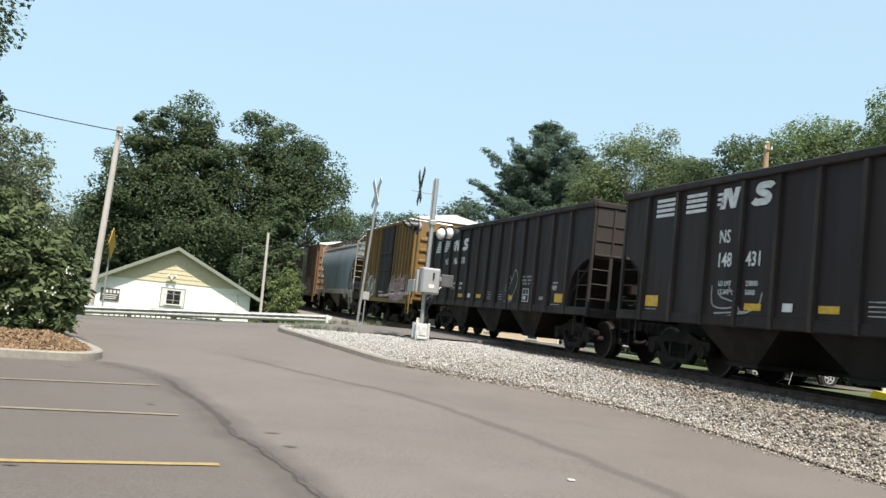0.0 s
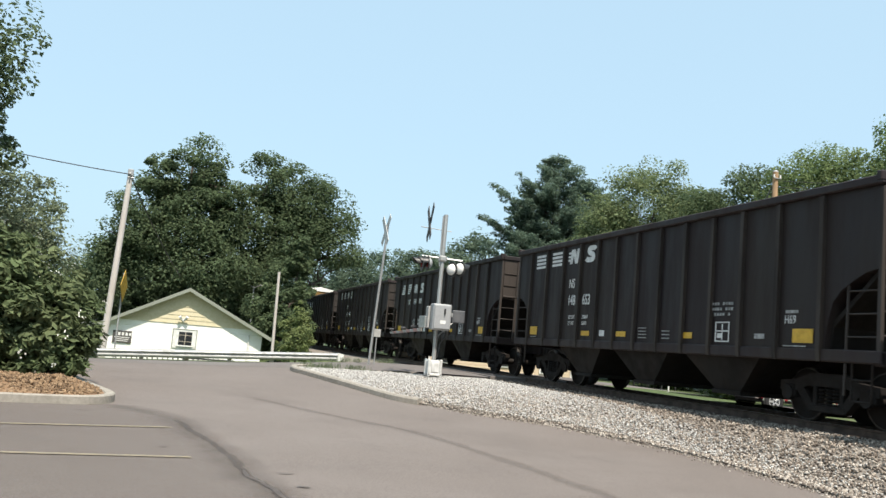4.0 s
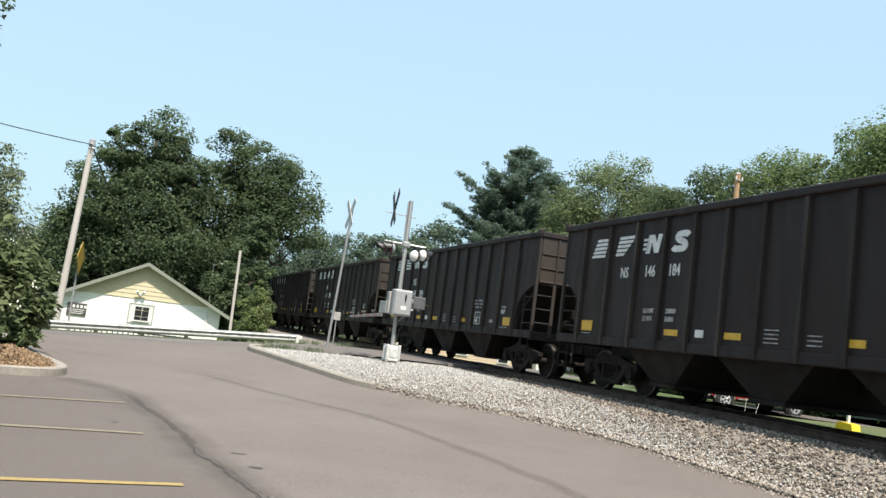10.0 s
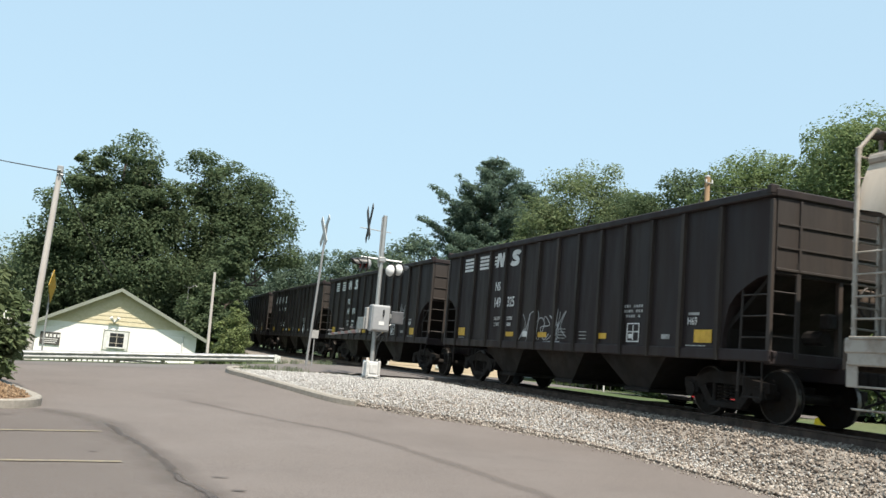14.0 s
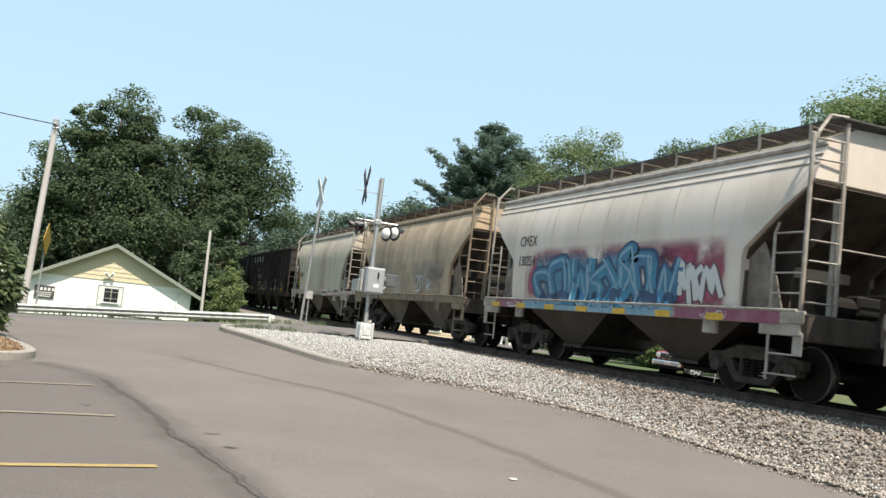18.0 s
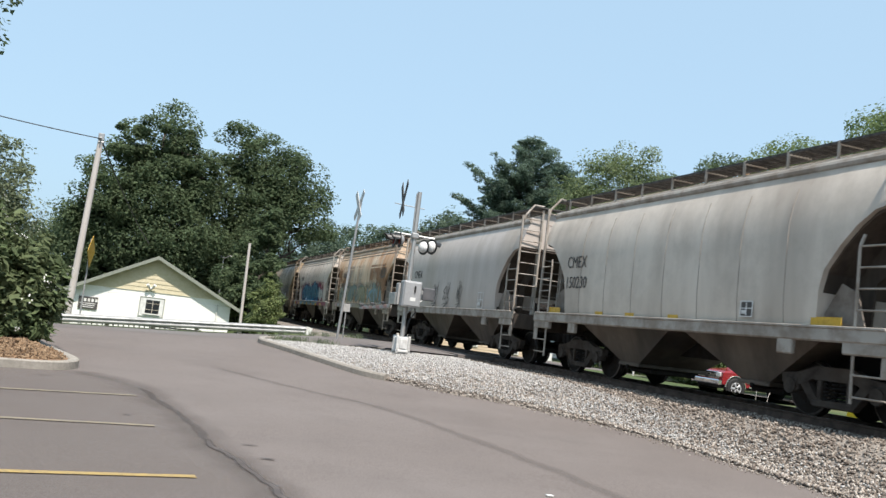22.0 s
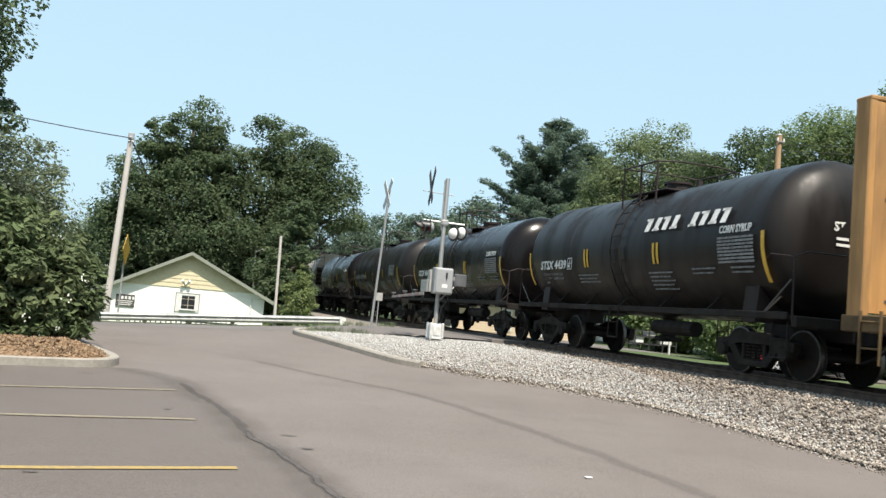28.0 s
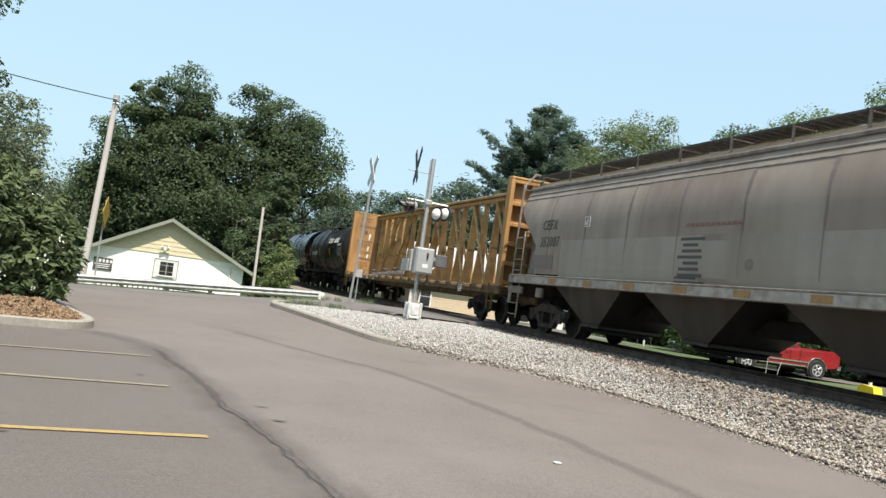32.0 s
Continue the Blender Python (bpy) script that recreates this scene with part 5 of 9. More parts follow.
M_tank = material("glossy_black_tank_paint", (0.0062, 0.0048, 0.0053), 0.27, second=(0.0085, 0.0072, 0.007), scale=1.2, amount=0.6, third=(0.010, 0.009, 0.0085), scale3=0.4, amount3=0.4, streak=True, rough_var=0.06, spec=0.2)
M_tank_dull = material("dull_black_tank_paint", (0.0088, 0.0074, 0.0071), 0.46, second=(0.0135, 0.0110, 0.0102), scale=1.4, amount=0.7, third=(0.012, 0.011, 0.011), scale3=0.4, amount3=0.5, streak=True, spec=0.22)


# -- centre-beam flat car --
M_cb = material("yellow_ochre_paint", (0.38, 0.200, 0.066), 0.6, second=(0.225, 0.125, 0.044), scale=3.5, amount=0.85, third=(0.13, 0.072, 0.03), scale3=1.3, amount3=0.6, streak=True)
M_cb_dark = material("worn_ochre_paint", (0.17, 0.095, 0.03), 0.7, second=(0.075, 0.045, 0.024), scale=3, amount=0.85, third=(0.045, 0.03, 0.02), scale3=1.0, amount3=0.6)


M_cb_sill = material("grimed_brown_sill", (0.125, 0.078, 0.035), 0.8, second=(0.060, 0.041, 0.025), scale=2.5, amount=0.8, third=(0.12, 0.08, 0.035), scale3=0.8, amount3=0.5, spec=0.3)


def centerbeam(half):
    car = thing("centerbeam_car", "empty yellow ochre centre-beam flat car with end bulkheads", "railway car")
    me = Mesh()
    for s in (-1, 1):
        me.box(s * 1.50, 0, 1.06, 0.10, 2 * half, 0.26, 0.02)
    me.box(0, 0, 0.96, 0.6, 2 * half, 0.44, 0.03)
    for k in range(18):
        me.box(0, -half + 0.6 + k * (2 * half - 1.2) / 17, 1.0, 3.0, 0.12, 0.16, 0.01)
    part("deck_frame", me, M_cb_sill, car)
    me = Mesh()
    for s in (-1, 1):
        me.box(s * 0.98, 0, 1.16, 0.98, 2 * half - 0.8, 0.05, 0.01)
    part("deck", me, M_cb_dark, car)
    stake = Mesh().box(0, 0, 0, 0.14, 0.20, 0.13, 0.02).tube((-0.09, -0.13, 0), (-0.09, 0.13, 0), 0.045, 8).made("strap_winch", M_cb_dark)
    for k in range(17):
        for s in (-1, 1):
            part("strap_winch", stake, M_cb_dark, car, at=Matrix.Translation((s * 1.60, -half + 1.4 + k * (2 * half - 2.8) / 16, 1.1)))
    me = Mesh().box(0, 0, 4.36, 0.28, 2 * half - 1.0, 0.14, 0.02).box(0, 0, 4.49, 0.44, 2 * half - 0.7, 0.10, 0.02)
    part("top_chord", me, M_cb, car)
    M_cb_post = material("worn_ochre_post", (0.38, 0.200, 0.060), 0.65, second=(0.25, 0.135, 0.048), scale=2.6, amount=0.85, third=(0.11, 0.066, 0.034), scale3=2.2, amount3=0.5)
    post = Mesh().prism([(-0.24, 1.18), (0.24, 1.18), (0.15, 2.2), (0.08, 4.30), (-0.08, 4.30), (-0.15, 2.2)], -0.06, 0.06, 1).made("post", M_cb_post)
    n = 18
    ys = [-half + 1.2 + k * (2 * half - 2.4) / (n - 1) for k in range(n)]
    for y in ys:
        part("post", post, M_cb_post, car, at=Matrix.Translation((0, y, 0)))
    band = Mesh().box(0, 0, 0, 0.26, 0.15, 0.035).made("chafe_band", M_cb_sill)
    for y in ys:
        part("chafe_band", band, M_cb_sill, car, at=pose(0, y, random.uniform(2.2, 2.6), random.uniform(-8, 8)))
    front = ys[::-1]
    for foot, head in [(k, k + 2) for k in (1, 3, 5, 7)] + [(k + 2, k) for k in (8, 10, 12, 14)]:
        part("diagonal_brace", Mesh().tube((-0.15, front[foot], 1.24), (-0.10, front[head], 4.26), 0.055, 4), M_cb_post, car)
        part("diagonal_brace", Mesh().tube((0.15, front[foot], 1.24), (0.10, front[head], 4.26), 0.055, 4), M_cb_post, car)
    for e in (-1, 1):
        me = Mesh()
        y = e * (half - 0.25)
        for s in (-1, 1):
            me.box(s * 1.47, y, 2.84, 0.14, 0.32, 3.42, 0.02)
        for z in (1.3, 1.9, 2.5, 3.1, 3.75, 4.45):
            me.box(0, y + e * 0.04, z, 2.9, 0.22, 0.13, 0.02)
        me.box(0, y, 4.55, 3.08, 0.34, 0.08, 0.02)
        for q in (-0.75, 0, 0.75):
            me.box(q, y + e * 0.06, 2.8, 0.1, 0.14, 3.2, 0.01)
        bh = part("bulkhead_frame", me, M_cb, car)
        me = Mesh()
        for s in (-1, 1):
            me.box(s * 0.74, y - e * 0.14, 2.86, 1.36, 0.04, 3.28, 0.01)
        part("bulkhead_panel", me, M_cb, car, "ochre bulkhead panel with warning lettering")
        if e > 0:
            for s in (-1, 1):
                cx = s * 0.74
                yy = y - e * 0.166
                part("warning_word", text_mesh("WARNING", 0.14, M_dark_stencil, 0.004), M_dark_stencil, car, at=Matrix.Translation((cx - 0.40, yy, 3.74)))
                part("warning_word", text_mesh("WARNING", 0.12, M_dark_stencil, 0.004), M_dark_stencil, car, at=Matrix.Translation((cx - 0.34, yy, 1.98)))
                for dx, z, h in ((-0.22, 3.3, 0.42), (0.22, 3.25, 0.40), (-0.24, 2.65, 0.28), (0.2, 2.6, 0.30), (-0.22, 2.2, 0.26), (0.22, 2.18, 0.24)):
                    part("white_strap_mark", Mesh().prism([(cx + dx - 0.045, z - h * 0.40), (cx + dx + 0.02, z - h * 0.42), (cx + dx + 0.07, z + h * 0.46), (cx + dx - 0.03, z + h * 0.48)], yy - 0.003, yy + 0.003, 1), M_white_paint, car, "worn white mark")
                db = Mesh()
                for q, (z, w_) in enumerate(((4.25, 0.75), (4.1, 0.6), (2.98, 0.95), (2.82, 0.7), (2.72, 0.55), (2.40, 0.8), (2.3, 0.5), (1.8, 0.6), (1.68, 0.7), (1.56, 0.5), (1.42, 0.8), (1.3, 0.6))):
                    for j in range(int(w_ / 0.13)):
                        db.box(cx - w_ / 2 + 0.06 + j * 0.13, yy, z, 0.09 - 0.03 * ((j + q) % 2), 0.006, 0.05)
                db.prism([(cx - 0.1, 3.4), (cx + 0.1, 3.4), (cx + 0.04, 3.62), (cx - 0.06, 3.6)], yy - 0.004, yy + 0.002, 1)
                part("small_writing", db, M_dark_stencil, car)
        for s in (-1, 1):
            ladder("step_ladder", car, M_cb_sill, (s * 1.56, e * (half - 0.62), 0.45), 0.8, 0.4, 2, 1)
    fitted("car_code", "TTZX", 0.85, 0.22, M_white_paint, car, -1.56, half - 3.78, 0.96, bold=0.006)
    fitted("car_code", "857", 0.55, 0.22, M_white_paint, car, -1.56, half - 5.3, 0.96, bold=0.006)
    fitted("car_code", "721", 0.55, 0.22, M_white_paint, car, -1.56, half - 6.4, 0.96, bold=0.006)
    part("boxed_mark", BOXMARK, M_panel_grey, car, "framed data panel", at=Matrix.Translation((-1.57, -half + 3.45, 1.0)) @ Matrix.Diagonal((1, 0.7, 0.5, 1)))
    truck(car, -half + 2.6)
    truck(car, half - 2.3)
    couplers(car, half)
    return car


# -- box car --
M_box_yel = car_paint("yellow_boxcar_paint", (0.205, 0.125, 0.033), (0.145, 0.086, 0.030), (0.066, 0.043, 0.026))
M_box_brown = car_paint("brown_boxcar_paint", (0.185, 0.106, 0.059), (0.132, 0.073, 0.043), (0.073, 0.046, 0.033))
M_roof_white = material("white_roof_paint", (0.74, 0.74, 0.72), 0.6, second=(0.6, 0.6, 0.58), scale=3, amount=0.5)


def boxcar(label, half, paint, door):
    car = thing("boxcar", label, "railway car")
    part("body", Mesh().box(0, 0, 2.85, 3.0, 2 * half, 3.5, 0.03), paint, car)
    me = Mesh().prism([(-1.56, 4.65), (0, 4.93), (1.56, 4.65), (1.56, 4.57), (-1.56, 4.57)], -half - 0.05, half + 0.05, 1)
    roof = part("roof", me, M_roof_white, car, "white painted metal roof")
    for k in range(9):
        part("roof_rib", Mesh().prism([(-1.54, 4.66), (0, 4.94), (1.54, 4.66), (1.54, 4.69), (0, 4.975), (-1.54, 4.69)], -half + 0.47 + k * (2 * half - 1) / 8, -half + 0.53 + k * (2 * half - 1) / 8, 1), M_roof_white, roof)
    rib = Mesh().box(0, 0, 2.82, 0.14, 0.12, 3.44, 0.015).made("side_post", paint)
    for k in range(19):
        y = -half + 0.3 + k * (2 * half - 0.6) / 18
        if abs(y) > 1.2:
            for s in (-1, 1):
                part("side_post", rib, paint, car, at=Matrix.Translation((s * 1.53, y, 0)))
    for s in (-1, 1):
        d = Mesh().box(s * 1.55, 0, 2.82, 0.08, 2.3, 3.44, 0.015)
        for z in (1.6, 2.4, 3.2):
            d.box(s * 1.6, 0, z, 0.05, 2.2, 0.08, 0.01)
        part("door", d, door, car, "dark sliding door")
        part("side_sill", Mesh().box(s * 1.5, 0, 1.05, 0.1, 2 * half, 0.25, 0.02).box(s * 1.56, 0, 4.58, 0.1, 2 * half, 0.12, 0.02), paint, car)
    for e in (-1, 1):
        me = Mesh()
        for z in axis([(1.4, 3.7, 0.46)]):
            me.box(0, e * (half + 0.03), z, 2.8, 0.08, 0.14, 0.03)
        part("end_panel", me, paint, car)
        for s in (-1, 1):
            ladder("ladder", car, paint, (s * 1.58, e * (half - 0.35), 0.5), 1.9, 0.4, 5, 1)
    part("center_sill", Mesh().box(0, 0, 0.9, 0.4, 2 * half, 0.34, 0.02), M_under, car)
    scrawl("graffiti", car, M_graf_pink, -1.6, -1.4, 1.3, 2.6, 0.8, 5, 10, 0.045)
    scrawl("graffiti", car, M_graf_teal, -1.59, -1.2, 1.2, 2.9, 0.7, 15, 10, 0.045)
    scrawl("graffiti", car, M_graf_white, -1.6, 3.6, 1.3, 2.0, 0.8, 25, 9, 0.02)
    truck(car, -half + 1.7)
    truck(car, half - 1.7)
    couplers(car, half)
    return car


M_graf_pink = material("pink_spray", (0.32, 0.15, 0.17), 0.6, second=(0.40, 0.34, 0.34), scale=3, amount=0.6)
M_graf_blue = material("blue_spray", (0.026, 0.132, 0.238), 0.55, second=(0.046, 0.218, 0.317), scale=1.6, amount=0.9, third=(0.013, 0.053, 0.132), scale3=1.5, amount3=0.6)
M_graf_sky = material("pale_blue_spray", (0.185, 0.297, 0.363), 0.55, second=(0.099, 0.224, 0.330), scale=3, amount=0.7)
M_graf_magenta = material("faded_magenta_spray", (0.20, 0.045, 0.085), 0.6, second=(0.27, 0.13, 0.15), scale=2.5, amount=0.8, third=(0.15, 0.07, 0.12), scale3=1.2, amount3=0.6)
M_graf_teal = material("faded_teal_spray", (0.12, 0.17, 0.15), 0.65, second=(0.21, 0.18, 0.14), scale=2.6, amount=0.95, third=(0.25, 0.23, 0.12), scale3=1.4, amount3=0.7)
M_graf_ochre = material("faded_ochre_spray", (0.26, 0.23, 0.14), 0.65, second=(0.20, 0.19, 0.15), scale=2.4, amount=0.9, third=(0.12, 0.16, 0.15), scale3=1.5, amount3=0.6)
M_graf_white = material("white_spray", (0.5, 0.5, 0.48), 0.6, second=(0.5, 0.5, 0.5), scale=4, amount=0.5)


def spray_material(name, colour, second, density=0.9, scale=1.3):
    """Thin sprayed paint: patchy, and fading out towards its edges."""
    mat = material(name, colour, 0.65, second=second, scale=2.4, amount=0.8)
    n, l = mat.node_tree.nodes, mat.node_tree.links
    co, sep = n.new("ShaderNodeTexCoord"), n.new("ShaderNodeSeparateXYZ")
    l.new(co.outputs["Generated"], sep.inputs[0])
    fade = None
    for axis_name in ("Y", "Z"):
        m = n.new("ShaderNodeMath")
        m.operation = 'PINGPONG'
        m.inputs[1].default_value = 0.5
        l.new(sep.outputs[axis_name], m.inputs[0])
        r = n.new("ShaderNodeMapRange")
        r.inputs["From Max"].default_value = 0.22 if axis_name == "Z" else 0.06
        l.new(m.outputs[0], r.inputs["Value"])
        if fade is None:
            fade = r.outputs["Result"]
        else:
            p = n.new("ShaderNodeMath")
            p.operation = 'MULTIPLY'
            l.new(fade, p.inputs[0])
            l.new(r.outputs["Result"], p.inputs[1])
            fade = p.outputs[0]
    t, r, p = n.new("ShaderNodeTexNoise"), n.new("ShaderNodeMapRange"), n.new("ShaderNodeMath")
    t.inputs["Scale"].default_value, t.inputs["Detail"].default_value = scale, 6
    l.new(co.outputs["Object"], t.inputs["Vector"])
    r.inputs["From Min"].default_value, r.inputs["From Max"].default_value = 0.36, 0.56
    r.inputs["To Max"].default_value = density
    l.new(t.outputs["Fac"], r.inputs["Value"])
    p.operation = 'MULTIPLY'
    l.new(fade, p.inputs[0])
    l.new(r.outputs["Result"], p.inputs[1])
    l.new(p.outputs[0], n["Principled BSDF"].inputs["Alpha"])
    return mat


def spray_cloud(car, mat, y0, w, z0, h, ze=3.95, off=0.006):
    """A patch of thin sprayed paint lying on the bulging side."""
    zs = axis([(z0, z0 + h, 0.2)])
    me = Mesh().rings([[(-side_x(z, ze=ze) - off, y, z) for z in zs] for y in (y0, y0 - w)], closed=False, caps=False)
    return part("graffiti", me, mat, car, "patch of faded spray paint")


def ribbon(me, pts, width, off, ze=3.95):
    """A painted stroke through points (y, z) of the side."""
    L, R = [], []
    for i, p in enumerate(pts):
        a, b = pts[max(0, i - 1)], pts[min(len(pts) - 1, i + 1)]
        d = math.hypot(b[0] - a[0], b[1] - a[1]) or 1.0
        ny, nz = -(b[1] - a[1]) / d, (b[0] - a[0]) / d
        for side, out in ((1, L), (-1, R)):
            z = max(1.30, p[1] + side * nz * width / 2)
            out.append((-(side_x(z, ze=ze) if z > 1.42 else 1.672) - off, p[0] + side * ny * width / 2, z))
    me.rings([L, R], closed=False, caps=False)


def spray_letters(car, y0, w, z0, h, n, seed, layers, stroke=0.2):
    """Fat sprayed letter-like shapes in layers of (material, share of the stroke's width, shift); they spell nothing."""
    rnd = random.Random(seed)
    for line in tag_strokes(rnd, w, h, n, -0.05)[:-1]:
        pts = [(y0 - p[0], z0 + p[1]) for p in smooth_path([(a, b, 0) for a, b in line], 4)]
        for q, (mat, share, shift) in enumerate(layers):
            me = Mesh()
            ribbon(me, [(a + shift, b + shift) for a, b in pts], stroke * share * rnd.uniform(0.9, 1.1), 0.010 + 0.002 * q)
            part("graffiti", me, mat, car, "sprayed fat letter-like stroke")


M_cloud_magenta = spray_material("magenta_overspray", (0.27, 0.035, 0.085), (0.34, 0.10, 0.14))
M_cloud_teal = spray_material("teal_overspray", (0.115, 0.170, 0.165), (0.19, 0.205, 0.175), 0.92)
M_cloud_ochre = spray_material("ochre_overspray", (0.33, 0.28, 0.13), (0.25, 0.17, 0.09), 0.7)
M_cloud_grey = spray_material("grey_grime", (0.30, 0.275, 0.255), (0.23, 0.21, 0.185), 0.45, 0.8)
M_cloud_rust = spray_material("rust_wash", (0.30, 0.14, 0.055), (0.22, 0.10, 0.05), 0.7, 1.1)
M_cloud_blue = spray_material("blue_overspray", (0.06, 0.19, 0.30), (0.16, 0.30, 0.38), 0.9)
M_graf_navy = material("navy_spray", (0.012, 0.03, 0.075), 0.55, second=(0.02, 0.06, 0.12), scale=3, amount=0.7)

# ---- the train: every car with the place of its middle along the track at the start ----
TRAIN = []
def add_car(car, front, rear):
    TRAIN.append((car, (front + rear) / 2))
    car.matrix_basis = Matrix.Translation((TRACK_X, (front + rear) / 2, RAIL_TOP))


add_car(covered_hopper("grey covered hopper car far up the train", 5.5, M_ch_dirty, M_trim_pale, M_low_brown), 83.5, 72.5)
add_car(boxcar("brown boxcar with a white roof", 5.6, M_box_brown, M_box_brown), 70.6, 59.4)
add_car(covered_hopper("blue-grey covered hopper car with pale trim", 5.5, M_ch_bluefar, M_trim_pale, M_low_brown, seams=False, tube_eave=True), 57.3, 46.3)
add_car(boxcar("yellow boxcar with dark door, white roof and graffiti", 5.0, M_box_yel, M_black), 44.6, 34.6)
NUMBERS = [("146188", 1, ((-1.6, 1.35, 0.7, 0.7, 2),)), ("148431", 0, ((3.6, 1.3, 1.1, 0.45, 2), (-1.0, 1.3, 0.8, 0.45, 2))), ("144909", 1, ()), ("148653", 0, ()), ("141748", 0, ()),
           ("147798", 0, ()), ("148789", 0, ()), ("146184", 1, ()), ("149190", 0, ((1.98, 1.45, 0.55, 0.42, 4), (-3.86, 1.92, 0.85, 0.40, 5))), ("149325", 0, ((1.9, 1.25, 2.3, 0.70, 6),))]
for k, (num, style, tags_) in enumerate(NUMBERS):
    rear = 18.66 - 15.6 * k
    c = coal_hopper(num, style, tags_, ("230000", "56000") if k % 2 else ("229800", "56200"))
    add_car(c, rear + 2 * HB, rear)
    if num == "148789":
        part("repair_stripe", Mesh().box(0, 0, 0, 0.006, 1.9, 0.035).box(0, 0.93, 0.17, 0.006, 0.035, 0.36), M_cb, c, "orange painted stripe", at=Matrix.Translation((-HW - 0.012, 2.4, 1.80)))

CH = 5.68
def ch_u(k):
    return -123.5 - 12.9 * k


c = covered_hopper("dirty pale grey covered hopper car with rust stains", CH, M_ch_dirty, M_trim_pale, M_low_brown, tube_eave=True)
lettering("car_number", "1400 0", 0.26, M_dark_stencil, c, -side_x(2.2) - 0.02, 4.2, 2.1, squeeze=0.85)
for y in (4.35, 2.2):
    part("yellow_mark", Mesh().box(0, 0, 0, 0.01, 0.12, 0.75), M_yellow_mark, c, at=Matrix.Translation((-side_x(2.2) - 0.012, y, 2.0)))
add_car(c, ch_u(0), ch_u(0) - 11)

c = covered_hopper("grimy tan covered hopper car with faded lettering", CH, M_ch_tan, M_trim_tan, M_low_brown, cut=CUT_SLANT, tube_eave=True)
spray_cloud(c, M_cloud_grey, 4.6, 8.6, 1.45, 1.2)
lettering("car_code", "CBNX", 0.26, M_dark_stencil, c, -side_x(2.7) - 0.015, 4.5, 2.6, squeeze=0.85)
bars("faded_number", [(0, 0.12, 0.1, 0.2), (0.2, 0.32, 0.1, 0.2), (0.4, 0.52, 0.1, 0.2), (0.7, 0.82, 0.1, 0.2), (0.9, 1.02, 0.1, 0.2)], M_dark_stencil, c, -side_x(2.2) - 0.015, 4.5, 2.15)
scrawl("graffiti", c, M_graf_white, -side_x(2.0) - 0.02, -1.2, 1.6, 0.75, 0.42, 3, 3, 0.016)
scrawl("graffiti", c, M_graf_white, -side_x(2.0) - 0.02, 1.0, 1.5, 0.8, 0.30, 13, 5, 0.010)
scrawl("graffiti", c, M_ch_patch, -side_x(2.2) - 0.02, -2.3, 2.0, 1.4, 0.30, 23, 9, 0.012)
part("boxed_mark", BOXMARK, M_dark_stencil, c, at=Matrix.Translation((-side_x(1.8) - 0.015, -2.6, 1.75)) @ Matrix.Diagonal((1, 0.7, 0.65, 1)))
add_car(c, ch_u(1), ch_u(1) - 11)

c = covered_hopper("pale grey covered hopper car with large blue graffiti", CH, M_ch_pale, M_trim_pale, M_low_shade, cut=CUT_SLANT)
lettering("car_code", "CMEX", 0.27, M_dark_stencil, c, -side_x(2.75) - 0.015, 3.95, 2.75, squeeze=0.9)
lettering("car_number", "130254", 0.27, M_dark_stencil, c, -side_x(2.3) - 0.015, 3.95, 2.25, squeeze=0.8)
spray_cloud(c, M_cloud_magenta, 3.6, 7.6, 1.35, 1.35)
spray_cloud(c, M_cloud_magenta, -2.0, 1.9, 1.32, 1.25, off=0.008)
spray_cloud(c, M_cloud_blue, 3.1, 5.6, 1.36, 1.2, off=0.008)
spray_letters(c, 2.85, 5.2, 1.38, 0.92, 9, 4, ((M_graf_navy, 1.3, 0.0), (M_graf_blue, 1.0, 0.0), (M_graf_sky, 0.22, 0.05)), 0.30)
spray_letters(c, -2.62, 0.95, 1.52, 0.62, 3, 17, ((M_dark_stencil, 1.5, 0.0), (M_graf_white, 1.0, 0.0)), 0.13)
for a_, w_, mt in ((4.9, 1.5, M_graf_magenta), (3.3, 5.9, M_graf_sky), (-2.7, 2.6, M_graf_magenta)):
    part("graffiti", Mesh().box(0, 0, 0, 0.012, w_, 0.19), mt, c, "sprayed sill", at=Matrix.Translation((-1.671, a_ - w_ / 2, 1.29)))
for y_, w_ in ((4.3, 0.7), (0.9, 0.6), (-3.4, 0.7)):
    scrawl("graffiti", c, M_graf_white, -1.68, y_, 1.24, w_, 0.11, int(y_ * 10), 4, 0.008)
for k in range(7):
    part("yellow_mark", YMARK, M_yellow_mark, c, at=Matrix.Translation((-1.681, 4.9 - k * 1.45, 1.25)))
add_car(c, ch_u(2), ch_u(2) - 11)

c = covered_hopper("rust-streaked covered hopper car with faded graffiti", CH, M_ch_rust, M_trim_mid, M_low_shade, cut=CUT_SLANT)
lettering("car_code", "GBRX", 0.28, M_dark_stencil, c, -side_x(2.75) - 0.015, 4.0, 2.72, squeeze=0.85)
lettering("car_number", "39117", 0.28, M_dark_stencil, c, -side_x(2.3) - 0.015, 4.0, 2.2, squeeze=0.8)
spray_cloud(c, M_cloud_grey, 3.2, 3.6, 1.5, 2.2)
spray_cloud(c, M_cloud_rust, 5.2, 2.4, 1.5, 2.2)
spray_cloud(c, M_cloud_rust, -1.6, 3.0, 1.6, 2.0)
spray_cloud(c, M_cloud_teal, 4.75, 9.0, 1.36, 1.12, off=0.008)
spray_cloud(c, M_cloud_ochre, 0.2, 2.0, 1.40, 0.95, off=0.009)
spray_letters(c, 4.3, 2.4, 1.45, 0.72, 4, 31, ((M_graf_teal, 1.0, 0.0), (M_graf_ochre, 0.35, 0.03)), 0.20)
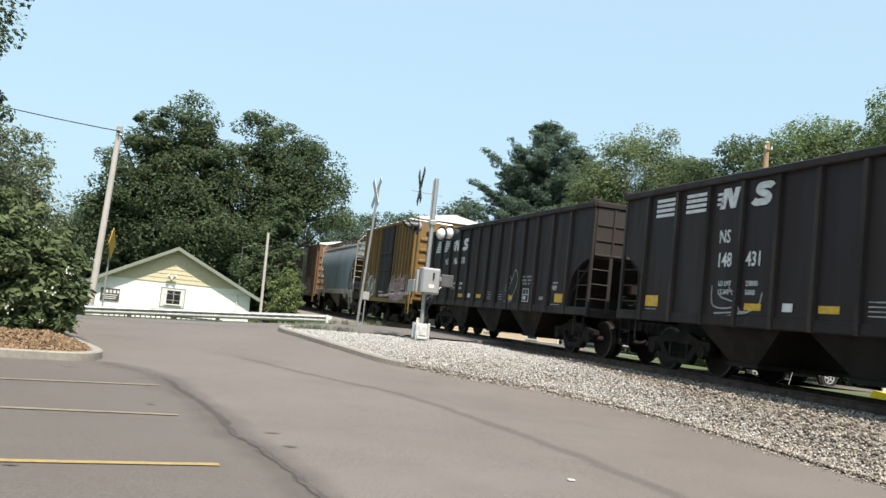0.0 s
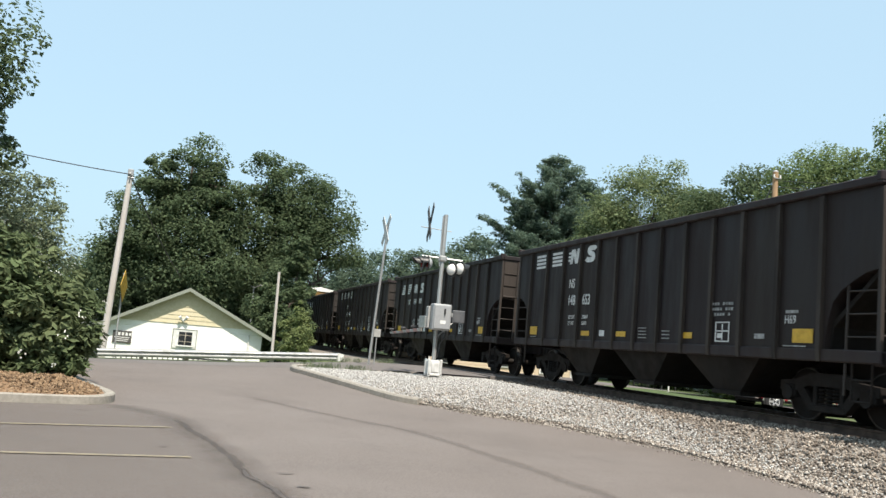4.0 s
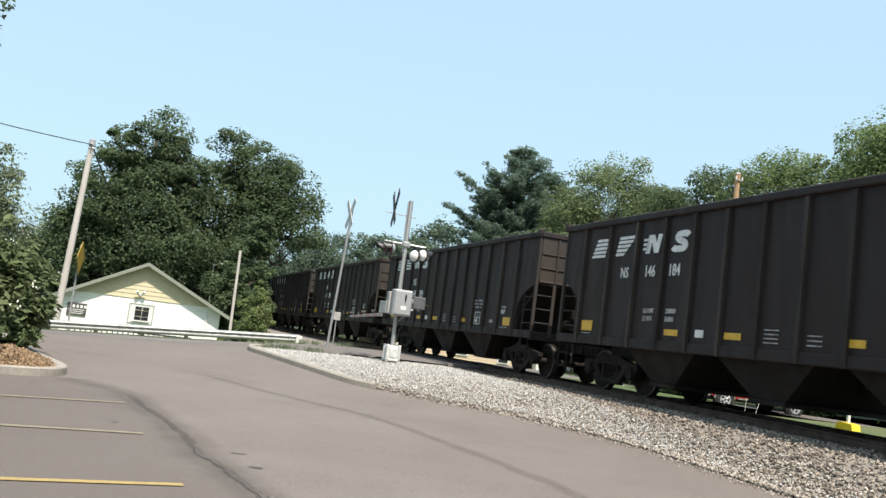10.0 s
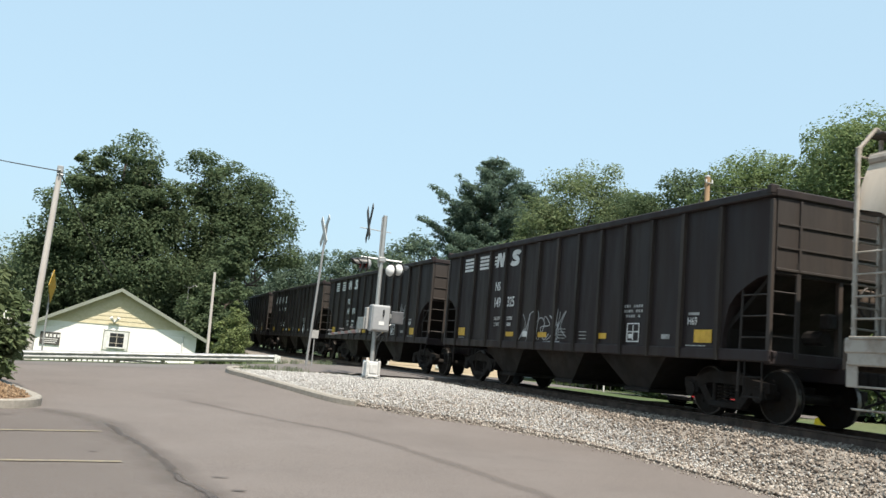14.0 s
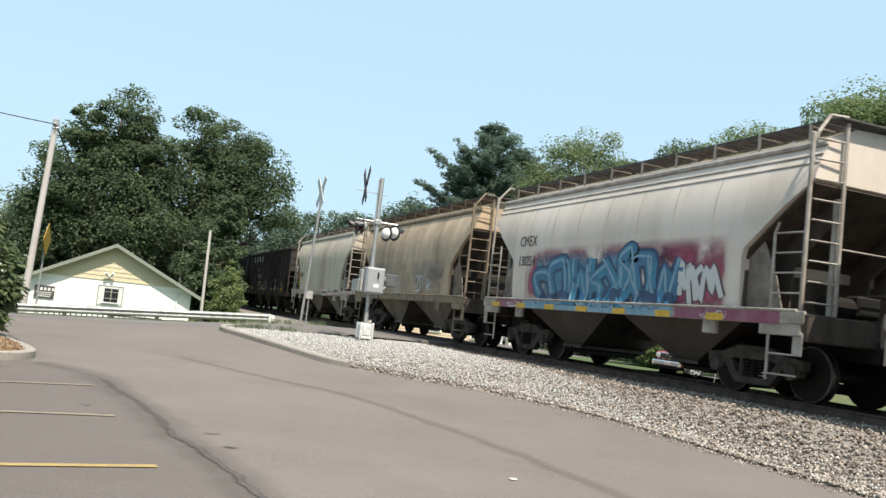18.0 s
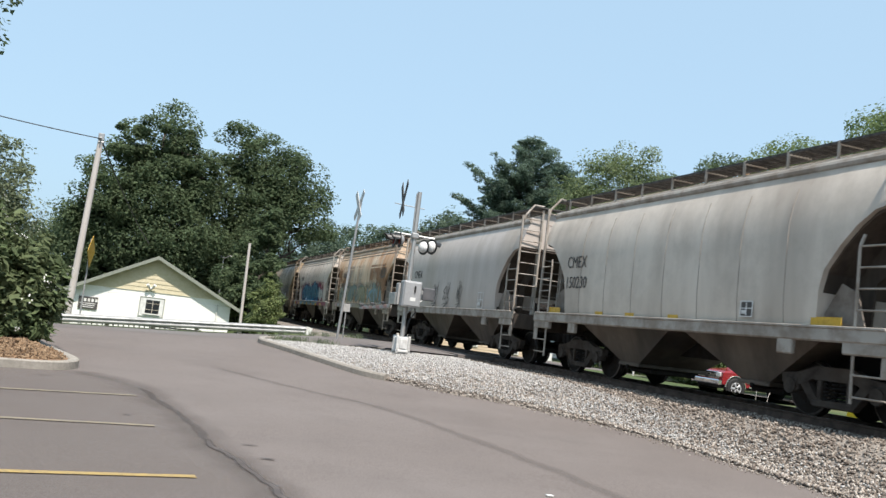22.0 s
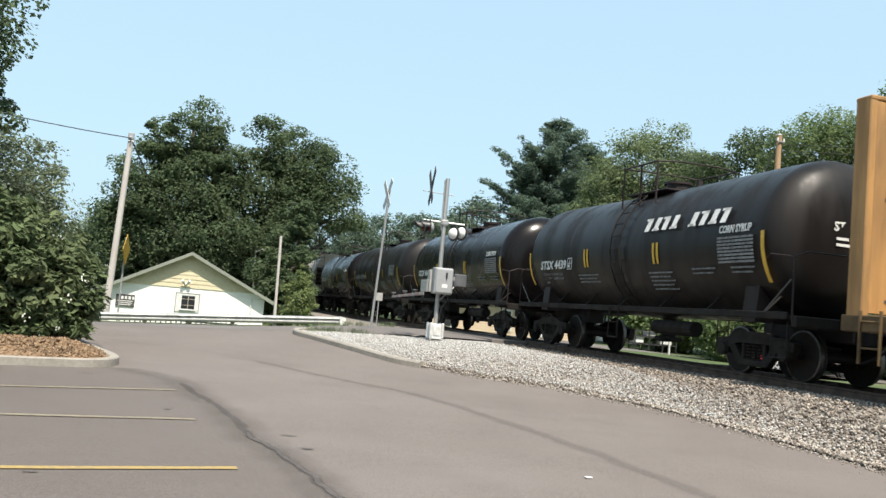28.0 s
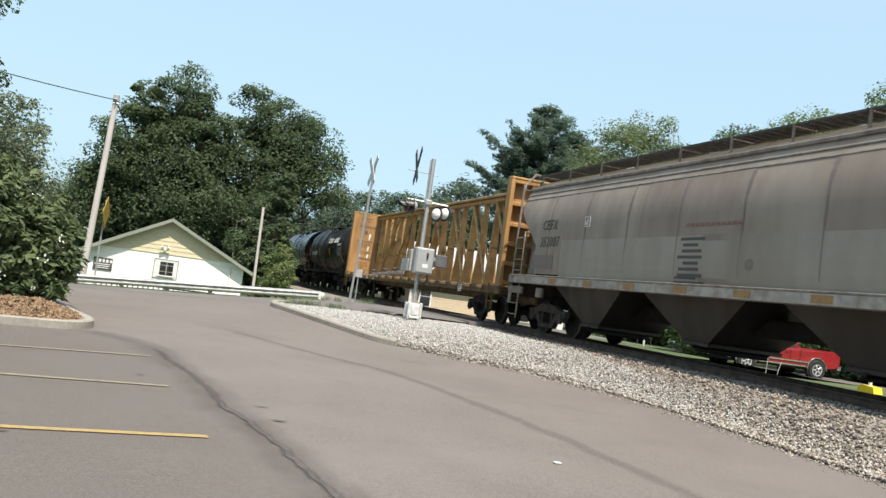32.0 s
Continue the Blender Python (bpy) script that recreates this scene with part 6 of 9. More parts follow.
spray_letters(c, 0.2, 1.5, 1.45, 0.70, 3, 33, ((M_graf_ochre, 1.0, 0.0), (M_graf_teal, 0.3, 0.03)), 0.20)
spray_letters(c, -1.5, 2.2, 1.45, 0.70, 3, 37, ((M_graf_teal, 1.0, 0.0), (M_graf_sky, 0.35, 0.02)), 0.20)
for y_, z_ in ((4.65, 1.85), (2.95, 1.75), (1.0, 1.75), (-1.35, 1.75), (-3.65, 1.95)):
    part("yellow_mark", Mesh().box(0, 0, 0, 0.01, 0.11, 0.75), M_mark_orange, c, "faded yellow strip", at=Matrix.Translation((-side_x(z_) - 0.016, y_, z_)))
scrawl("graffiti", c, M_dark_stencil, -side_x(3.0) - 0.015, -3.6, 2.72, 0.85, 0.42, 5, 4, 0.025)
for k in range(16):
    mt = (M_graf_pink, M_graf_ochre, M_graf_grey, M_graf_teal, M_trim_pale)[k * 7 % 5]
    part("graffiti", Mesh().box(0, 0, 0, 0.010, 0.32 + 0.13 * (k % 3), 0.16), mt, c, "sprayed patch on the sill", at=Matrix.Translation((-1.672, 4.7 - k * 0.6, 1.29)))
add_car(c, ch_u(3), ch_u(3) - 11)

c = covered_hopper("light blue-grey covered hopper car with black scrawls", CH, M_ch_blue, M_trim_pale, M_low_brown, seams=False, tube_eave=True)
lettering("car_code", "CMEX", 0.30, M_dark_stencil, c, -side_x(2.5) - 0.015, 4.05, 2.5, squeeze=0.88)
lettering("car_number", "140365", 0.30, M_dark_stencil, c, -side_x(2.0) - 0.015, 4.05, 2.0, squeeze=0.86)
for k, yy in enumerate((1.7, 0.5, -0.9)):
    scrawl("graffiti", c, M_dark_stencil, -side_x(2.0) - 0.02, yy, 1.62, 0.62 - 0.25 * (k == 2), 0.60, 60 + k, 5 - k, 0.013)
part("boxed_mark", BOXMARK, M_graf_grey, c, at=Matrix.Translation((-side_x(1.8) - 0.015, -3.1, 1.7)))
add_car(c, ch_u(4), ch_u(4) - 11)

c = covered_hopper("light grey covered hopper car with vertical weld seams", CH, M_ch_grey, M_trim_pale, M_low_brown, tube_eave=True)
lettering("car_code", "CMEX", 0.30, M_dark_stencil, c, -side_x(2.6) - 0.015, 4.2, 2.55, squeeze=0.88)
lettering("car_number", "150230", 0.30, M_dark_stencil, c, -side_x(2.1) - 0.015, 4.2, 2.05, squeeze=0.86)
part("boxed_mark", BOXMARK, M_white_paint, c, at=Matrix.Translation((-side_x(1.7) - 0.018, -2.6, 1.66)) @ Matrix.Diagonal((1, 0.7, 0.55, 1)))
part("data_plate", Mesh().box(0, 0, 0, 0.006, 0.28, 0.24), M_dark_stencil, c, at=Matrix.Translation((-side_x(1.7) - 0.010, -2.6, 1.66)))
for y, big in ((4.75, 1), (2.5, 0), (1.2, 0), (-0.4, 0), (-4.4, 1)):
    part("yellow_mark", Mesh().box(0, 0, 0, 0.01, 0.62 if big else 0.34, 0.30 if big else 0.18), M_yellow_mark, c, at=Matrix.Translation((-side_x(1.4) - 0.012, y, 1.42)))
add_car(c, ch_u(5), ch_u(5) - 11)

def add_at(car, middle, half=6.2):
    add_car(car, middle + half, middle - half)


add_at(tank_car("glossy black corn syrup tank car with white lettering", M_tank, "STSX 4528", 4.67, 1.62, ((1.23, 1), (-1.39, 1), (-3.47, 1)), (-3.82, 2.56), "CORN SYRUP"), -206.75)
add_at(tank_car("dull black tank car with yellow reflector strips", M_tank_dull, "GBRX 707796", 4.80, 2.65, ((2.07, 1), (0.2, 1), (-2.07, 1)), (-3.42, 2.72), r=1.55), -219.9)
add_at(tank_car("glossy black corn syrup tank car with paired yellow strips", M_tank, "STSX 4348", 4.53, 1.66, ((1.85, 2), (-1.62, 2)), (-3.9, 2.60), "CORN SYRUP", bands=5.35), -233.4)
c = tank_car("glossy black tank car with a large white emblem", M_tank_dull, "STSX 4439", 4.53, 1.66, ((1.75, 2), (-1.6, 2)), (-3.95, 2.56), "CORN SYRUP", bands=5.3)
for k in range(9):
    if k != 4:
        me = Mesh().prism([(-0.06, 0.0), (0.11, 0.0), (0.17, 0.30), (0.0, 0.30)], -0.004, 0.004, 0).prism([(-0.10, 0.0 if k % 2 else 0.25), (0.16, 0.0 if k % 2 else 0.25), (0.17, 0.05 if k % 2 else 0.30), (-0.09, 0.05 if k % 2 else 0.30)], -0.004, 0.004, 0)
        me.v = [(x - 0.36 * (z - 0.1) * -0.9, -y, z) for x, y, z in me.v]
        part("emblem_shape", me, M_white_paint, c, "white block shape of an emblem", at=Matrix.Translation((-1.535, -1.30 - 0.35 * k, 2.86)))
add_at(c, -246.6)
CBH = 11.35
add_car(centerbeam(CBH), -253.9, -253.9 - 2 * CBH)
c = covered_hopper("faded grey covered hopper car with brown lower half", 8.2, M_ch_cefx, M_trim_dim, M_low_shade, roof_z=4.44, ze=4.05, bays=3, lift=0.30, cut=CUT_SLANT)
lettering("car_code", "CEFX", 0.28, M_dark_stencil, c, -side_x(2.85) - 0.015, 6.45, 2.80, squeeze=0.92, shear=0.12, spacing=1.12)
lettering("car_number", "352007", 0.29, M_dark_stencil, c, -side_x(2.4) - 0.015, 6.5, 2.34, squeeze=0.88, shear=0.12, spacing=1.12)
part("boxed_mark", BOXMARK, M_dark_stencil, c, at=Matrix.Translation((-side_x(2.9) - 0.012, 3.9, 2.95)) @ Matrix.Diagonal((1, 0.6, 0.5, 1)))
for k in range(8):
    part("orange_mark", Mesh().box(0, 0, 0, 0.008, 0.46, 0.13), M_mark_orange, c, "faded orange sill mark", at=Matrix.Translation((-1.684, 5.3 - k * 1.9, 1.42)))
part("sill_face", Mesh().box(-1.674, 0, 1.42, 0.012, 15.6, 0.19, 0.004), M_trim_pale, c, "pale worn sill face")
seam_y = [-8.2 + 2.2 + k * 12.0 / 6 for k in range(7)]
for k in (0, 2, 3, 5):
    lo, hi = seam_y[k], seam_y[k + 1]
    zs = [1.6 + 2.45 * i / 9 for i in range(3, 9)]
    me = Mesh().rings([[(-side_x(z, ze=4.05) - 0.006, y, z) for z in zs] for y in (lo + 0.01, hi - 0.01 - 0.5 * (k % 2))], closed=False, caps=False)
    part("grimed_panel", me, M_ch_cefx_brown, c, "brown grimed side panel", smooth=True)
for k in range(7):
    zs = axis([(1.7, 3.70, 0.2)])
    me = Mesh().rings([[(-side_x(z, ze=4.05) - 0.011, seam_y[k] + s * (0.008 + 0.028 * (z - 1.6) / 2.1 * (1 + 0.5 * math.sin(7 * z + k))), z) for z in zs] for s in (-1, 1)], closed=False, caps=False)
    part("seam_stain", me, M_ch_patch, c, "dark stain running down a seam")
pan = Mesh()
for q in range(7):
    pan.box(0, 0.05 * (q % 2), q * 0.12, 0.008, 0.8 - 0.15 * (q % 3), 0.06)
part("small_writing", pan, M_dark_stencil, c, at=Matrix.Translation((-side_x(1.8) - 0.016, -0.55, 1.72)))
bars("small_writing", [(0.0, 1.0, 0.0, 0.04), (0.0, 0.7, 0.09, 0.04)], M_dark_stencil, c, -side_x(1.7) - 0.014, -0.05, 1.58)
bars("small_writing", [(0.16 * q, 0.16 * q + 0.11, 0.0, 0.06) for q in range(11)], M_red_writing, c, -side_x(2.75, ze=4.05) - 0.02, -0.3, 2.72)
part("dark_blot", Mesh().tube((0, 0, 0), (-0.004, 0, 0), 0.11, 10), M_ch_patch, c, "dark paint blot", at=Matrix.Translation((-side_x(1.95, ze=4.05) - 0.012, -2.3, 1.95)))
band = Mesh()
for z0, z1 in ((1.56, 1.8), (1.8, 2.05), (2.05, 2.3), (2.3, 2.5)):
    ring = [(-side_x(z, ze=4.05) - 0.009, y, z) for y, z in ((5.2, z0), (-6.4, z0), (-6.4, z1), (5.2, z1))]
    band.add(ring, [(0, 1, 2, 3)])
part("repainted_band", band, M_ch_grn, c, "paler grey-green repainted band")
part("primer_patch", Mesh().add([(-side_x(z, ze=4.05) - 0.0125, y, z) for y, z in ((-0.85, 1.6), (-1.75, 1.6), (-1.75, 2.52), (-0.85, 2.52))], [(0, 1, 2, 3)]), M_ch_cefx_brown, c, "brown patch over the band")
part("primer_patch", Mesh().add([(-side_x(z, ze=4.05) - 0.012, y, z) for y, z in ((6.8, 1.75), (5.6, 1.75), (5.6, 2.12), (6.8, 2.12))], [(0, 1, 2, 3)]), M_ch_patch, c, "brown primer patch")
add_car(c, -277.6, -277.6 - 16.4)
# ---- trees ----
M_bark = material("bark", (0.10, 0.08, 0.065), 0.9, second=(0.055, 0.045, 0.038), scale=6, amount=0.8, bump=0.8, bump_scale=14)
M_leaf_dark = leaf_material("dark_leaves", (0.090, 0.127, 0.067), (0.140, 0.180, 0.096), 0.56)
M_leaf_far = leaf_material("hazy_green_leaves", (0.092, 0.130, 0.088), (0.130, 0.170, 0.120), 0.5)
M_leaf_mid = leaf_material("mid_green_leaves", (0.120, 0.168, 0.070), (0.200, 0.250, 0.115), 0.54)
M_leaf_pale = leaf_material("silvery_green_leaves", (0.128, 0.170, 0.078), (0.225, 0.262, 0.142), 0.46)
M_leaf_wisp = leaf_material("grey_green_leaves", (0.14, 0.17, 0.10), (0.20, 0.235, 0.15), 0.4)
M_leaf_fresh = leaf_material("fresh_green_leaves", (0.17, 0.21, 0.085), (0.22, 0.26, 0.12), 0.45)
M_needle = leaf_material("pine_needles", (0.105, 0.152, 0.112), (0.155, 0.208, 0.150), 0.54)
M_leaf_bush = leaf_material("shrub_leaves", (0.088, 0.118, 0.054), (0.160, 0.188, 0.096), 0.35)


def leaf_cloud(rng, clumps, per, leaf, spread_z=0.8, droop=0.0, slim=0.32):
    """Vertices and faces of many small leaves in clumps: clumps is an array of (x, y, z, radius)."""
    n = len(clumps) * per
    c = np.repeat(clumps, per, axis=0)
    d = rng.normal(size=(n, 3))
    d /= np.linalg.norm(d, axis=1)[:, None]
    rad = c[:, 3] * rng.uniform(0.45, 1.05, n) ** 0.6
    pos = c[:, :3] + d * rad[:, None] * np.array([1, 1, spread_z])
    pos[:, 2] -= droop * rng.uniform(0, 1, n)
    a = rng.normal(size=(n, 3))
    a /= np.linalg.norm(a, axis=1)[:, None]
    up = d * 0.7 + np.array([0, 0, 0.75]) + rng.normal(size=(n, 3)) * 0.45
    u = np.cross(a, up)
    u /= np.linalg.norm(u, axis=1)[:, None] + 1e-9
    w = np.cross(up, u)
    w /= np.linalg.norm(w, axis=1)[:, None] + 1e-9
    s = (leaf * rng.uniform(0.6, 1.4, n))[:, None]
    quad = np.stack([pos - u * s * 0.5, pos + w * s * slim, pos + u * s * 0.5, pos - w * s * slim], 1)
    return quad.reshape(-1, 3)


def crown_part(name, quads, mat, parent, label=""):
    n = len(quads) // 4
    me = bpy.data.meshes.new(name)
    me.vertices.add(n * 4)
    me.vertices.foreach_set("co", quads.astype(np.float32).ravel())
    me.loops.add(n * 4)
    me.loops.foreach_set("vertex_index", np.arange(n * 4, dtype=np.int32))
    me.polygons.add(n)
    me.polygons.foreach_set("loop_start", np.arange(0, n * 4, 4, dtype=np.int32))
    me.update(calc_edges=True)
    me.materials.append(mat)
    return part(name, me, mat, parent, label)


def limbs(me, rng, p, d, length, r, depth, tips):
    """Branches that taper, bend and fork; adds their tips."""
    q = p
    for k in range(3):
        d = (d + Vector(rng.normal(size=3) * 0.13) + Vector((0, 0, 0.05))).normalized()
        e = q + d * length / 3
        me.tube(q, e, r * (1 - 0.2 * k), 6 if depth < 2 else 5, r * (1 - 0.2 * (k + 1)), cap=False)
        q = e
    if depth >= 3:
        tips.append(q)
        return
    for k in range(3 if depth < 2 else 2):
        side = Vector(rng.normal(size=3))
        side = (side - d * side.dot(d)).normalized()
        limbs(me, rng, q - d * length * rng.uniform(0, 0.35), (d * rng.uniform(0.6, 1.0) + side * rng.uniform(0.5, 0.95)).normalized(), length * rng.uniform(0.58, 0.78), r * 0.55, depth + 1, tips)


def broadleaf(label, x, y, z, height, domes, mat, seed, trunk_r=0.35, trunk_h=0.3, leaf=0.34, n_clumps=300, per=60, keep=None, group="", clump=1.3, open_=False):
    """A broad-leaved tree. domes: (dx, dy, height of centre, radius, half height) of the lobes of its crown."""
    rng = np.random.default_rng(seed)
    t = thing("tree", label, "tree", pose(x, y, z), group)
    me, tips = Mesh(), []
    q, th = Vector((0, 0, -0.4)), height * trunk_h
    for k in range(4):
        e = Vector((0.12 * rng.normal(), 0.12 * rng.normal(), th * (k + 1) / 4))
        me.tube(q, e, trunk_r * (1.25 if k == 0 else 1.0 - 0.06 * k), 9, trunk_r * (1.0 - 0.06 * (k + 1)), cap=False)
        q = e
    for dx, dy, hz, r, hh in domes:
        aim = Vector((dx, dy, hz)) - q
        e0 = q
        for k in range(4):
            e1 = q + aim * ((k + 1) / 4) + Vector(rng.normal(size=3) * 0.03 * aim.length)
            me.tube(e0, e1, trunk_r * (0.55 - 0.1 * k), 6, trunk_r * (0.55 - 0.1 * (k + 1)), cap=False)
            e0 = e1
        for k in range(5):
            d = Vector(rng.normal(size=3))
            d.z = abs(d.z) * 0.6
            limbs(me, rng, e0 - aim * rng.uniform(0.0, 0.3), d.normalized(), r * 0.5, trunk_r * 0.18, 2, tips)
    part("trunk", me, M_bark, t, smooth=True)
    n_clumps, per, clump = (int(n_clumps * 1.45), int(per * 2.0), clump * 1.36) if open_ else (int(n_clumps * 1.7), int(per * 1.8), clump * 1.42)
    vol = np.array([d[3] * d[3] * d[4] for d in domes]) ** 0.8
    pick = rng.choice(len(domes), n_clumps, p=vol / vol.sum())
    dm = np.array(domes)[pick]
    v = rng.normal(size=(n_clumps, 3))
    v /= np.linalg.norm(v, axis=1)[:, None]
    rr = rng.uniform(0.42 if open_ else 0.35, 1.0, n_clumps) ** 0.5
    lump = 1 + 0.13 * np.sin(v[:, 0] * 5 + dm[:, 0]) + 0.11 * np.sin(v[:, 2] * 6 + v[:, 1] * 4 + dm[:, 1])
    c = np.stack([dm[:, 0] + v[:, 0] * dm[:, 3] * rr * lump, dm[:, 1] + v[:, 1] * dm[:, 3] * rr * lump, dm[:, 2] + v[:, 2] * dm[:, 4] * rr * lump, dm[:, 3] * clump * rng.uniform(0.10, 0.26, n_clumps)], 1)
    if keep is not None:
        c = c[[keep(x + a[0], y + a[1], z + a[2], a[3]) for a in c]]
    crown_part("crown", leaf_cloud(rng, c, per, leaf, 0.66), mat, t)
    return t


def pine(label, x, y, z, height, radius, seed, leaders, mat=None, group=""):
    """A ragged pine: whorls of uneven boughs that carry flat pads of needles. leaders: (dx, dy, share of the height) of its tops."""
    rng = np.random.default_rng(seed)
    t = thing("pine_tree", label, "tree", pose(x, y, z), group)
    me, clumps = Mesh(), []
    for dx, dy, share in leaders:
        top = height * share
        foot = Vector((0, 0, height * 0.35)) if dx or dy else Vector((0, 0, -0.4))
        bend = Vector((dx, dy, height * 0.55)) if dx or dy else Vector((0, 0, height * 0.5))
        me.tube(foot, bend, 0.34, 8, 0.2, cap=False)
        me.tube(bend, (dx, dy, top), 0.2, 6, 0.03, cap=False)
        f = 0.22 if not (dx or dy) else 0.55
        while f < 0.985:
            zz = top * f
            k = min(1.0, max(0.0, (zz - foot.z) / max(0.1, bend.z - foot.z)))
            cx, cy = foot.x + (dx - foot.x) * k, foot.y + (dy - foot.y) * k
            reach = radius * share * (min(0.52, 1.30 * (1 - f) ** 1.0) if not (dx or dy) else 0.86 * (1 - f) ** 0.75) + 0.35
            for j in range(int(rng.integers(4, 8))):
                a = rng.uniform(0, 2 * math.pi)
                rch = reach * rng.uniform(0.45, 1.2)
                rise = rng.uniform(0.15, 0.75)
                tip = Vector((cx + math.cos(a) * rch, cy + math.sin(a) * rch, zz + rch * rise))
                me.tube((cx, cy, zz), tip, 0.05, 4, 0.012, cap=False)
                m = max(2, int(rch / 0.36))
                for q in range(m):
                    u = 0.25 + 0.78 * (q + rng.uniform(0, 1)) / m
                    side = rng.normal() * 0.22 * rch * (1.1 - u)
                    clumps.append((cx + (tip.x - cx) * u - math.sin(a) * side, cy + (tip.y - cy) * u + math.cos(a) * side, zz + (tip.z - zz) * u + 0.08, rng.uniform(0.36, 0.66)))
            f += rng.uniform(0.024, 0.037)
    part("trunk", me, M_bark, t, smooth=True)
    crown_part("crown", leaf_cloud(rng, np.array(clumps), 46, 0.32, 0.5, 0.0, 0.15), mat or M_needle, t)
    return t


def clear_of_train(x, y, z, r):
    return not (8.6 - r < x < 14.2 + r and z - r < 5.9)


# the big dark trees behind the house
DARK = dict(leaf=0.20, per=105, clump=1.75, open_=True)
broadleaf("large dark green leafy tree behind the white house", -0.2, 60, -1.3, 16, [(-3.9, 0, 8.4, 1.9, 2.3), (-2.2, 0.5, 10.6, 1.9, 2.0), (-0.1, 0, 13.35, 2.0, 2.2), (-1.7, 0, 12.2, 1.5, 1.7), (1.3, 0, 12.4, 1.5, 1.9), (2.4, 0, 11.2, 1.3, 1.7), (0.9, 0, 11.0, 2.0, 2.4), (-0.8, -0.5, 8.8, 2.4, 2.4), (1.6, -1, 6.6, 2.8, 2.8), (-2.6, 1.0, 6.2, 2.9, 2.6), (-4.4, 0.5, 5.4, 1.9, 1.9), (2.6, 0.3, 9.9, 1.5, 2.0)], M_leaf_dark, 3, 0.45, 0.3, n_clumps=275, **DARK)
broadleaf("large dark green leafy tree overhanging the railway", 5.2, 62, -1.0, 16, [(-0.6, 0, 13.2, 1.8, 2.2), (1.4, 0.5, 12.7, 2.1, 2.1), (3.5, 0, 11.7, 2.2, 2.3), (-0.2, -0.5, 9.8, 2.3, 2.3), (2.4, -0.5, 9.4, 2.5, 2.2), (4.8, 0.5, 8.8, 2.3, 2.6), (-1.8, -0.5, 7.2, 2.6, 2.6), (1.2, -1, 6.6, 2.9, 2.7), (4.4, 0.5, 6.6, 2.4, 2.4), (-1, 1, 3.4, 3.0, 2.2), (-2.3, 0.2, 10.2, 1.4, 2.0)], M_leaf_dark, 8, 0.5, 0.28, n_clumps=300, keep=clear_of_train, **DARK)
broadleaf("dark green tree behind the house", -5.5, 66, -1.3, 8, [(0, 0, 4.6, 2.8, 2.8), (3.4, 0, 3.6, 3.0, 2.6), (6.5, -2, 3.4, 2.6, 2.4)], M_leaf_dark, 11, 0.25, 0.25, n_clumps=240, **DARK)
broadleaf("dark green trees closing the view along the railway", 3.6, 74, -1.0, 9, [(0, 0, 4.0, 3.4, 3.4), (3.0, 2, 4.0, 2.6, 3.2), (-3.5, 0, 4.0, 3.0, 3.2)], M_leaf_dark, 13, 0.25, 0.25, n_clumps=230, keep=clear_of_train, **DARK)
broadleaf("dark green leafy tree beside the railway", 6.1, 52, -1.0, 8, [(0.3, 0, 5.0, 1.3, 2.2), (-0.5, 0, 3.0, 1.6, 2.2), (0.5, 0, 2.6, 1.1, 1.8), (0.6, 0, 7.0, 0.9, 1.4)], M_leaf_dark, 15, 0.2, 0.25, n_clumps=90, keep=clear_of_train, **DARK)
pine("tall dark green pine tree beyond the railway", 31.6, 71, 0.2, 20.0, 11.0, 5, ((0, 0, 1.0), (2.7, -1.0, 0.87), (-1.7, 1.5, 0.77), (4.8, 0.5, 0.76)))
broadleaf("silvery green leafy tree beyond the railway", 31, 53, 0.2, 15, [(0, 0, 12.0, 3.4, 3.6), (-2.5, 1, 9.4, 2.8, 3.2), (3.0, 0, 10.2, 3.0, 3.2), (-0.5, 0, 6.0, 5.2, 4.2), (5.5, -2, 8.0, 2.6, 3.0)], M_leaf_pale, 6, 0.4, 0.25, 0.175, 480, 92)
broadleaf("green leafy tree beyond the railway", 34, 46, 0.2, 13, [(0, 0, 11.0, 2.8, 3.6), (-2.5, 1, 9.5, 2.6, 3.4), (2.5, -2, 6.5, 3.6, 3.8), (-2, 2, 6.0, 3.4, 3.6)], M_leaf_dark, 16, 0.3, 0.25, 0.175, 260, 92)
broadleaf("green leafy tree beyond the railway", 35, 40.5, 0.2, 14, [(0, 0, 11.3, 3.0, 3.4), (3.4, -4, 12.2, 3.2, 3.6), (1, 0, 6.2, 4.5, 4.2)], M_leaf_mid, 19, 0.35, 0.25, 0.175, 380, 92)
broadleaf("green leafy tree beyond the railway", 36, 33, 0.2, 15, [(0, 0, 11.8, 3.6, 3.8), (2, -4, 11.9, 3.8, 4.2), (0, -1, 6.5, 4.6, 4.2)], M_leaf_mid, 23, 0.35, 0.25, 0.175, 400, 92)
broadleaf("green leafy tree beyond the railway", 38, 23, 0.2, 15, [(0, 0, 10.4, 4.0, 4.2), (1, -4, 9.8, 4.0, 4.2), (0, -1, 6.0, 4.6, 4.2)], M_leaf_mid, 29, 0.35, 0.25, 0.28, 280, 46)
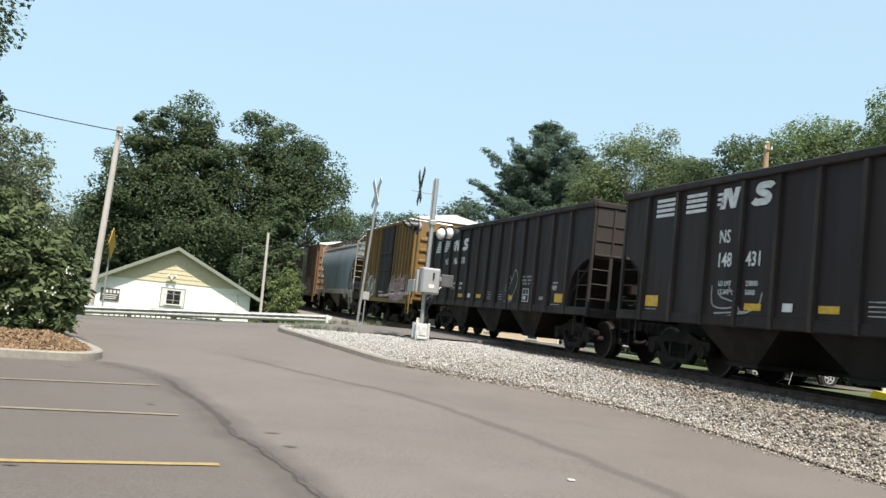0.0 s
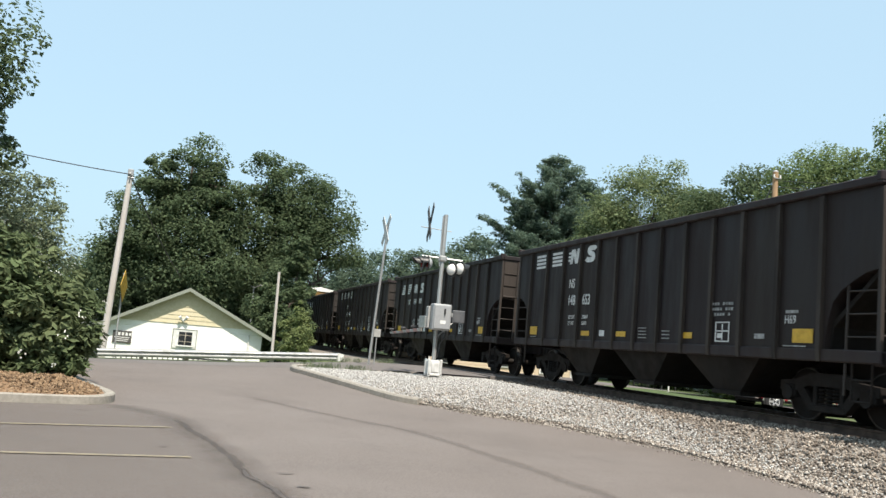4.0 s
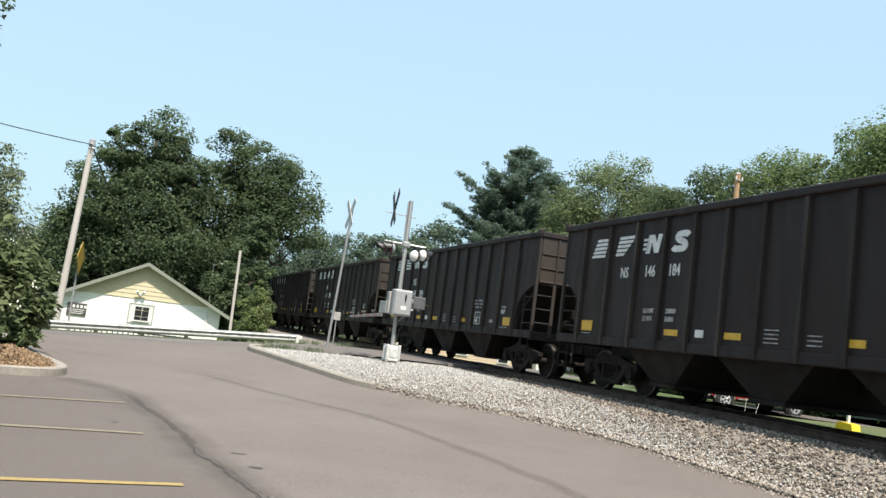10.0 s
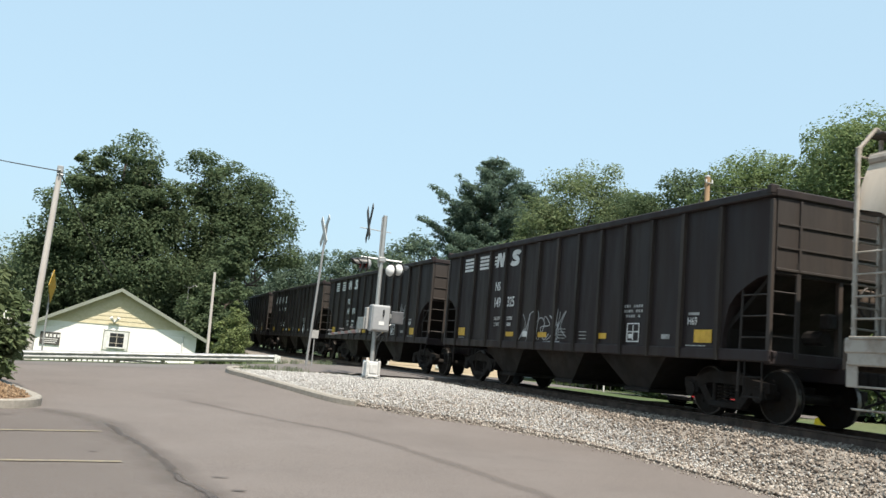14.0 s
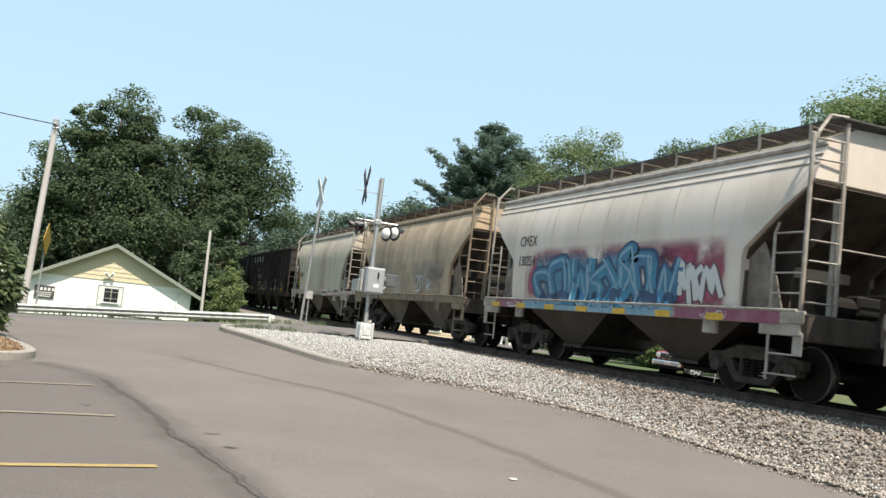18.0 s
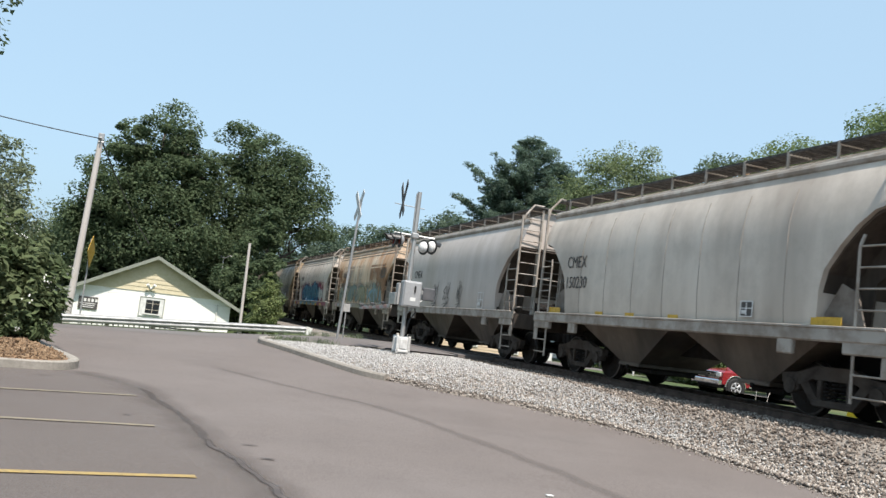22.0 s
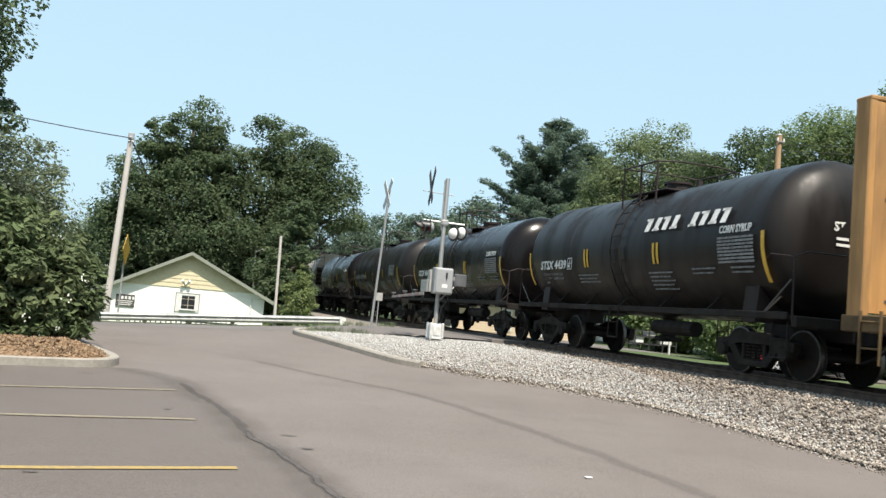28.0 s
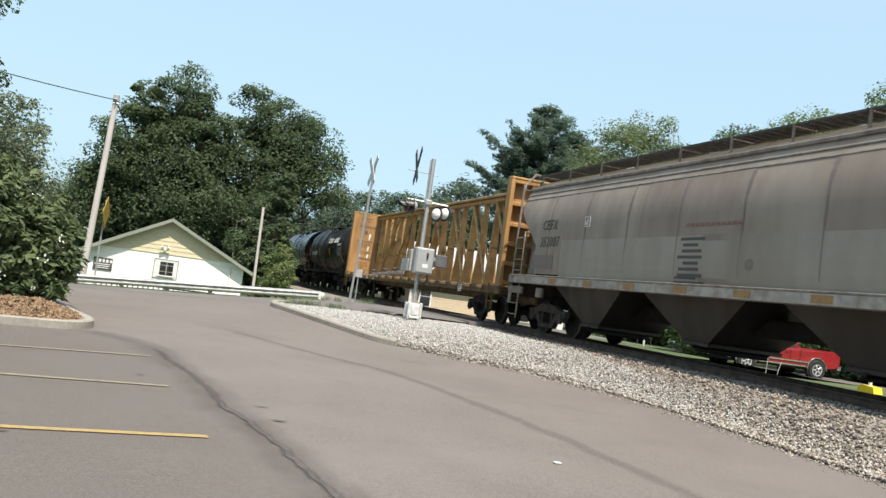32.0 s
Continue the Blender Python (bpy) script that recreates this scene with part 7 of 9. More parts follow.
for k, (x, y, h, r) in enumerate(((25.5, 96, 12.6, 4.4), (22, 112, 12.4, 4.6), (21.0, 130, 13.5, 5.0), (31, 92, 14.6, 4.8), (28, 120, 15.0, 5.2), (25.5, 84, 11.0, 3.8), (38, 84, 13, 5), (19.5, 150, 13, 5.5))):
    broadleaf("distant green leafy tree along the railway", x, y, 0.2, h, [(0, 0, h * 0.72, r * 0.8, h * 0.27), (r * 0.7, 0, h * 0.5, r * 0.8, h * 0.3), (-1.0, 0, h * 0.35, r * 0.8, h * 0.3)], M_leaf_far, 40 + k, 0.3, 0.25, 0.36, 170, 34, clear_of_train, group="distant trees")
for k, (x, y, h, r) in enumerate(((27, 44, 4.0, 2.4), (26.5, 36, 3.2, 2.0), (30, 40, 5.0, 3.0), (28, 30, 4.2, 2.6), (31, 26, 5.0, 3.0), (33, 19, 6, 3.4))):
    broadleaf("green undergrowth at the edge of the wood", x, y, 0.1, h, [(0, 0, h * 0.5, r, h * 0.46), (r * 0.6, 1.0, h * 0.45, r * 0.8, h * 0.4)], M_leaf_mid, 60 + k, 0.12, 0.2, 0.2, 110, 46, group="undergrowth")

# left of the lot: a pale tree behind the shrub and an overhanging branch of a taller one
broadleaf("wispy pale green tree behind the shrub", -5.0, 25, 0.1, 5.4, [(0.4, 0, 4.0, 1.5, 1.3), (-1.2, 0, 3.6, 1.8, 1.6), (0.2, 0, 2.4, 1.9, 1.6)], M_leaf_wisp, 71, 0.14, 0.3, 0.10, 210, 70)
broadleaf("tall green tree with branches over the lot", -8.2, 21, 0.0, 11, [(3.0, 0, 7.4, 1.0, 1.4), (3.5, 0.3, 5.6, 0.75, 0.9), (0, 0, 8.6, 2.6, 2.6), (-2, 0, 7.0, 2.6, 2.4)], M_leaf_dark, 73, 0.28, 0.42, 0.12, 260, 90, clump=2.4)
broadleaf("young green tree beside the railway", 5.35, 40.5, -0.4, 4.0, [(0, 0, 1.8, 0.75, 1.2), (0.15, 0, 3.0, 0.35, 0.9), (-0.5, 0.3, 1.2, 0.55, 0.8), (0.5, 0.2, 1.5, 0.5, 0.7)], M_leaf_fresh, 75, 0.06, 0.2, 0.11, 75, 34)


def flowering_shrub(label, x, y, z, lobes, seed):
    rng = np.random.default_rng(seed)
    t = thing("shrub", label, "shrub", pose(x, y, z))
    me, tips = Mesh(), []
    for k in range(9):
        d = Vector((rng.normal() * 0.3 - 0.3, rng.normal() * 0.3, 1)).normalized()
        limbs(me, rng, Vector((rng.normal() * 0.25 - 0.3, rng.normal() * 0.25, -0.05)), d, 0.75, 0.035, 2, tips)
    part("stems", me, M_bark, t)
    cl = []
    for lx, ly, lz, r, h in lobes:
        n = int(95 * r * r)
        v = rng.normal(size=(n, 3))
        v /= np.linalg.norm(v, axis=1)[:, None]
        rr = rng.uniform(0.45, 1.0, n) ** 0.45 * (1 + 0.12 * np.sin(v[:, 0] * 7) + 0.1 * np.sin(v[:, 2] * 9 + v[:, 1] * 6))
        cl.append(np.stack([lx + v[:, 0] * r * rr, ly + v[:, 1] * r * rr, lz + v[:, 2] * h * rr, rng.uniform(0.14, 0.26, n)], 1))
    cl = np.concatenate(cl)
    cl = cl[cl[:, 2] > 0.12]
    crown_part("leaves", leaf_cloud(rng, cl, 52, 0.19, 0.8, 0.10, 0.20), M_leaf_bush, t)
    pick = cl[rng.choice(len(cl), 170)]
    fl = Mesh()
    for p in pick:
        d = Vector((p[0] - lobes[0][0], p[1] - lobes[0][1], p[2] - 0.9)).normalized()
        c = Vector(p[:3]) + d * 0.30
        for j in range(5):
            q = c + Vector(rng.normal(size=3) * 0.045)
            fl.tube(q, q + d * 0.012, 0.012, 5, 0.019)
    part("blossoms", fl, M_blossom, t, "small white blossoms")
    return t


M_blossom = material("white_petals", (0.72, 0.72, 0.66), 0.6, second=(0.6, 0.6, 0.5), scale=20, amount=0.4)
flowering_shrub("dense dark green shrub with small white blossoms on a mulch bed", -3.05, 17.7, 0.12, [(0, 0, 1.25, 1.5, 1.25), (-0.5, 0.2, 2.05, 1.1, 0.85), (-1.7, 0.1, 1.6, 1.5, 1.5), (0.75, -0.1, 1.15, 0.9, 0.95), (0.75, -0.4, 0.62, 0.7, 0.55), (-0.4, -0.6, 0.7, 1.0, 0.6), (-3.2, 0, 1.7, 1.5, 1.6)], 81)
# ---- kerbs, lines, mulch ----
def along(pts, prof, cap=True):
    """Sweeps a profile of (across, up) along a path on the ground."""
    rings = []
    for i, p in enumerate(pts):
        a, b = pts[max(0, i - 1)], pts[min(len(pts) - 1, i + 1)]
        d = Vector((b[0] - a[0], b[1] - a[1], 0)).normalized()
        nrm = Vector((-d.y, d.x, 0))
        rings.append([(p[0] + nrm.x * u, p[1] + nrm.y * u, p[2] + w) for u, w in prof])
    return Mesh().rings(rings, caps=cap)


KERB = [(-0.09, -0.25), (-0.09, 0.10), (-0.06, 0.135), (0.07, 0.14), (0.09, 0.12), (0.09, -0.25)]
pts = smooth_path([(x, y, lot_z(x, y)) for x, y in ((5.1, 17.75), (4.66, 18.4), (4.0, 20.5), (3.45, 22.6), (3.2, 23.7), (3.28, 24.5), (3.75, 24.95))])
solid("kerb", along(pts, [(-u, w) for u, w in KERB]), M_concrete, "worn pale concrete kerb round the gravel", "kerb", kind="structure")
front = [(-9.5, 12.3), (-6.0, 13.4), (-2.8, 14.40), (-1.85, 14.64), (-1.25, 14.85), (-0.99, 15.25), (-1.02, 15.8), (-1.4, 16.9), (-2.25, 19.4), (-3.4, 22.4), (-6, 27)]
pts = smooth_path([(x, y, lot_z(x, y)) for x, y in front])
solid("kerb", along(pts, [(-u, w) for u, w in KERB]), M_concrete, "pale concrete kerb round the planted island", "kerb", kind="structure")
me = Mesh()
ring = [(p.x + (-0.05 if p.y < 15.3 else -0.09), p.y + 0.06, p.z + 0.12) for p in pts]
far = [(-14.0, 12.0 + 15 * i / (len(ring) - 1), 0.25) for i in range(len(ring))]
rows = []
for k in range(9):
    t = k / 8
    rows.append([(a[0] + (b[0] - a[0]) * t, a[1] + (b[1] - a[1]) * t, a[2] + (b[2] - a[2]) * t + 0.16 * math.sin(min(1, t * 5) * 1.57) + 0.03 * noise.noise((a[0] * 2 + t * 30, a[1] * 2, 0)) * (k > 0)) for a, b in zip(ring, far)])
me.rings(rows, closed=False, caps=False)
solid("mulch_bed", me, M_mulch, "brown bark mulch on the planted island", "mulch", kind="structure", smooth=True)


def chips(name, n, place, size, mats, label, cat, seed, flat=0.5, kind="stuff"):
    """Many loose small stones or chips as one mesh."""
    rng = np.random.default_rng(seed)
    P = np.array([place(rng) for _ in range(n)])
    base = np.array([(1, 0, 0), (-1, 0, 0), (0, 1, 0), (0, -1, 0), (0, 0, 1), (0, 0, -1)], float)
    tri = np.array([(0, 2, 4), (2, 1, 4), (1, 3, 4), (3, 0, 4), (2, 0, 5), (1, 2, 5), (3, 1, 5), (0, 3, 5)])
    V = base[None] * rng.uniform(0.55, 1.25, (n, 6, 1)) + rng.normal(size=(n, 6, 3)) * 0.22
    V *= (rng.uniform(0.55, 1.35, n) * size / 2)[:, None, None]
    V[:, :, 2] *= flat
    q = rng.normal(size=(n, 4))
    q /= np.linalg.norm(q, axis=1)[:, None]
    w, x, y, z = q.T
    R = np.stack([np.stack([1 - 2 * (y * y + z * z), 2 * (x * y - z * w), 2 * (x * z + y * w)], 1), np.stack([2 * (x * y + z * w), 1 - 2 * (x * x + z * z), 2 * (y * z - x * w)], 1), np.stack([2 * (x * z - y * w), 2 * (y * z + x * w), 1 - 2 * (x * x + y * y)], 1)], 1)
    V = np.einsum('nij,nkj->nki', R, V) + P[:, None, :]
    me = bpy.data.meshes.new(name)
    F = (tri[None] + (np.arange(n) * 6)[:, None, None]).reshape(-1)
    me.vertices.add(n * 6)
    me.vertices.foreach_set("co", V.astype(np.float32).ravel())
    me.loops.add(len(F))
    me.loops.foreach_set("vertex_index", F.astype(np.int32))
    me.polygons.add(len(F) // 3)
    me.polygons.foreach_set("loop_start", np.arange(0, len(F), 3, dtype=np.int32))
    me.update(calc_edges=True)
    me.materials.append(mats)
    return solid(name, me, mats, label, cat, kind=kind)


def island_material(name, a, b, c, rough=0.9):
    """Loose pieces, each with a tone of its own."""
    mat = bpy.data.materials.new(name)
    mat.use_nodes = True
    n, l = mat.node_tree.nodes, mat.node_tree.links
    geo, ramp = n.new("ShaderNodeNewGeometry"), n.new("ShaderNodeValToRGB")
    e = ramp.color_ramp.elements
    e[0].position, e[0].color = 0.0, (*a, 1)
    e[1].position, e[1].color = 1.0, (*c, 1)
    m = e.new(0.5)
    m.color = (*b, 1)
    l.new(geo.outputs["Random Per Island"], ramp.inputs["Fac"])
    tex, mix = n.new("ShaderNodeTexNoise"), n.new("ShaderNodeMix")
    mix.data_type = 'RGBA'
    mix.blend_type = 'MULTIPLY'
    tex.inputs["Scale"].default_value = 60
    mix.inputs["Factor"].default_value = 0.5
    l.new(ramp.outputs["Color"], mix.inputs["A"])
    l.new(tex.outputs["Fac"], mix.inputs["B"])
    l.new(mix.outputs["Result"], n["Principled BSDF"].inputs["Base Color"])
    n["Principled BSDF"].inputs["Roughness"].default_value = rough
    return mat


M_stones = island_material("ballast_stones", (0.13, 0.104, 0.088), (0.35, 0.302, 0.255), (0.63, 0.575, 0.51))
M_stones_brown = island_material("brown_ballast", (0.095, 0.075, 0.061), (0.28, 0.232, 0.19), (0.52, 0.457, 0.39))
M_stones_pale = island_material("pale_gravel_stones", (0.36, 0.35, 0.335), (0.52, 0.51, 0.49), (0.70, 0.69, 0.665))
M_chips = island_material("bark_chips", (0.12, 0.074, 0.042), (0.255, 0.16, 0.088), (0.36, 0.25, 0.15))


def on_ballast(rng):
    y = rng.uniform(4.5, 20) if rng.random() < 0.9 else rng.uniform(20, 25)
    e = edge_x(y)
    x = e - 0.05 + (10.45 - e) * rng.random()
    return x, y, gravel_z(min(x, 9.75), y) + 0.015 + rng.uniform(-0.012, 0.02)


def on_pale(rng):
    y = max(6.5, 24.6 - 5.6 * abs(rng.normal()))
    e = edge_x(y)
    x = e + 0.1 + (9.0 - e) * rng.random() ** 1.25
    return x, y, gravel_z(x, y) + 0.045 + rng.uniform(-0.01, 0.012)


def on_shoulder(rng):
    while True:
        x, y, z = on_ballast(rng)
        if x < 8.55 + 0.35 * rng.normal():
            return x, y, z


def by_the_ties(rng):
    while True:
        x, y, z = on_ballast(rng)
        if x > 8.55 + 0.35 * rng.normal():
            return x, y, z


chips("ballast_stones", 23000, on_shoulder, 0.050, M_stones, "grey and tan crushed ballast stones", "gravel", 90, 0.85)
chips("brown_ballast_stones", 13000, by_the_ties, 0.052, M_stones_brown, "rust-browned ballast stones beside the ties", "gravel", 94, 0.85)
chips("pale_gravel", 22000, on_pale, 0.037, M_stones_pale, "pale grey fine gravel by the crossing", "gravel", 91, 0.8)


def stray(rng):
    y = rng.uniform(5, 17)
    x = edge_x(y) + 0.08 - abs(rng.normal()) * 0.17
    return x, y, lot_z(x, y) + 0.008


chips("stray_gravel", 2600, stray, 0.030, M_stones, "stray stones on the asphalt edge", "gravel", 92, 0.8)


def mulch_at(rng):
    t = rng.random()
    k = rng.uniform(0, 6.6)
    i = int(k)
    a, b = front[i], front[i + 1]
    x, y = a[0] + (b[0] - a[0]) * (k - i), a[1] + (b[1] - a[1]) * (k - i)
    d = rng.random() * 3.0
    x2, y2 = x - d * 0.55 - 0.12, y + d * 0.55 + 0.1
    return x2, y2, lot_z(x, y) + 0.13 + 0.16 * min(1, d / 1.4) + rng.uniform(-0.01, 0.02)


chips("bark_chips", 5200, mulch_at, 0.07, M_chips, "loose brown bark chips", "mulch", 93, 0.35)


def lot_strip(name, pts, width, mat, label, cat, lift=0.004, wobble=0.0, seed=0, steps=10):
    me = Mesh()
    pts = smooth_path([(x, y, 0) for x, y in pts], steps)
    L, R = [], []
    for i, p in enumerate(pts):
        a, b = pts[max(0, i - 1)], pts[min(len(pts) - 1, i + 1)]
        d = (b - a).normalized()
        w = width * (1 + wobble * (1.3 * noise.noise((p.x * 1.7, p.y * 1.7, seed)) + 0.7 * noise.noise((p.x * 6, p.y * 6, seed + 7)))) / 2
        o = wobble * width * (0.8 * noise.noise((p.x * 1.2, p.y * 1.2, seed + 3)) + 0.5 * noise.noise((p.x * 5, p.y * 5, seed + 9)))
        for s, out in ((-1, L), (1, R)):
            x, y = p.x - d.y * (s * w + o), p.y + d.x * (s * w + o)
            out.append((x, y, lot_z(x, y) + 0.005 + lift))
    me.rings([L, R], closed=False, caps=False)
    return solid(name, me, mat, label, cat, kind="structure")


for (x, y), mat, lab in (((0.08, 12.41), M_pale_line, "faded pale parking bay line"), ((0.3, 9.89), M_pale_line, "faded yellowish parking bay line"), ((0.6, 7.38), M_yellow_line, "worn yellow parking bay line")):
    k = {12.41: 0.235, 9.89: 0.110, 7.38: 0.124}[y]
    lot_strip("bay_line", [(x, y), (x - 2.2, y - 2.2 * k), (x - 5.2, y - 5.2 * k)], 0.10, mat, lab, "road marking", 0.005, 0.12, int(y * 10))
def stain(name, line, width, mat, label, cat, wander=0.0, seed=0, steps=12, lift=0.0):
    """A stain along a line, solid in its middle and thinning out to its sides and ends."""
    pts = smooth_path([(x, y, 0) for x, y in line], steps)
    rows, gone = [], 0.0
    total = sum((b - a).length for a, b in zip(pts, pts[1:]))
    for i, p in enumerate(pts):
        d = (pts[min(len(pts) - 1, i + 1)] - pts[max(0, i - 1)]).normalized()
        if i:
            gone += (p - pts[i - 1]).length
        o = wander * (noise.noise((p.x * 1.1, p.y * 1.1, seed)) + 0.7 * noise.noise((p.x * 4, p.y * 4, seed + 3)))
        w = width / 2 * (1 + 0.4 * noise.noise((p.x * 1.5, p.y * 1.5, seed + 7)))
        end = min(1.0, min(gone, total - gone) / min(0.5, total / 3))
        rows.append([(p.x - d.y * (o + w * u), p.y + d.x * (o + w * u), end * q) for u, q in ((-1, 0), (-0.6, 0.45), (-0.25, 0.9), (0, 1), (0.25, 0.9), (0.6, 0.45), (1, 0))])
    ob = solid(name, faded_sheet(name, rows, mat), mat, label, cat, kind="structure")
    ob.location.z = 0.002 + lift
    return ob


M_seam_wide = faded(M_seam_faint, 0.21, 0.15, 1.0, 2.2)
M_seam_dark = faded(M_seam, 0.55, 0.3, 0.95, 5.0)
M_crack_dark = faded(M_crack, 0.95, 0.35, 0.62, 7.0)
SECOND_SEAM = [(1.4, 17.5), (1.9, 16.75), (2.45, 15.8), (3.05, 14.88), (3.56, 14.08), (3.89, 13.3), (4.14, 12.2), (4.29, 11.2), (4.45, 10.4), (4.62, 8.6), (4.75, 6.5), (4.9, 4.5)]
stain("asphalt_seam", BAY_SEAM, 0.85, M_seam_wide, "faint dark stain along a seam in the asphalt", "asphalt seam", 0.05, 3)
stain("asphalt_seam", BAY_SEAM[3:], 0.19, M_seam_dark, "dark worn seam in the asphalt", "asphalt seam", 0.05, 3, lift=0.002)
stain("asphalt_seam", SECOND_SEAM, 0.42, M_seam_wide, "faint dark stain along a seam in the asphalt", "asphalt seam", 0.05, 4)
stain("asphalt_crack", BAY_SEAM[6:], 0.085, M_crack_dark, "open crack in the asphalt", "crack", 0.05, 3, 24, 0.004)
for x, y, w in ((1.23, 9.08, 0.26), (1.32, 8.36, 0.22), (-0.01, 10.57, 0.14), (-1.24, 13.9, 0.28), (-0.93, 7.04, 0.16), (1.0, 8.05, 0.2)):
    stain("oil_stain", [(x - w / 2, y + 0.01), (x, y), (x + w / 2, y - 0.02)], 0.07, M_crack_dark, "dark stain on the asphalt", "stain", 0.0, 5, 4, 0.006)
solid("litter", Mesh().box(3.86, 7.39, lot_z(3.86, 7.39) + 0.012, 0.07, 0.05, 0.012, 0.003), M_white_paint, "small white scrap of litter on the asphalt", "litter")

def weeds(rng):
    """Blades of grass in tufts along the kerb's far end and the road's edge."""
    quads = []
    for k in range(70):
        u = rng.random()
        if k % 3:
            x, y = 3.6 + 2.0 * u * u, 24.85 + 0.22 * rng.normal()
        else:
            x, y = 5.0 + 3.0 * u, 32.2 + 0.4 * rng.normal()
        z = (lot_z(x, y) if y > 25 else max(lot_z(x, y), gravel_z(x, y))) - 0.01
        for b in range(22):
            a, lean, h = rng.uniform(0, 6.28), rng.uniform(0.02, 0.12), rng.uniform(0.06, 0.20)
            px, py = x + 0.09 * rng.normal(), y + 0.09 * rng.normal()
            ca, sa = math.cos(a), math.sin(a)
            quads += [(px - sa * 0.006, py + ca * 0.006, z), (px + sa * 0.006, py - ca * 0.006, z), (px + ca * lean + sa * 0.003, py + sa * lean - ca * 0.003, z + h), (px + ca * lean - sa * 0.003, py + sa * lean + ca * 0.003, z + h)]
    return np.array(quads)


wd = thing("weeds", "dry green weeds along the kerb and road edge", "weeds", kind="stuff")
crown_part("blades", weeds(np.random.default_rng(95)), M_leaf_wisp, wd)

# ---- guard rail ----
M_galv = material("galvanised_steel", (0.33, 0.335, 0.335), 0.55, metal=0.4, second=(0.25, 0.255, 0.255), scale=4, amount=0.6, third=(0.33, 0.31, 0.28), scale3=1.2, amount3=0.3)
M_wood_grey = material("weathered_wood", (0.42, 0.37, 0.31), 0.9, second=(0.30, 0.26, 0.21), scale=5, amount=0.8, third=(0.22, 0.19, 0.16), scale3=1.5, amount3=0.4, streak=True, bump=0.4, bump_scale=20)
gr = thing("guard_rail", "galvanised steel guard rail along the road edge", "guard rail")
a, b = Vector((-3.4, 33.6, 0.02)), Vector((6.15, 33.6, 0.58))
prof = [(0.0, 0.0), (-0.05, 0.03), (-0.07, 0.08), (-0.02, 0.12), (0.0, 0.15), (-0.02, 0.18), (-0.07, 0.22), (-0.05, 0.27), (0.0, 0.30), (0.012, 0.30), (-0.01, 0.25), (-0.03, 0.2), (0.012, 0.15), (-0.03, 0.1), (-0.01, 0.05), (0.012, 0.0)]
me = Mesh().rings([[(p.x, p.y + u, p.z + w) for u, w in prof] for p in (a + (b - a) * k / 6 for k in range(7))])
part("beam", me, M_galv, gr)
part("end_shoe", Mesh().prism([(6.12, 0.56), (6.36, 0.58), (6.36, 0.84), (6.12, 0.90)], 33.50, 33.58, 1), M_white_paint, gr, "white end shoe")
for k in range(6):
    p = a + (b - a) * (k + 0.4) / 6
    part("post", Mesh().box(p.x, p.y + 0.14, p.z - 0.25, 0.15, 0.18, 1.0, 0.01), M_wood_grey, gr)
M_dark_iron = material("dark_painted_iron", (0.03, 0.03, 0.032), 0.5, second=(0.05, 0.05, 0.05), scale=6, amount=0.5)

# ---- white house ----
M_white_wall = material("white_painted_wall", (0.80, 0.79, 0.75), 0.8, second=(0.74, 0.73, 0.68), scale=5, amount=0.5, third=(0.70, 0.69, 0.63), scale3=0.5, amount3=0.3, bump=0.08, bump_scale=25)
M_cream = material("cream_clapboard", (0.54, 0.48, 0.335), 0.75, second=(0.47, 0.42, 0.27), scale=6, amount=0.6)
M_roof_grey = material("grey_shingles", (0.20, 0.20, 0.195), 0.9, second=(0.13, 0.13, 0.13), scale=14, amount=0.7, bump=0.4, bump_scale=30)
M_trim_grey = material("grey_green_fascia", (0.22, 0.235, 0.195), 0.7, second=(0.18, 0.19, 0.16), scale=5, amount=0.5)
M_glass_dark = material("dark_window_glass", (0.02, 0.022, 0.025), 0.08, second=(0.03, 0.03, 0.03), scale=2, amount=0.4, spec=0.6)
HX, HY = 0.41, 50.0
hs = thing("house", "low white house with cream clapboard gable and grey roof", "house")
base, eave, apex, hw = -1.6, 1.22, 3.38, 4.25
part("wall", Mesh().box(HX, HY + 6, (base + eave) / 2, 2 * hw, 12, eave - base, 0.02), M_white_wall, hs, "white painted walls")
slope = (apex - eave) / hw
gb = Mesh().prism([(HX - hw, eave + 0.004), (HX + hw, eave + 0.004), (HX, apex)], HY + 0.004, HY + 11.98, 1)
part("gable", gb, M_white_wall, hs, "white painted gable foot")
zz = eave + 0.30
while zz < apex - 0.15:
    w = (apex - zz - 0.02) / slope
    part("clapboard", Mesh().prism([(HY + 0.02, zz), (HY - 0.035, zz), (HY - 0.012, zz + 0.24), (HY + 0.02, zz + 0.24)], HX - w + 0.05, HX + w - 0.05, 0), M_cream, hs)
    zz += 0.24
for s in (-1, 1):
    over = 0.52
    rf = Mesh()
    p = [(HX + s * (hw + over), eave - slope * over), (HX, apex), (HX, apex + 0.16), (HX + s * (hw + over), eave - slope * over + 0.16)]
    rf.prism(p, HY - 0.46, HY + 12.6, 1)
    part("roof", rf, M_roof_grey, hs, "grey shingle roof")
    fa = Mesh().prism([(HX + s * (hw + over), eave - slope * over - 0.03), (HX, apex - 0.03), (HX, apex + 0.17), (HX + s * (hw + over), eave - slope * over + 0.17)], HY - 0.50, HY - 0.46, 1)
    part("fascia", fa, M_trim_grey, hs, "grey-green fascia board")
    part("gutter", Mesh().box(HX + s * (hw + over), HY + 6, eave - slope * over + 0.08, 0.08, 13.2, 0.14, 0.02), M_trim_grey, hs)
win = part("window", Mesh().box(HX, HY - 0.02, 0.70, 1.30, 0.06, 1.06, 0.01), M_white_paint, hs, "white framed window")
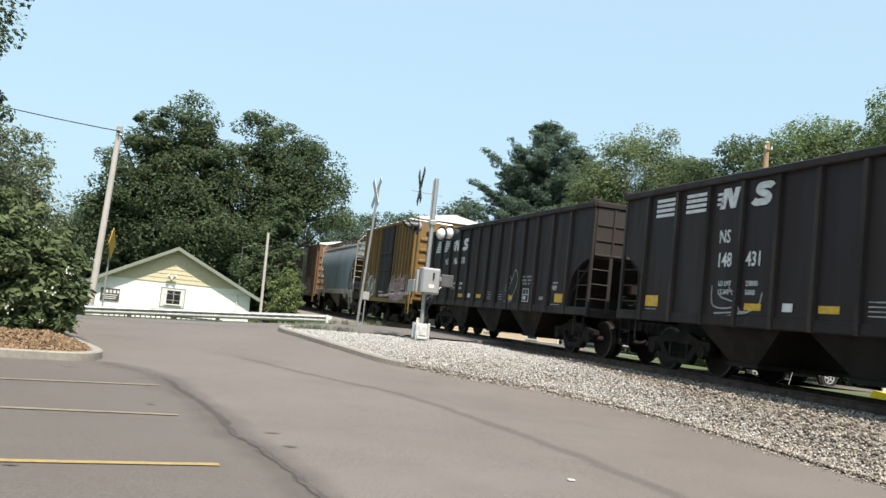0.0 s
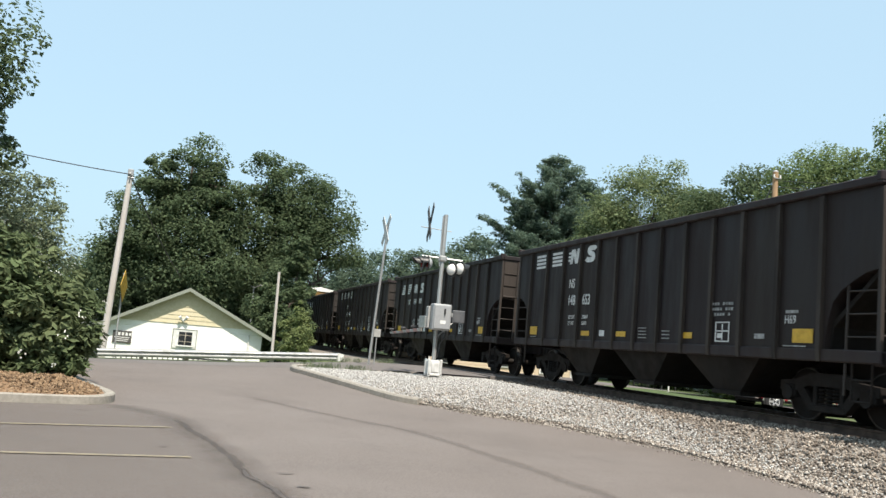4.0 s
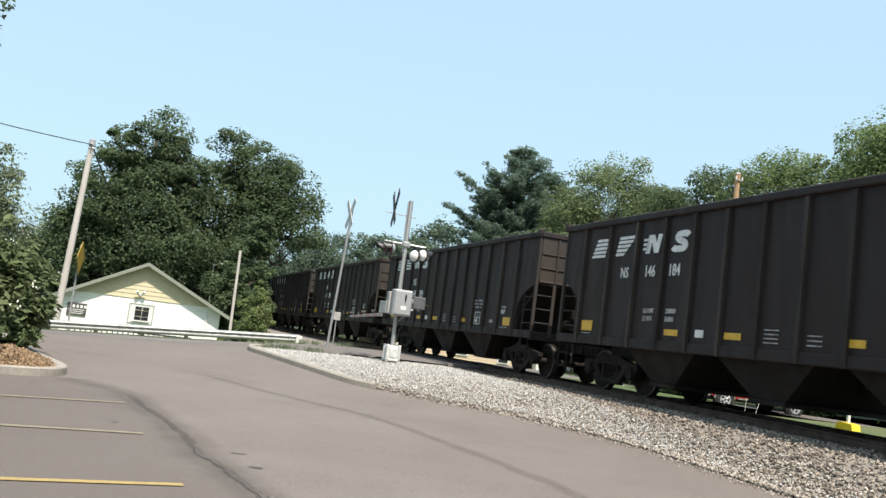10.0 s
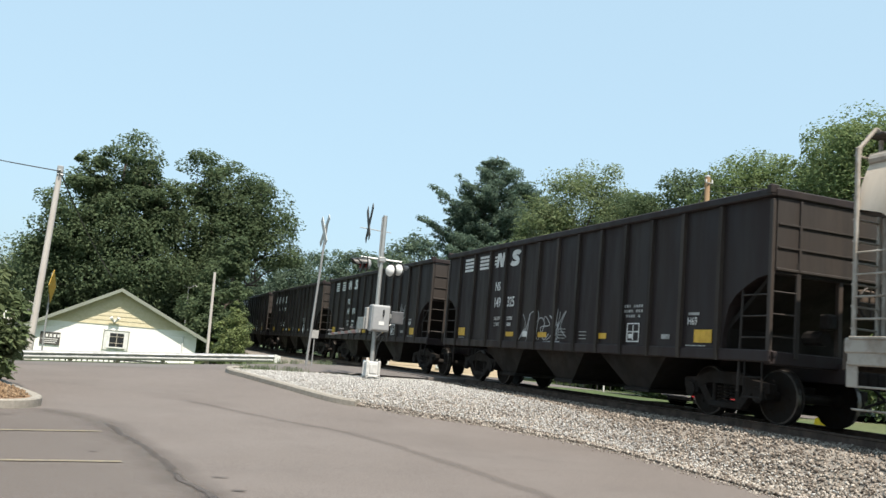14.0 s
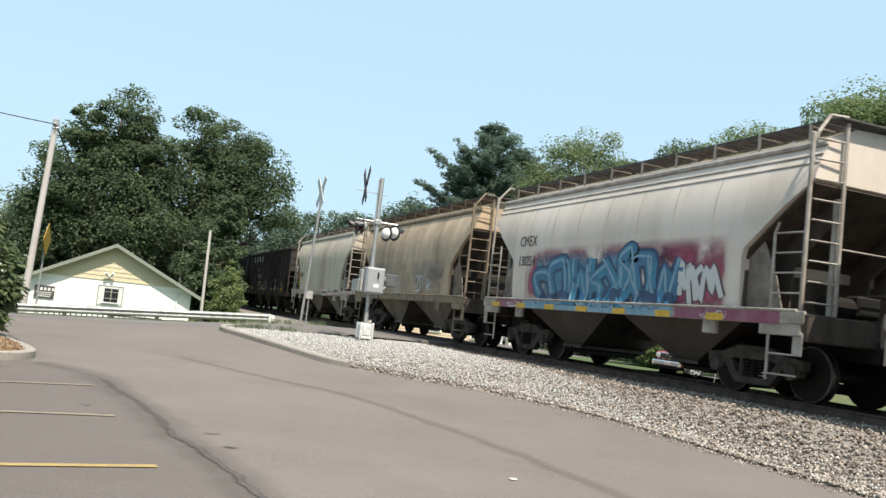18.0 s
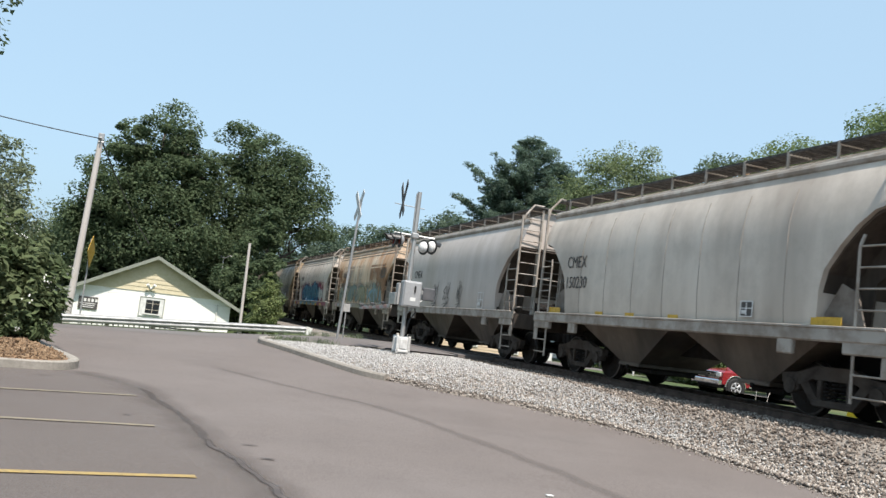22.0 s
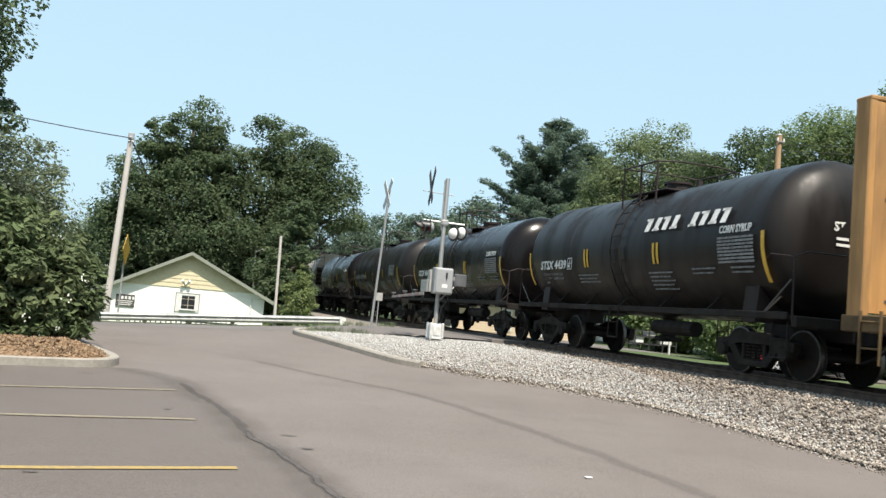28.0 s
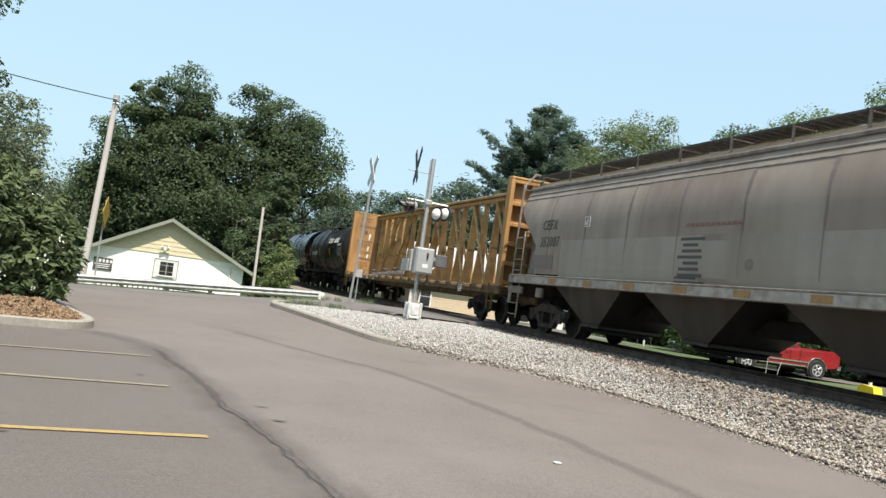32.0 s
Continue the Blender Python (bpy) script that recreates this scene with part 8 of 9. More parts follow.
part("casing_line", Mesh().box(HX - 0.64, HY - 0.056, 0.70, 0.045, 0.02, 1.08).box(HX + 0.64, HY - 0.056, 0.70, 0.045, 0.02, 1.08).box(HX, HY - 0.056, 1.22, 1.32, 0.02, 0.045), M_trim_grey, win)
part("pane", Mesh().box(HX + 0.04, HY - 0.055, 0.72, 0.72, 0.02, 0.74), M_glass_dark, win, "dark glass")
mb = Mesh().box(HX + 0.04, HY - 0.07, 0.72, 0.03, 0.02, 0.74).box(HX + 0.04, HY - 0.07, 0.9, 0.72, 0.02, 0.025).box(HX + 0.04, HY - 0.07, 0.55, 0.72, 0.02, 0.025)
part("muntin", mb, M_wood_grey, win)
part("sill", Mesh().box(HX + 0.04, HY - 0.09, 0.30, 0.9, 0.08, 0.06, 0.01), M_white_paint, win)
sg = part("sign_board", Mesh().box(-2.86, HY - 0.05, 0.55, 0.98, 0.05, 0.66, 0.01), M_dark_stencil, hs, "dark sign board with pale writing")
sb = Mesh()
for k in range(4):
    sb.box(-3.02 + k * 0.19, HY - 0.08, 0.70, 0.12, 0.01, 0.16)
for k in range(3):
    sb.box(-2.86, HY - 0.08, 0.52 - k * 0.1, 0.8 - 0.1 * k, 0.01, 0.04)
part("sign_writing", sb, M_white_paint, sg)
lp = part("wall_lamp", Mesh().box(HX - 0.18, HY - 0.10, 1.72, 0.14, 0.14, 0.14, 0.02), M_white_paint, hs, "twin floodlight on the gable")
for s in (-1, 1):
    part("lamp_head", Mesh().tube((HX - 0.18 + s * 0.06, HY - 0.16, 1.72), (HX - 0.18 + s * 0.2, HY - 0.3, 1.92), 0.05, 8, 0.09), M_white_paint, lp)
part("downpipe", Mesh().tube((HX + 3.5, HY - 0.05, eave), (HX + 3.5, HY - 0.05, base), 0.04, 8), M_white_paint, hs)
part("rail_fence", Mesh().box(0.05, 36.0, 0.16, 4.6, 0.06, 0.06).box(0.05, 36.0, -0.55, 4.6, 0.06, 0.07), M_dark_iron, thing("picket_railing", "low dark iron picket railing before the house", "railing"))
pk = bpy.data.objects["picket_railing"]
pick = Mesh().box(0, 0, 0, 0.05, 0.05, 0.95, 0.01).made("picket", M_dark_iron)
for k in range(24):
    part("picket", pick, M_dark_iron, pk, at=pose(-2.2 + k * 0.195, 36.0, -0.26))
# a second grey roof beyond the shrub
h2 = thing("shed", "small grey building half hidden by the shrub", "building")
part("wall", Mesh().box(-7.3, 58, 0.2, 4.4, 5, 3.6, 0.02), M_trim_grey, h2)
part("roof", Mesh().prism([(-9.9, 1.9), (-7.3, 3.0), (-4.7, 1.9), (-4.7, 2.05), (-7.3, 3.18), (-9.9, 2.05)], 55.2, 60.8, 1), M_roof_grey, h2)

# ---- poles and wires ----
M_pole_pale = material("bleached_pole_wood", (0.46, 0.43, 0.40), 0.9, second=(0.40, 0.365, 0.33), scale=4, amount=0.7, streak=True, bump=0.3, bump_scale=15)
M_pole_tan = material("tan_pole_wood", (0.38, 0.25, 0.145), 0.9, second=(0.29, 0.185, 0.105), scale=4, amount=0.8, streak=True)
M_wire = material("black_cable", (0.03, 0.03, 0.03), 0.6, second=(0.05, 0.05, 0.05), scale=5, amount=0.5)
up = thing("utility_pole", "pale weathered wooden utility pole beside the road", "utility pole")
part("pole", Mesh().tube((-2.66, 34.6, -0.9), (-2.42, 34.6, 7.22), 0.135, 12, 0.10), M_pole_pale, up, smooth=True)
part("cap_bracket", Mesh().box(-2.42, 34.5, 7.1, 0.22, 0.10, 0.26, 0.02).tube((-2.42, 34.5, 7.0), (-2.42, 34.3, 7.05), 0.03, 6).tube((-2.5, 34.5, 6.9), (-2.3, 34.5, 6.9), 0.03, 6), M_galv, up)


def cable(name, a, b, sag, r=0.018, label="thin black overhead cable", n=16):
    a, b = Vector(a), Vector(b)
    pts = [a + (b - a) * (k / n) - Vector((0, 0, sag * 4 * (k / n) * (1 - k / n))) for k in range(n + 1)]
    side = (b - a).cross(Vector((0, 0, 1))).normalized()
    up = side.cross(b - a).normalized()
    rings = [[p + (side * math.cos(t) + up * math.sin(t)) * r for t in (math.pi * 0.4 * i for i in range(5))] for p in pts]
    return solid(name, Mesh().rings(rings), M_wire, label, "cable")


cable("overhead_cable", (-2.44, 34.45, 7.02), (-15.5, 33.0, 8.4), 0.30, 0.02)
cable("guy_cable", (-2.38, 34.75, 6.95), (-0.2, 47.0, 4.0), 0.2, 0.032, "thin black cable running down behind the house")
po = thing("wooden_post", "tall thin weathered wooden post beside the house", "post")
part("post", Mesh().tube((3.86, 36, -1.3), (3.76, 36, 4.0), 0.066, 10, 0.056), M_pole_pale, po, smooth=True)
lt = thing("yard_lamp", "thin grey yard lamp post with two arms behind the house", "lamp post")
part("pole", Mesh().tube((4.6, 58, -1.0), (4.5, 58, 4.45), 0.045, 8, 0.035), M_galv, lt)
part("arm", Mesh().path([(4.5, 58, 4.3), (4.9, 57.9, 4.55), (5.2, 57.8, 4.4)], 0.022).path([(4.5, 58, 4.3), (4.25, 58, 4.5)], 0.02), M_galv, lt)
part("lamp_head", Mesh().box(5.2, 57.8, 4.35, 0.22, 0.14, 0.08, 0.03), M_wood_grey, lt)
ys = thing("warning_sign", "yellow diamond warning sign seen nearly edge on", "road sign")
M_sign_yel = material("yellow_sign_sheet", (0.36, 0.22, 0.02), 0.5, second=(0.28, 0.17, 0.02), scale=5, amount=0.6)
part("sign_post", Mesh().box(-2.22, 35.02, 1.05, 0.06, 0.06, 4.4, 0.01), M_galv, ys)
part("sign_plate", Mesh().prism([(0, -0.62), (0.62, 0), (0, 0.62), (-0.62, 0)], -0.012, 0.012, 0), M_sign_yel, ys, at=pose(-2.17, 34.95, 2.75, 0, 0, -8))
rp = thing("utility_pole", "brown wooden utility pole with guy wire beyond the railway", "utility pole")
part("pole", Mesh().tube((30, 38.4, 0), (30, 38.4, 12.5), 0.2, 10, 0.15), M_pole_tan, rp, smooth=True)
part("pole_cap", Mesh().tube((30, 38.4, 12.48), (30, 38.4, 12.56), 0.17, 10, 0.12), M_galv, rp)
part("bracket", Mesh().box(30, 38.22, 12.1, 0.46, 0.06, 0.06, 0.01), M_galv, rp)
for x in (29.8, 30.2):
    part("insulator", Mesh().tube((x, 38.25, 12.15), (x, 38.25, 12.32), 0.05, 8, 0.035), M_white_paint, rp)
cable("guy_cable", (30, 38.4, 12.1), (27.2, 40.6, 3.0), 0.0, 0.03, "taut guy wire of the pole")
for k in (0.0, 0.35):
    cable("overhead_cable", (30, 38.4, 12.0 - k), (45, 12.0, 11.2 - k), 0.8, 0.015)

# ---- crossing signal ----
M_alu = material("aluminium_mast", (0.42, 0.42, 0.41), 0.42, metal=0.6, second=(0.33, 0.33, 0.32), scale=6, amount=0.6)
M_silver_box = material("silver_enclosure", (0.36, 0.365, 0.37), 0.5, metal=0.3, second=(0.30, 0.305, 0.31), scale=5, amount=0.5)
M_sign_white = material("white_sign_sheet", (0.68, 0.68, 0.66), 0.5, second=(0.55, 0.55, 0.53), scale=7, amount=0.5)
M_cast_white = material("white_cast_iron", (0.60, 0.60, 0.585), 0.55, second=(0.42, 0.42, 0.41), scale=5, amount=0.7, third=(0.30, 0.28, 0.25), scale3=3.0, amount3=0.4)
M_black_hood = material("black_enamel", (0.02, 0.02, 0.02), 0.45, second=(0.035, 0.035, 0.035), scale=6, amount=0.5)
M_red_lens = material("dark_red_lens", (0.12, 0.01, 0.01), 0.15, second=(0.08, 0.01, 0.01), scale=8, amount=0.4)
M_arm_red = material("faded_red_sheet", (0.34, 0.19, 0.165), 0.6, second=(0.30, 0.15, 0.13), scale=6, amount=0.6)
M_pale_back = material("pale_sign_back", (0.50, 0.49, 0.47), 0.55, second=(0.38, 0.37, 0.35), scale=6, amount=0.6)
M_weight = material("dark_grey_casting", (0.075, 0.078, 0.085), 0.6, second=(0.11, 0.11, 0.115), scale=6, amount=0.7)
M_back_grey = material("grey_sign_back", (0.34, 0.335, 0.32), 0.6, second=(0.24, 0.235, 0.225), scale=6, amount=0.6)
MX, MY, MZ = 7.0, 23.3, 0.66
sig = thing("crossing_signal", "aluminium railway crossing signal mast with flashers and crossbuck", "crossing signal", pose(MX, MY, MZ))
part("mast", Mesh().tube((0, 0, 0.1), (0, 0, 4.6), 0.062, 14), M_alu, sig, smooth=True)
part("conduit", Mesh().tube((-0.085, -0.02, 3.1), (-0.085, -0.02, 4.55), 0.018, 6), M_alu, sig)
jb = part("junction_base", Mesh().box(0, 0, 0.22, 0.36, 0.36, 0.40, 0.03), M_cast_white, sig, "white cast junction base")
part("foot_plate", Mesh().box(0, 0, 0.02, 0.42, 0.42, 0.06, 0.01), M_cast_white, jb)
for q in (-1, 1):
    for w in (-1, 1):
        part("corner_rib", Mesh().box(q * 0.17, w * 0.17, 0.20, 0.08, 0.08, 0.5, 0.02), M_cast_white, jb)
part("base_door", Mesh().box(0, -0.19, 0.22, 0.2, 0.02, 0.26, 0.008), M_cast_white, jb)
bx = part("relay_box", Mesh().box(0.03, -0.20, 1.64, 0.54, 0.34, 0.74, 0.03), M_silver_box, sig, "silver relay box")
part("box_door", Mesh().box(0.03, -0.385, 1.64, 0.48, 0.03, 0.66, 0.012), M_silver_box, bx)
part("latch", Mesh().box(0.09, -0.41, 1.80, 0.05, 0.04, 0.16, 0.01).tube((0.09, -0.42, 1.88), (0.09, -0.42, 1.68), 0.015, 6), M_black_hood, bx)
part("label_plate", Mesh().box(0.05, -0.403, 1.50, 0.16, 0.006, 0.10), M_sign_white, bx)
part("counterweight", Mesh().box(0.66, 0.12, 1.71, 0.38, 0.10, 0.36, 0.02), M_weight, sig, "dark grey steel counterweight")
part("weight_bracket", Mesh().box(0.30, 0.10, 1.74, 0.40, 0.05, 0.12, 0.01).path([(0.05, 0.05, 1.08), (0.52, 0.11, 1.54)], 0.018), M_alu, sig)
part("arm_bracket", Mesh().box(-0.34, 0.30, 1.48, 0.05, 0.62, 0.34, 0.01).path([(-0.30, 0.5, 1.60), (-0.20, 1.0, 1.30)], 0.025).path([(-0.30, 0.5, 1.34), (-0.20, 1.0, 1.24)], 0.025), M_alu, sig)
ga = part("gate_arm", Mesh().tube((-0.20, 0.85, 1.265), (-0.20, 4.62, 1.135), 0.018, 6), M_alu, sig, "lowered striped gate arm")
for k in range(9):
    y0 = 0.85 + k * 0.42
    zc = 1.265 - (y0 + 0.2 - 0.85) * 0.0345
    part("stripe", Mesh().box(-0.20, y0 + 0.205, zc, 0.045, 0.41, 0.095 - 0.004 * k, 0.006), M_arm_red if k % 2 else M_back_grey, ga, "faded red stripe" if k % 2 else "dull white stripe")
for y0 in (1.75, 3.0, 4.5):
    zc = 1.265 - (y0 - 0.85) * 0.0345
    part("arm_lamp", Mesh().box(-0.20, y0, zc + 0.075, 0.05, 0.06, 0.05, 0.01).tube((-0.27, y0, zc + 0.12), (-0.13, y0, zc + 0.12), 0.035, 12), M_dark_iron, ga, "small dark lamp")
part("back_box", Mesh().box(-0.28, 0.02, 1.62, 0.07, 0.24, 0.62, 0.015), M_back_grey, sig)
part("cable_loop", Mesh().path([(0.2, -0.1, 1.4), (0.3, 0.0, 1.15), (0.15, 0.02, 0.9), (0.09, 0.02, 0.5)], 0.02), M_black_hood, sig)
part("flasher_arm", Mesh().tube((-0.56, 0.17, 3.36), (0.56, -0.17, 3.30), 0.028, 8).box(0, 0, 3.32, 0.22, 0.22, 0.16, 0.03), M_alu, sig)
def flasher(parent, p, d, shell):
    """A round flasher: pale domed back, dark backing disc, lens and hood towards d."""
    d = Vector(d).normalized()
    p = Vector(p)
    q = d.to_track_quat('Z', 'Y').to_matrix()
    rings = []
    for k in range(6):
        t = k / 5 * math.pi / 2
        rings.append([p - d * 0.13 * math.cos(t) + q @ Vector((math.cos(2 * math.pi * i / 18) * 0.165 * max(0.05, math.sin(t)), math.sin(2 * math.pi * i / 18) * 0.165 * max(0.05, math.sin(t)), 0)) for i in range(18)])
    f = part("flasher", Mesh().rings(rings), shell, parent, "domed flasher housing", smooth=True)
    part("backing_disc", Mesh().tube(p, p + d * 0.02, 0.225, 22), M_black_hood, f)
    part("lens", Mesh().tube(p + d * 0.02, p + d * 0.05, 0.13, 16, 0.11), M_red_lens, f)
    hood = Mesh()
    side = d.cross(Vector((0, 0, 1)))
    for k in range(9):
        a0, a1 = math.radians(k * 20), math.radians((k + 1) * 20)
        pts = [p + d * e + side * math.cos(a) * 0.16 + Vector((0, 0, math.sin(a) * 0.16)) for a in (a0, a1) for e in (0.02, 0.30 * (0.5 + 0.5 * math.sin(a)) + 0.02)]
        hood.add(pts, [(0, 1, 3, 2)])
    part("hood", hood, M_black_hood, f)


# two pairs on one arm: seen from the lot, the far-facing pair shows its pale backs, the other its dark discs
for s_, z_ in ((0.29, 3.03), (0.52, 3.07)):
    flasher(sig, (s_ * 0.96, -s_ * 0.29, z_), (0.92, 0.40, 0), M_sign_white)
for s_, z_ in ((-0.56, 3.14), (-0.40, 3.16)):
    flasher(sig, (s_ * 0.96, -s_ * 0.29, z_), (-1.0, 0.05, 0), M_black_hood if s_ < -0.4 else M_silver_box)
part("crossbuck_arm", Mesh().tube((-0.66, 0.2, 4.20), (0.19, -0.06, 4.12), 0.012, 8), M_back_grey, sig)


def crossbuck(parent, p, yaw, mat=None):
    for s in (-1, 1):
        b = part("crossbuck_blade", Mesh().box(0, 0, 0, 0.02, 0.23, 1.25, 0.004), mat or M_sign_white, parent, "dark back of a crossbuck blade" if mat else "white crossbuck blade", at=Matrix.Translation(p) @ Matrix.Rotation(radians(yaw), 4, 'Z') @ pose(0.014 * s, 0, 0, 42 * s))


crossbuck(sig, (-0.43, 0.13, 4.34), -7, M_dark_stencil)
xb = thing("crossbuck_post", "thin grey post with a white railway crossbuck, seen edge on", "road sign", pose(6.5, 29.3, 0.72))
part("post", Mesh().tube((-0.05, 0, -0.2), (0.12, -0.3, 4.85), 0.046, 10, 0.04), M_galv, xb, smooth=True)
crossbuck(xb, (0.05, -0.32, 4.65), 3, M_pale_back)
part("small_plate", Mesh().box(0.25, 0.4, 1.05, 0.25, 0.02, 0.28, 0.004), M_back_grey, xb)
part("small_post", Mesh().tube((0.25, 0.45, -0.2), (0.25, 0.43, 1.1), 0.022, 8), M_galv, xb)

# ---- beyond the railway ----
M_red = material("red_car_paint", (0.24, 0.008, 0.014), 0.32, second=(0.19, 0.007, 0.012), scale=2, amount=0.4, coat=0.6)
M_alloy = material("silver_alloy", (0.45, 0.45, 0.45), 0.4, metal=0.5, second=(0.35, 0.35, 0.35), scale=8, amount=0.4)
M_chrome = material("chrome", (0.75, 0.75, 0.76), 0.15, metal=1.0, second=(0.6, 0.6, 0.6), scale=5, amount=0.3)
M_rubber = material("tyre_rubber", (0.012, 0.012, 0.012), 0.85, second=(0.02, 0.02, 0.02), scale=10, amount=0.5)
M_car_glass = material("car_glass", (0.03, 0.035, 0.04), 0.06, second=(0.04, 0.045, 0.05), scale=2, amount=0.3, spec=0.7)


def pickup():
    t = thing("pickup_truck", "red pickup truck with chrome wheels parked on grass", "truck", pose(22.75, 27.4, 0.16, 0, 0, 87) @ Matrix.Scale(0.94, 4))
    L, F = 2.72, 2.32      # tail and nose from the middle
    prof = [(F, 0.55), (F, 0.96), (F - 0.12, 1.05), (1.05, 1.13), (0.98, 1.15), (-0.75, 1.18), (-0.80, 1.21), (-L + 0.04, 1.21), (-L, 1.17), (-L, 0.56), (-L + 0.5, 0.50), (-1.2, 0.47), (1.2, 0.47), (F - 0.1, 0.50)]
    me = Mesh().rings([[(x * (1.0 if 0.6 < z < 1.0 else 0.965), y, z) for y, z in prof] for x in (-0.97, -0.90, 0.90, 0.97)])
    part("body", me, M_red, t, smooth=False)
    cab = [(1.0, 1.14), (0.35, 1.72), (-0.55, 1.74), (-0.75, 1.16)]
    me = Mesh().rings([[(x, y, z) for y, z in [(1.0 - (0.05 if abs(x) > 0.8 else 0), 1.14), (0.35, 1.74 - (0.06 if abs(x) > 0.7 else 0)), (-0.55, 1.76 - (0.06 if abs(x) > 0.7 else 0)), (-0.78, 1.16)]] for x in (-0.86, -0.74, 0.74, 0.86)])
    part("cab", me, M_red, t)
    for s in (-1, 1):
        part("side_window", Mesh().prism([(0.82, 1.2), (0.36, 1.62), (0.0, 1.64), (0.0, 1.2)], s * 0.835, s * 0.872, 0).prism([(-0.06, 1.2), (-0.06, 1.64), (-0.5, 1.64), (-0.62, 1.2)], s * 0.835, s * 0.872, 0), M_car_glass, t, "dark window glass")
        part("side_trim", Mesh().box(s * 0.97, 0, 0.66, 0.012, 2.4, 0.05).box(s * 0.97, 0, 0.49, 0.02, 2.2, 0.05), M_chrome, t, "chrome side strip")
        part("mirror", Mesh().box(s * 1.05, 0.75, 1.28, 0.16, 0.1, 0.2, 0.03), M_black_hood, t)
        for y in (1.72, -1.62):
            arch = bent_rod([(s * 0.97, y + math.cos(math.radians(k * 18)) * 0.46, 0.42 + math.sin(math.radians(k * 18)) * 0.46) for k in range(11)], 0.025, 5)
            part("wheel_arch", arch, M_chrome, t, "bright wheel arch trim")
            part("arch_shade", Mesh().tube((s * 0.80, y, 0.42), (s * 0.968, y, 0.42), 0.44, 20), M_rubber, t)
            w = part("wheel", Mesh().turned([(0.2, -0.12), (0.36, -0.12), (0.395, -0.08), (0.395, 0.08), (0.36, 0.12), (0.2, 0.12)], 22, 0), M_rubber, t, "black tyre", smooth=True, at=Matrix.Translation((s * 0.90, y, 0.395)))
            rim = Mesh().turned([(0.02, s * 0.11), (0.07, s * 0.13), (0.08, s * 0.10), (0.05, s * 0.09)], 12, 0)
            for k in range(5):
                a0 = k * 2 * math.pi / 5
                rim.box(s * 0.125, math.cos(a0) * 0.13, math.sin(a0) * 0.13, 0.03, 0.17, 0.075, 0.01, Matrix.Rotation(a0, 3, 'X'))
            rim.rings([[(h, math.cos(2 * math.pi * i / 20) * r, math.sin(2 * math.pi * i / 20) * r) for i in range(20)] for r, h in ((0.20, s * 0.12), (0.24, s * 0.13), (0.245, s * 0.10))], caps=False)
            part("rim", rim, M_alloy, w, "silver five-spoke wheel rim")
    part("grille", Mesh().box(0, F + 0.01, 0.86, 1.5, 0.06, 0.26, 0.02).box(0, F + 0.05, 0.86, 1.5, 0.02, 0.03).box(0, F + 0.05, 0.74, 1.6, 0.02, 0.03), M_chrome, t, "chrome grille")
    part("grille_gap", Mesh().box(0, F + 0.045, 0.92, 1.1, 0.012, 0.06).box(0, F + 0.045, 0.80, 1.1, 0.012, 0.06), M_black_hood, t)
    for s in (-1, 1):
        part("headlight", Mesh().box(s * 0.72, F + 0.035, 0.88, 0.3, 0.05, 0.16, 0.02), M_sign_white, t, "clear headlight")
        part("tail_light", Mesh().box(s * 0.88, -L - 0.01, 0.9, 0.12, 0.03, 0.34, 0.01), M_red_lens, t)
    part("bumper", Mesh().box(0, F + 0.10, 0.58, 1.9, 0.2, 0.2, 0.04), M_chrome, t, "chrome front bumper")
    part("bumper", Mesh().box(0, -L - 0.08, 0.56, 1.8, 0.16, 0.18, 0.03), M_chrome, t, "chrome rear bumper")
    part("door_seam", Mesh().box(-0.968, 0.88, 0.86, 0.006, 0.015, 0.5).box(-0.968, -0.32, 0.86, 0.006, 0.015, 0.5).box(-0.968, -0.80, 0.86, 0.006, 0.02, 0.62), M_black_hood, t)
    part("door_handle", Mesh().box(-0.98, -0.15, 1.0, 0.02, 0.14, 0.035, 0.008), M_black_hood, t)
    part("underbody", Mesh().box(0, 0, 0.42, 1.5, 4.6, 0.14), M_rubber, t)


pickup()
ym = thing("marker_post", "white marker post with a yellow base in the grass", "marker post", pose(21.9, 21.5, 0.2))
part("post", Mesh().box(0, 0, 0.75, 0.09, 0.09, 1.3, 0.01), M_white_paint, ym)
M_safety = material("safety_yellow", (0.75, 0.52, 0.02), 0.5, second=(0.6, 0.4, 0.02), scale=6, amount=0.5)
part("base_block", Mesh().prism([(-0.35, 0.0), (0.35, 0.0), (0.30, 0.2), (0.14, 0.24), (-0.30, 0.2)], -0.18, 0.18, 0), M_safety, ym, "yellow base")
wp = thing("yard_post", "thin pale post standing in the yard", "post", pose(24.4, 38.9, 0.2))
part("post", Mesh().box(0, 0, 0.6, 0.08, 0.08, 1.4, 0.01), M_white_paint, wp)
part("cap", Mesh().box(0, 0, 1.32, 0.11, 0.11, 0.04, 0.01), M_white_paint, wp)
for k, (x, y) in enumerate(((20.4, 24.6), (21.2, 25.0))):
    mp = thing("garden_stake", "thin pale stake in the grass", "stake", pose(x, y, 0.25))
    part("stake", Mesh().tube((0, 0, -0.1), (0.05 + 0.2 * k, 0.1 * k, 0.9 - 0.45 * k), 0.009, 6), M_pole_pale, mp)
M_roof_pale = material("pale_grey_shingles", (0.38, 0.375, 0.38), 0.9, second=(0.30, 0.295, 0.30), scale=9, amount=0.7, bump=0.3, bump_scale=30)
M_beige = material("beige_siding", (0.52, 0.42, 0.30), 0.75, second=(0.46, 0.37, 0.26), scale=4, amount=0.5)
bh = thing("beige_house", "beige clapboard house with white trim and a pale shingle roof", "house")
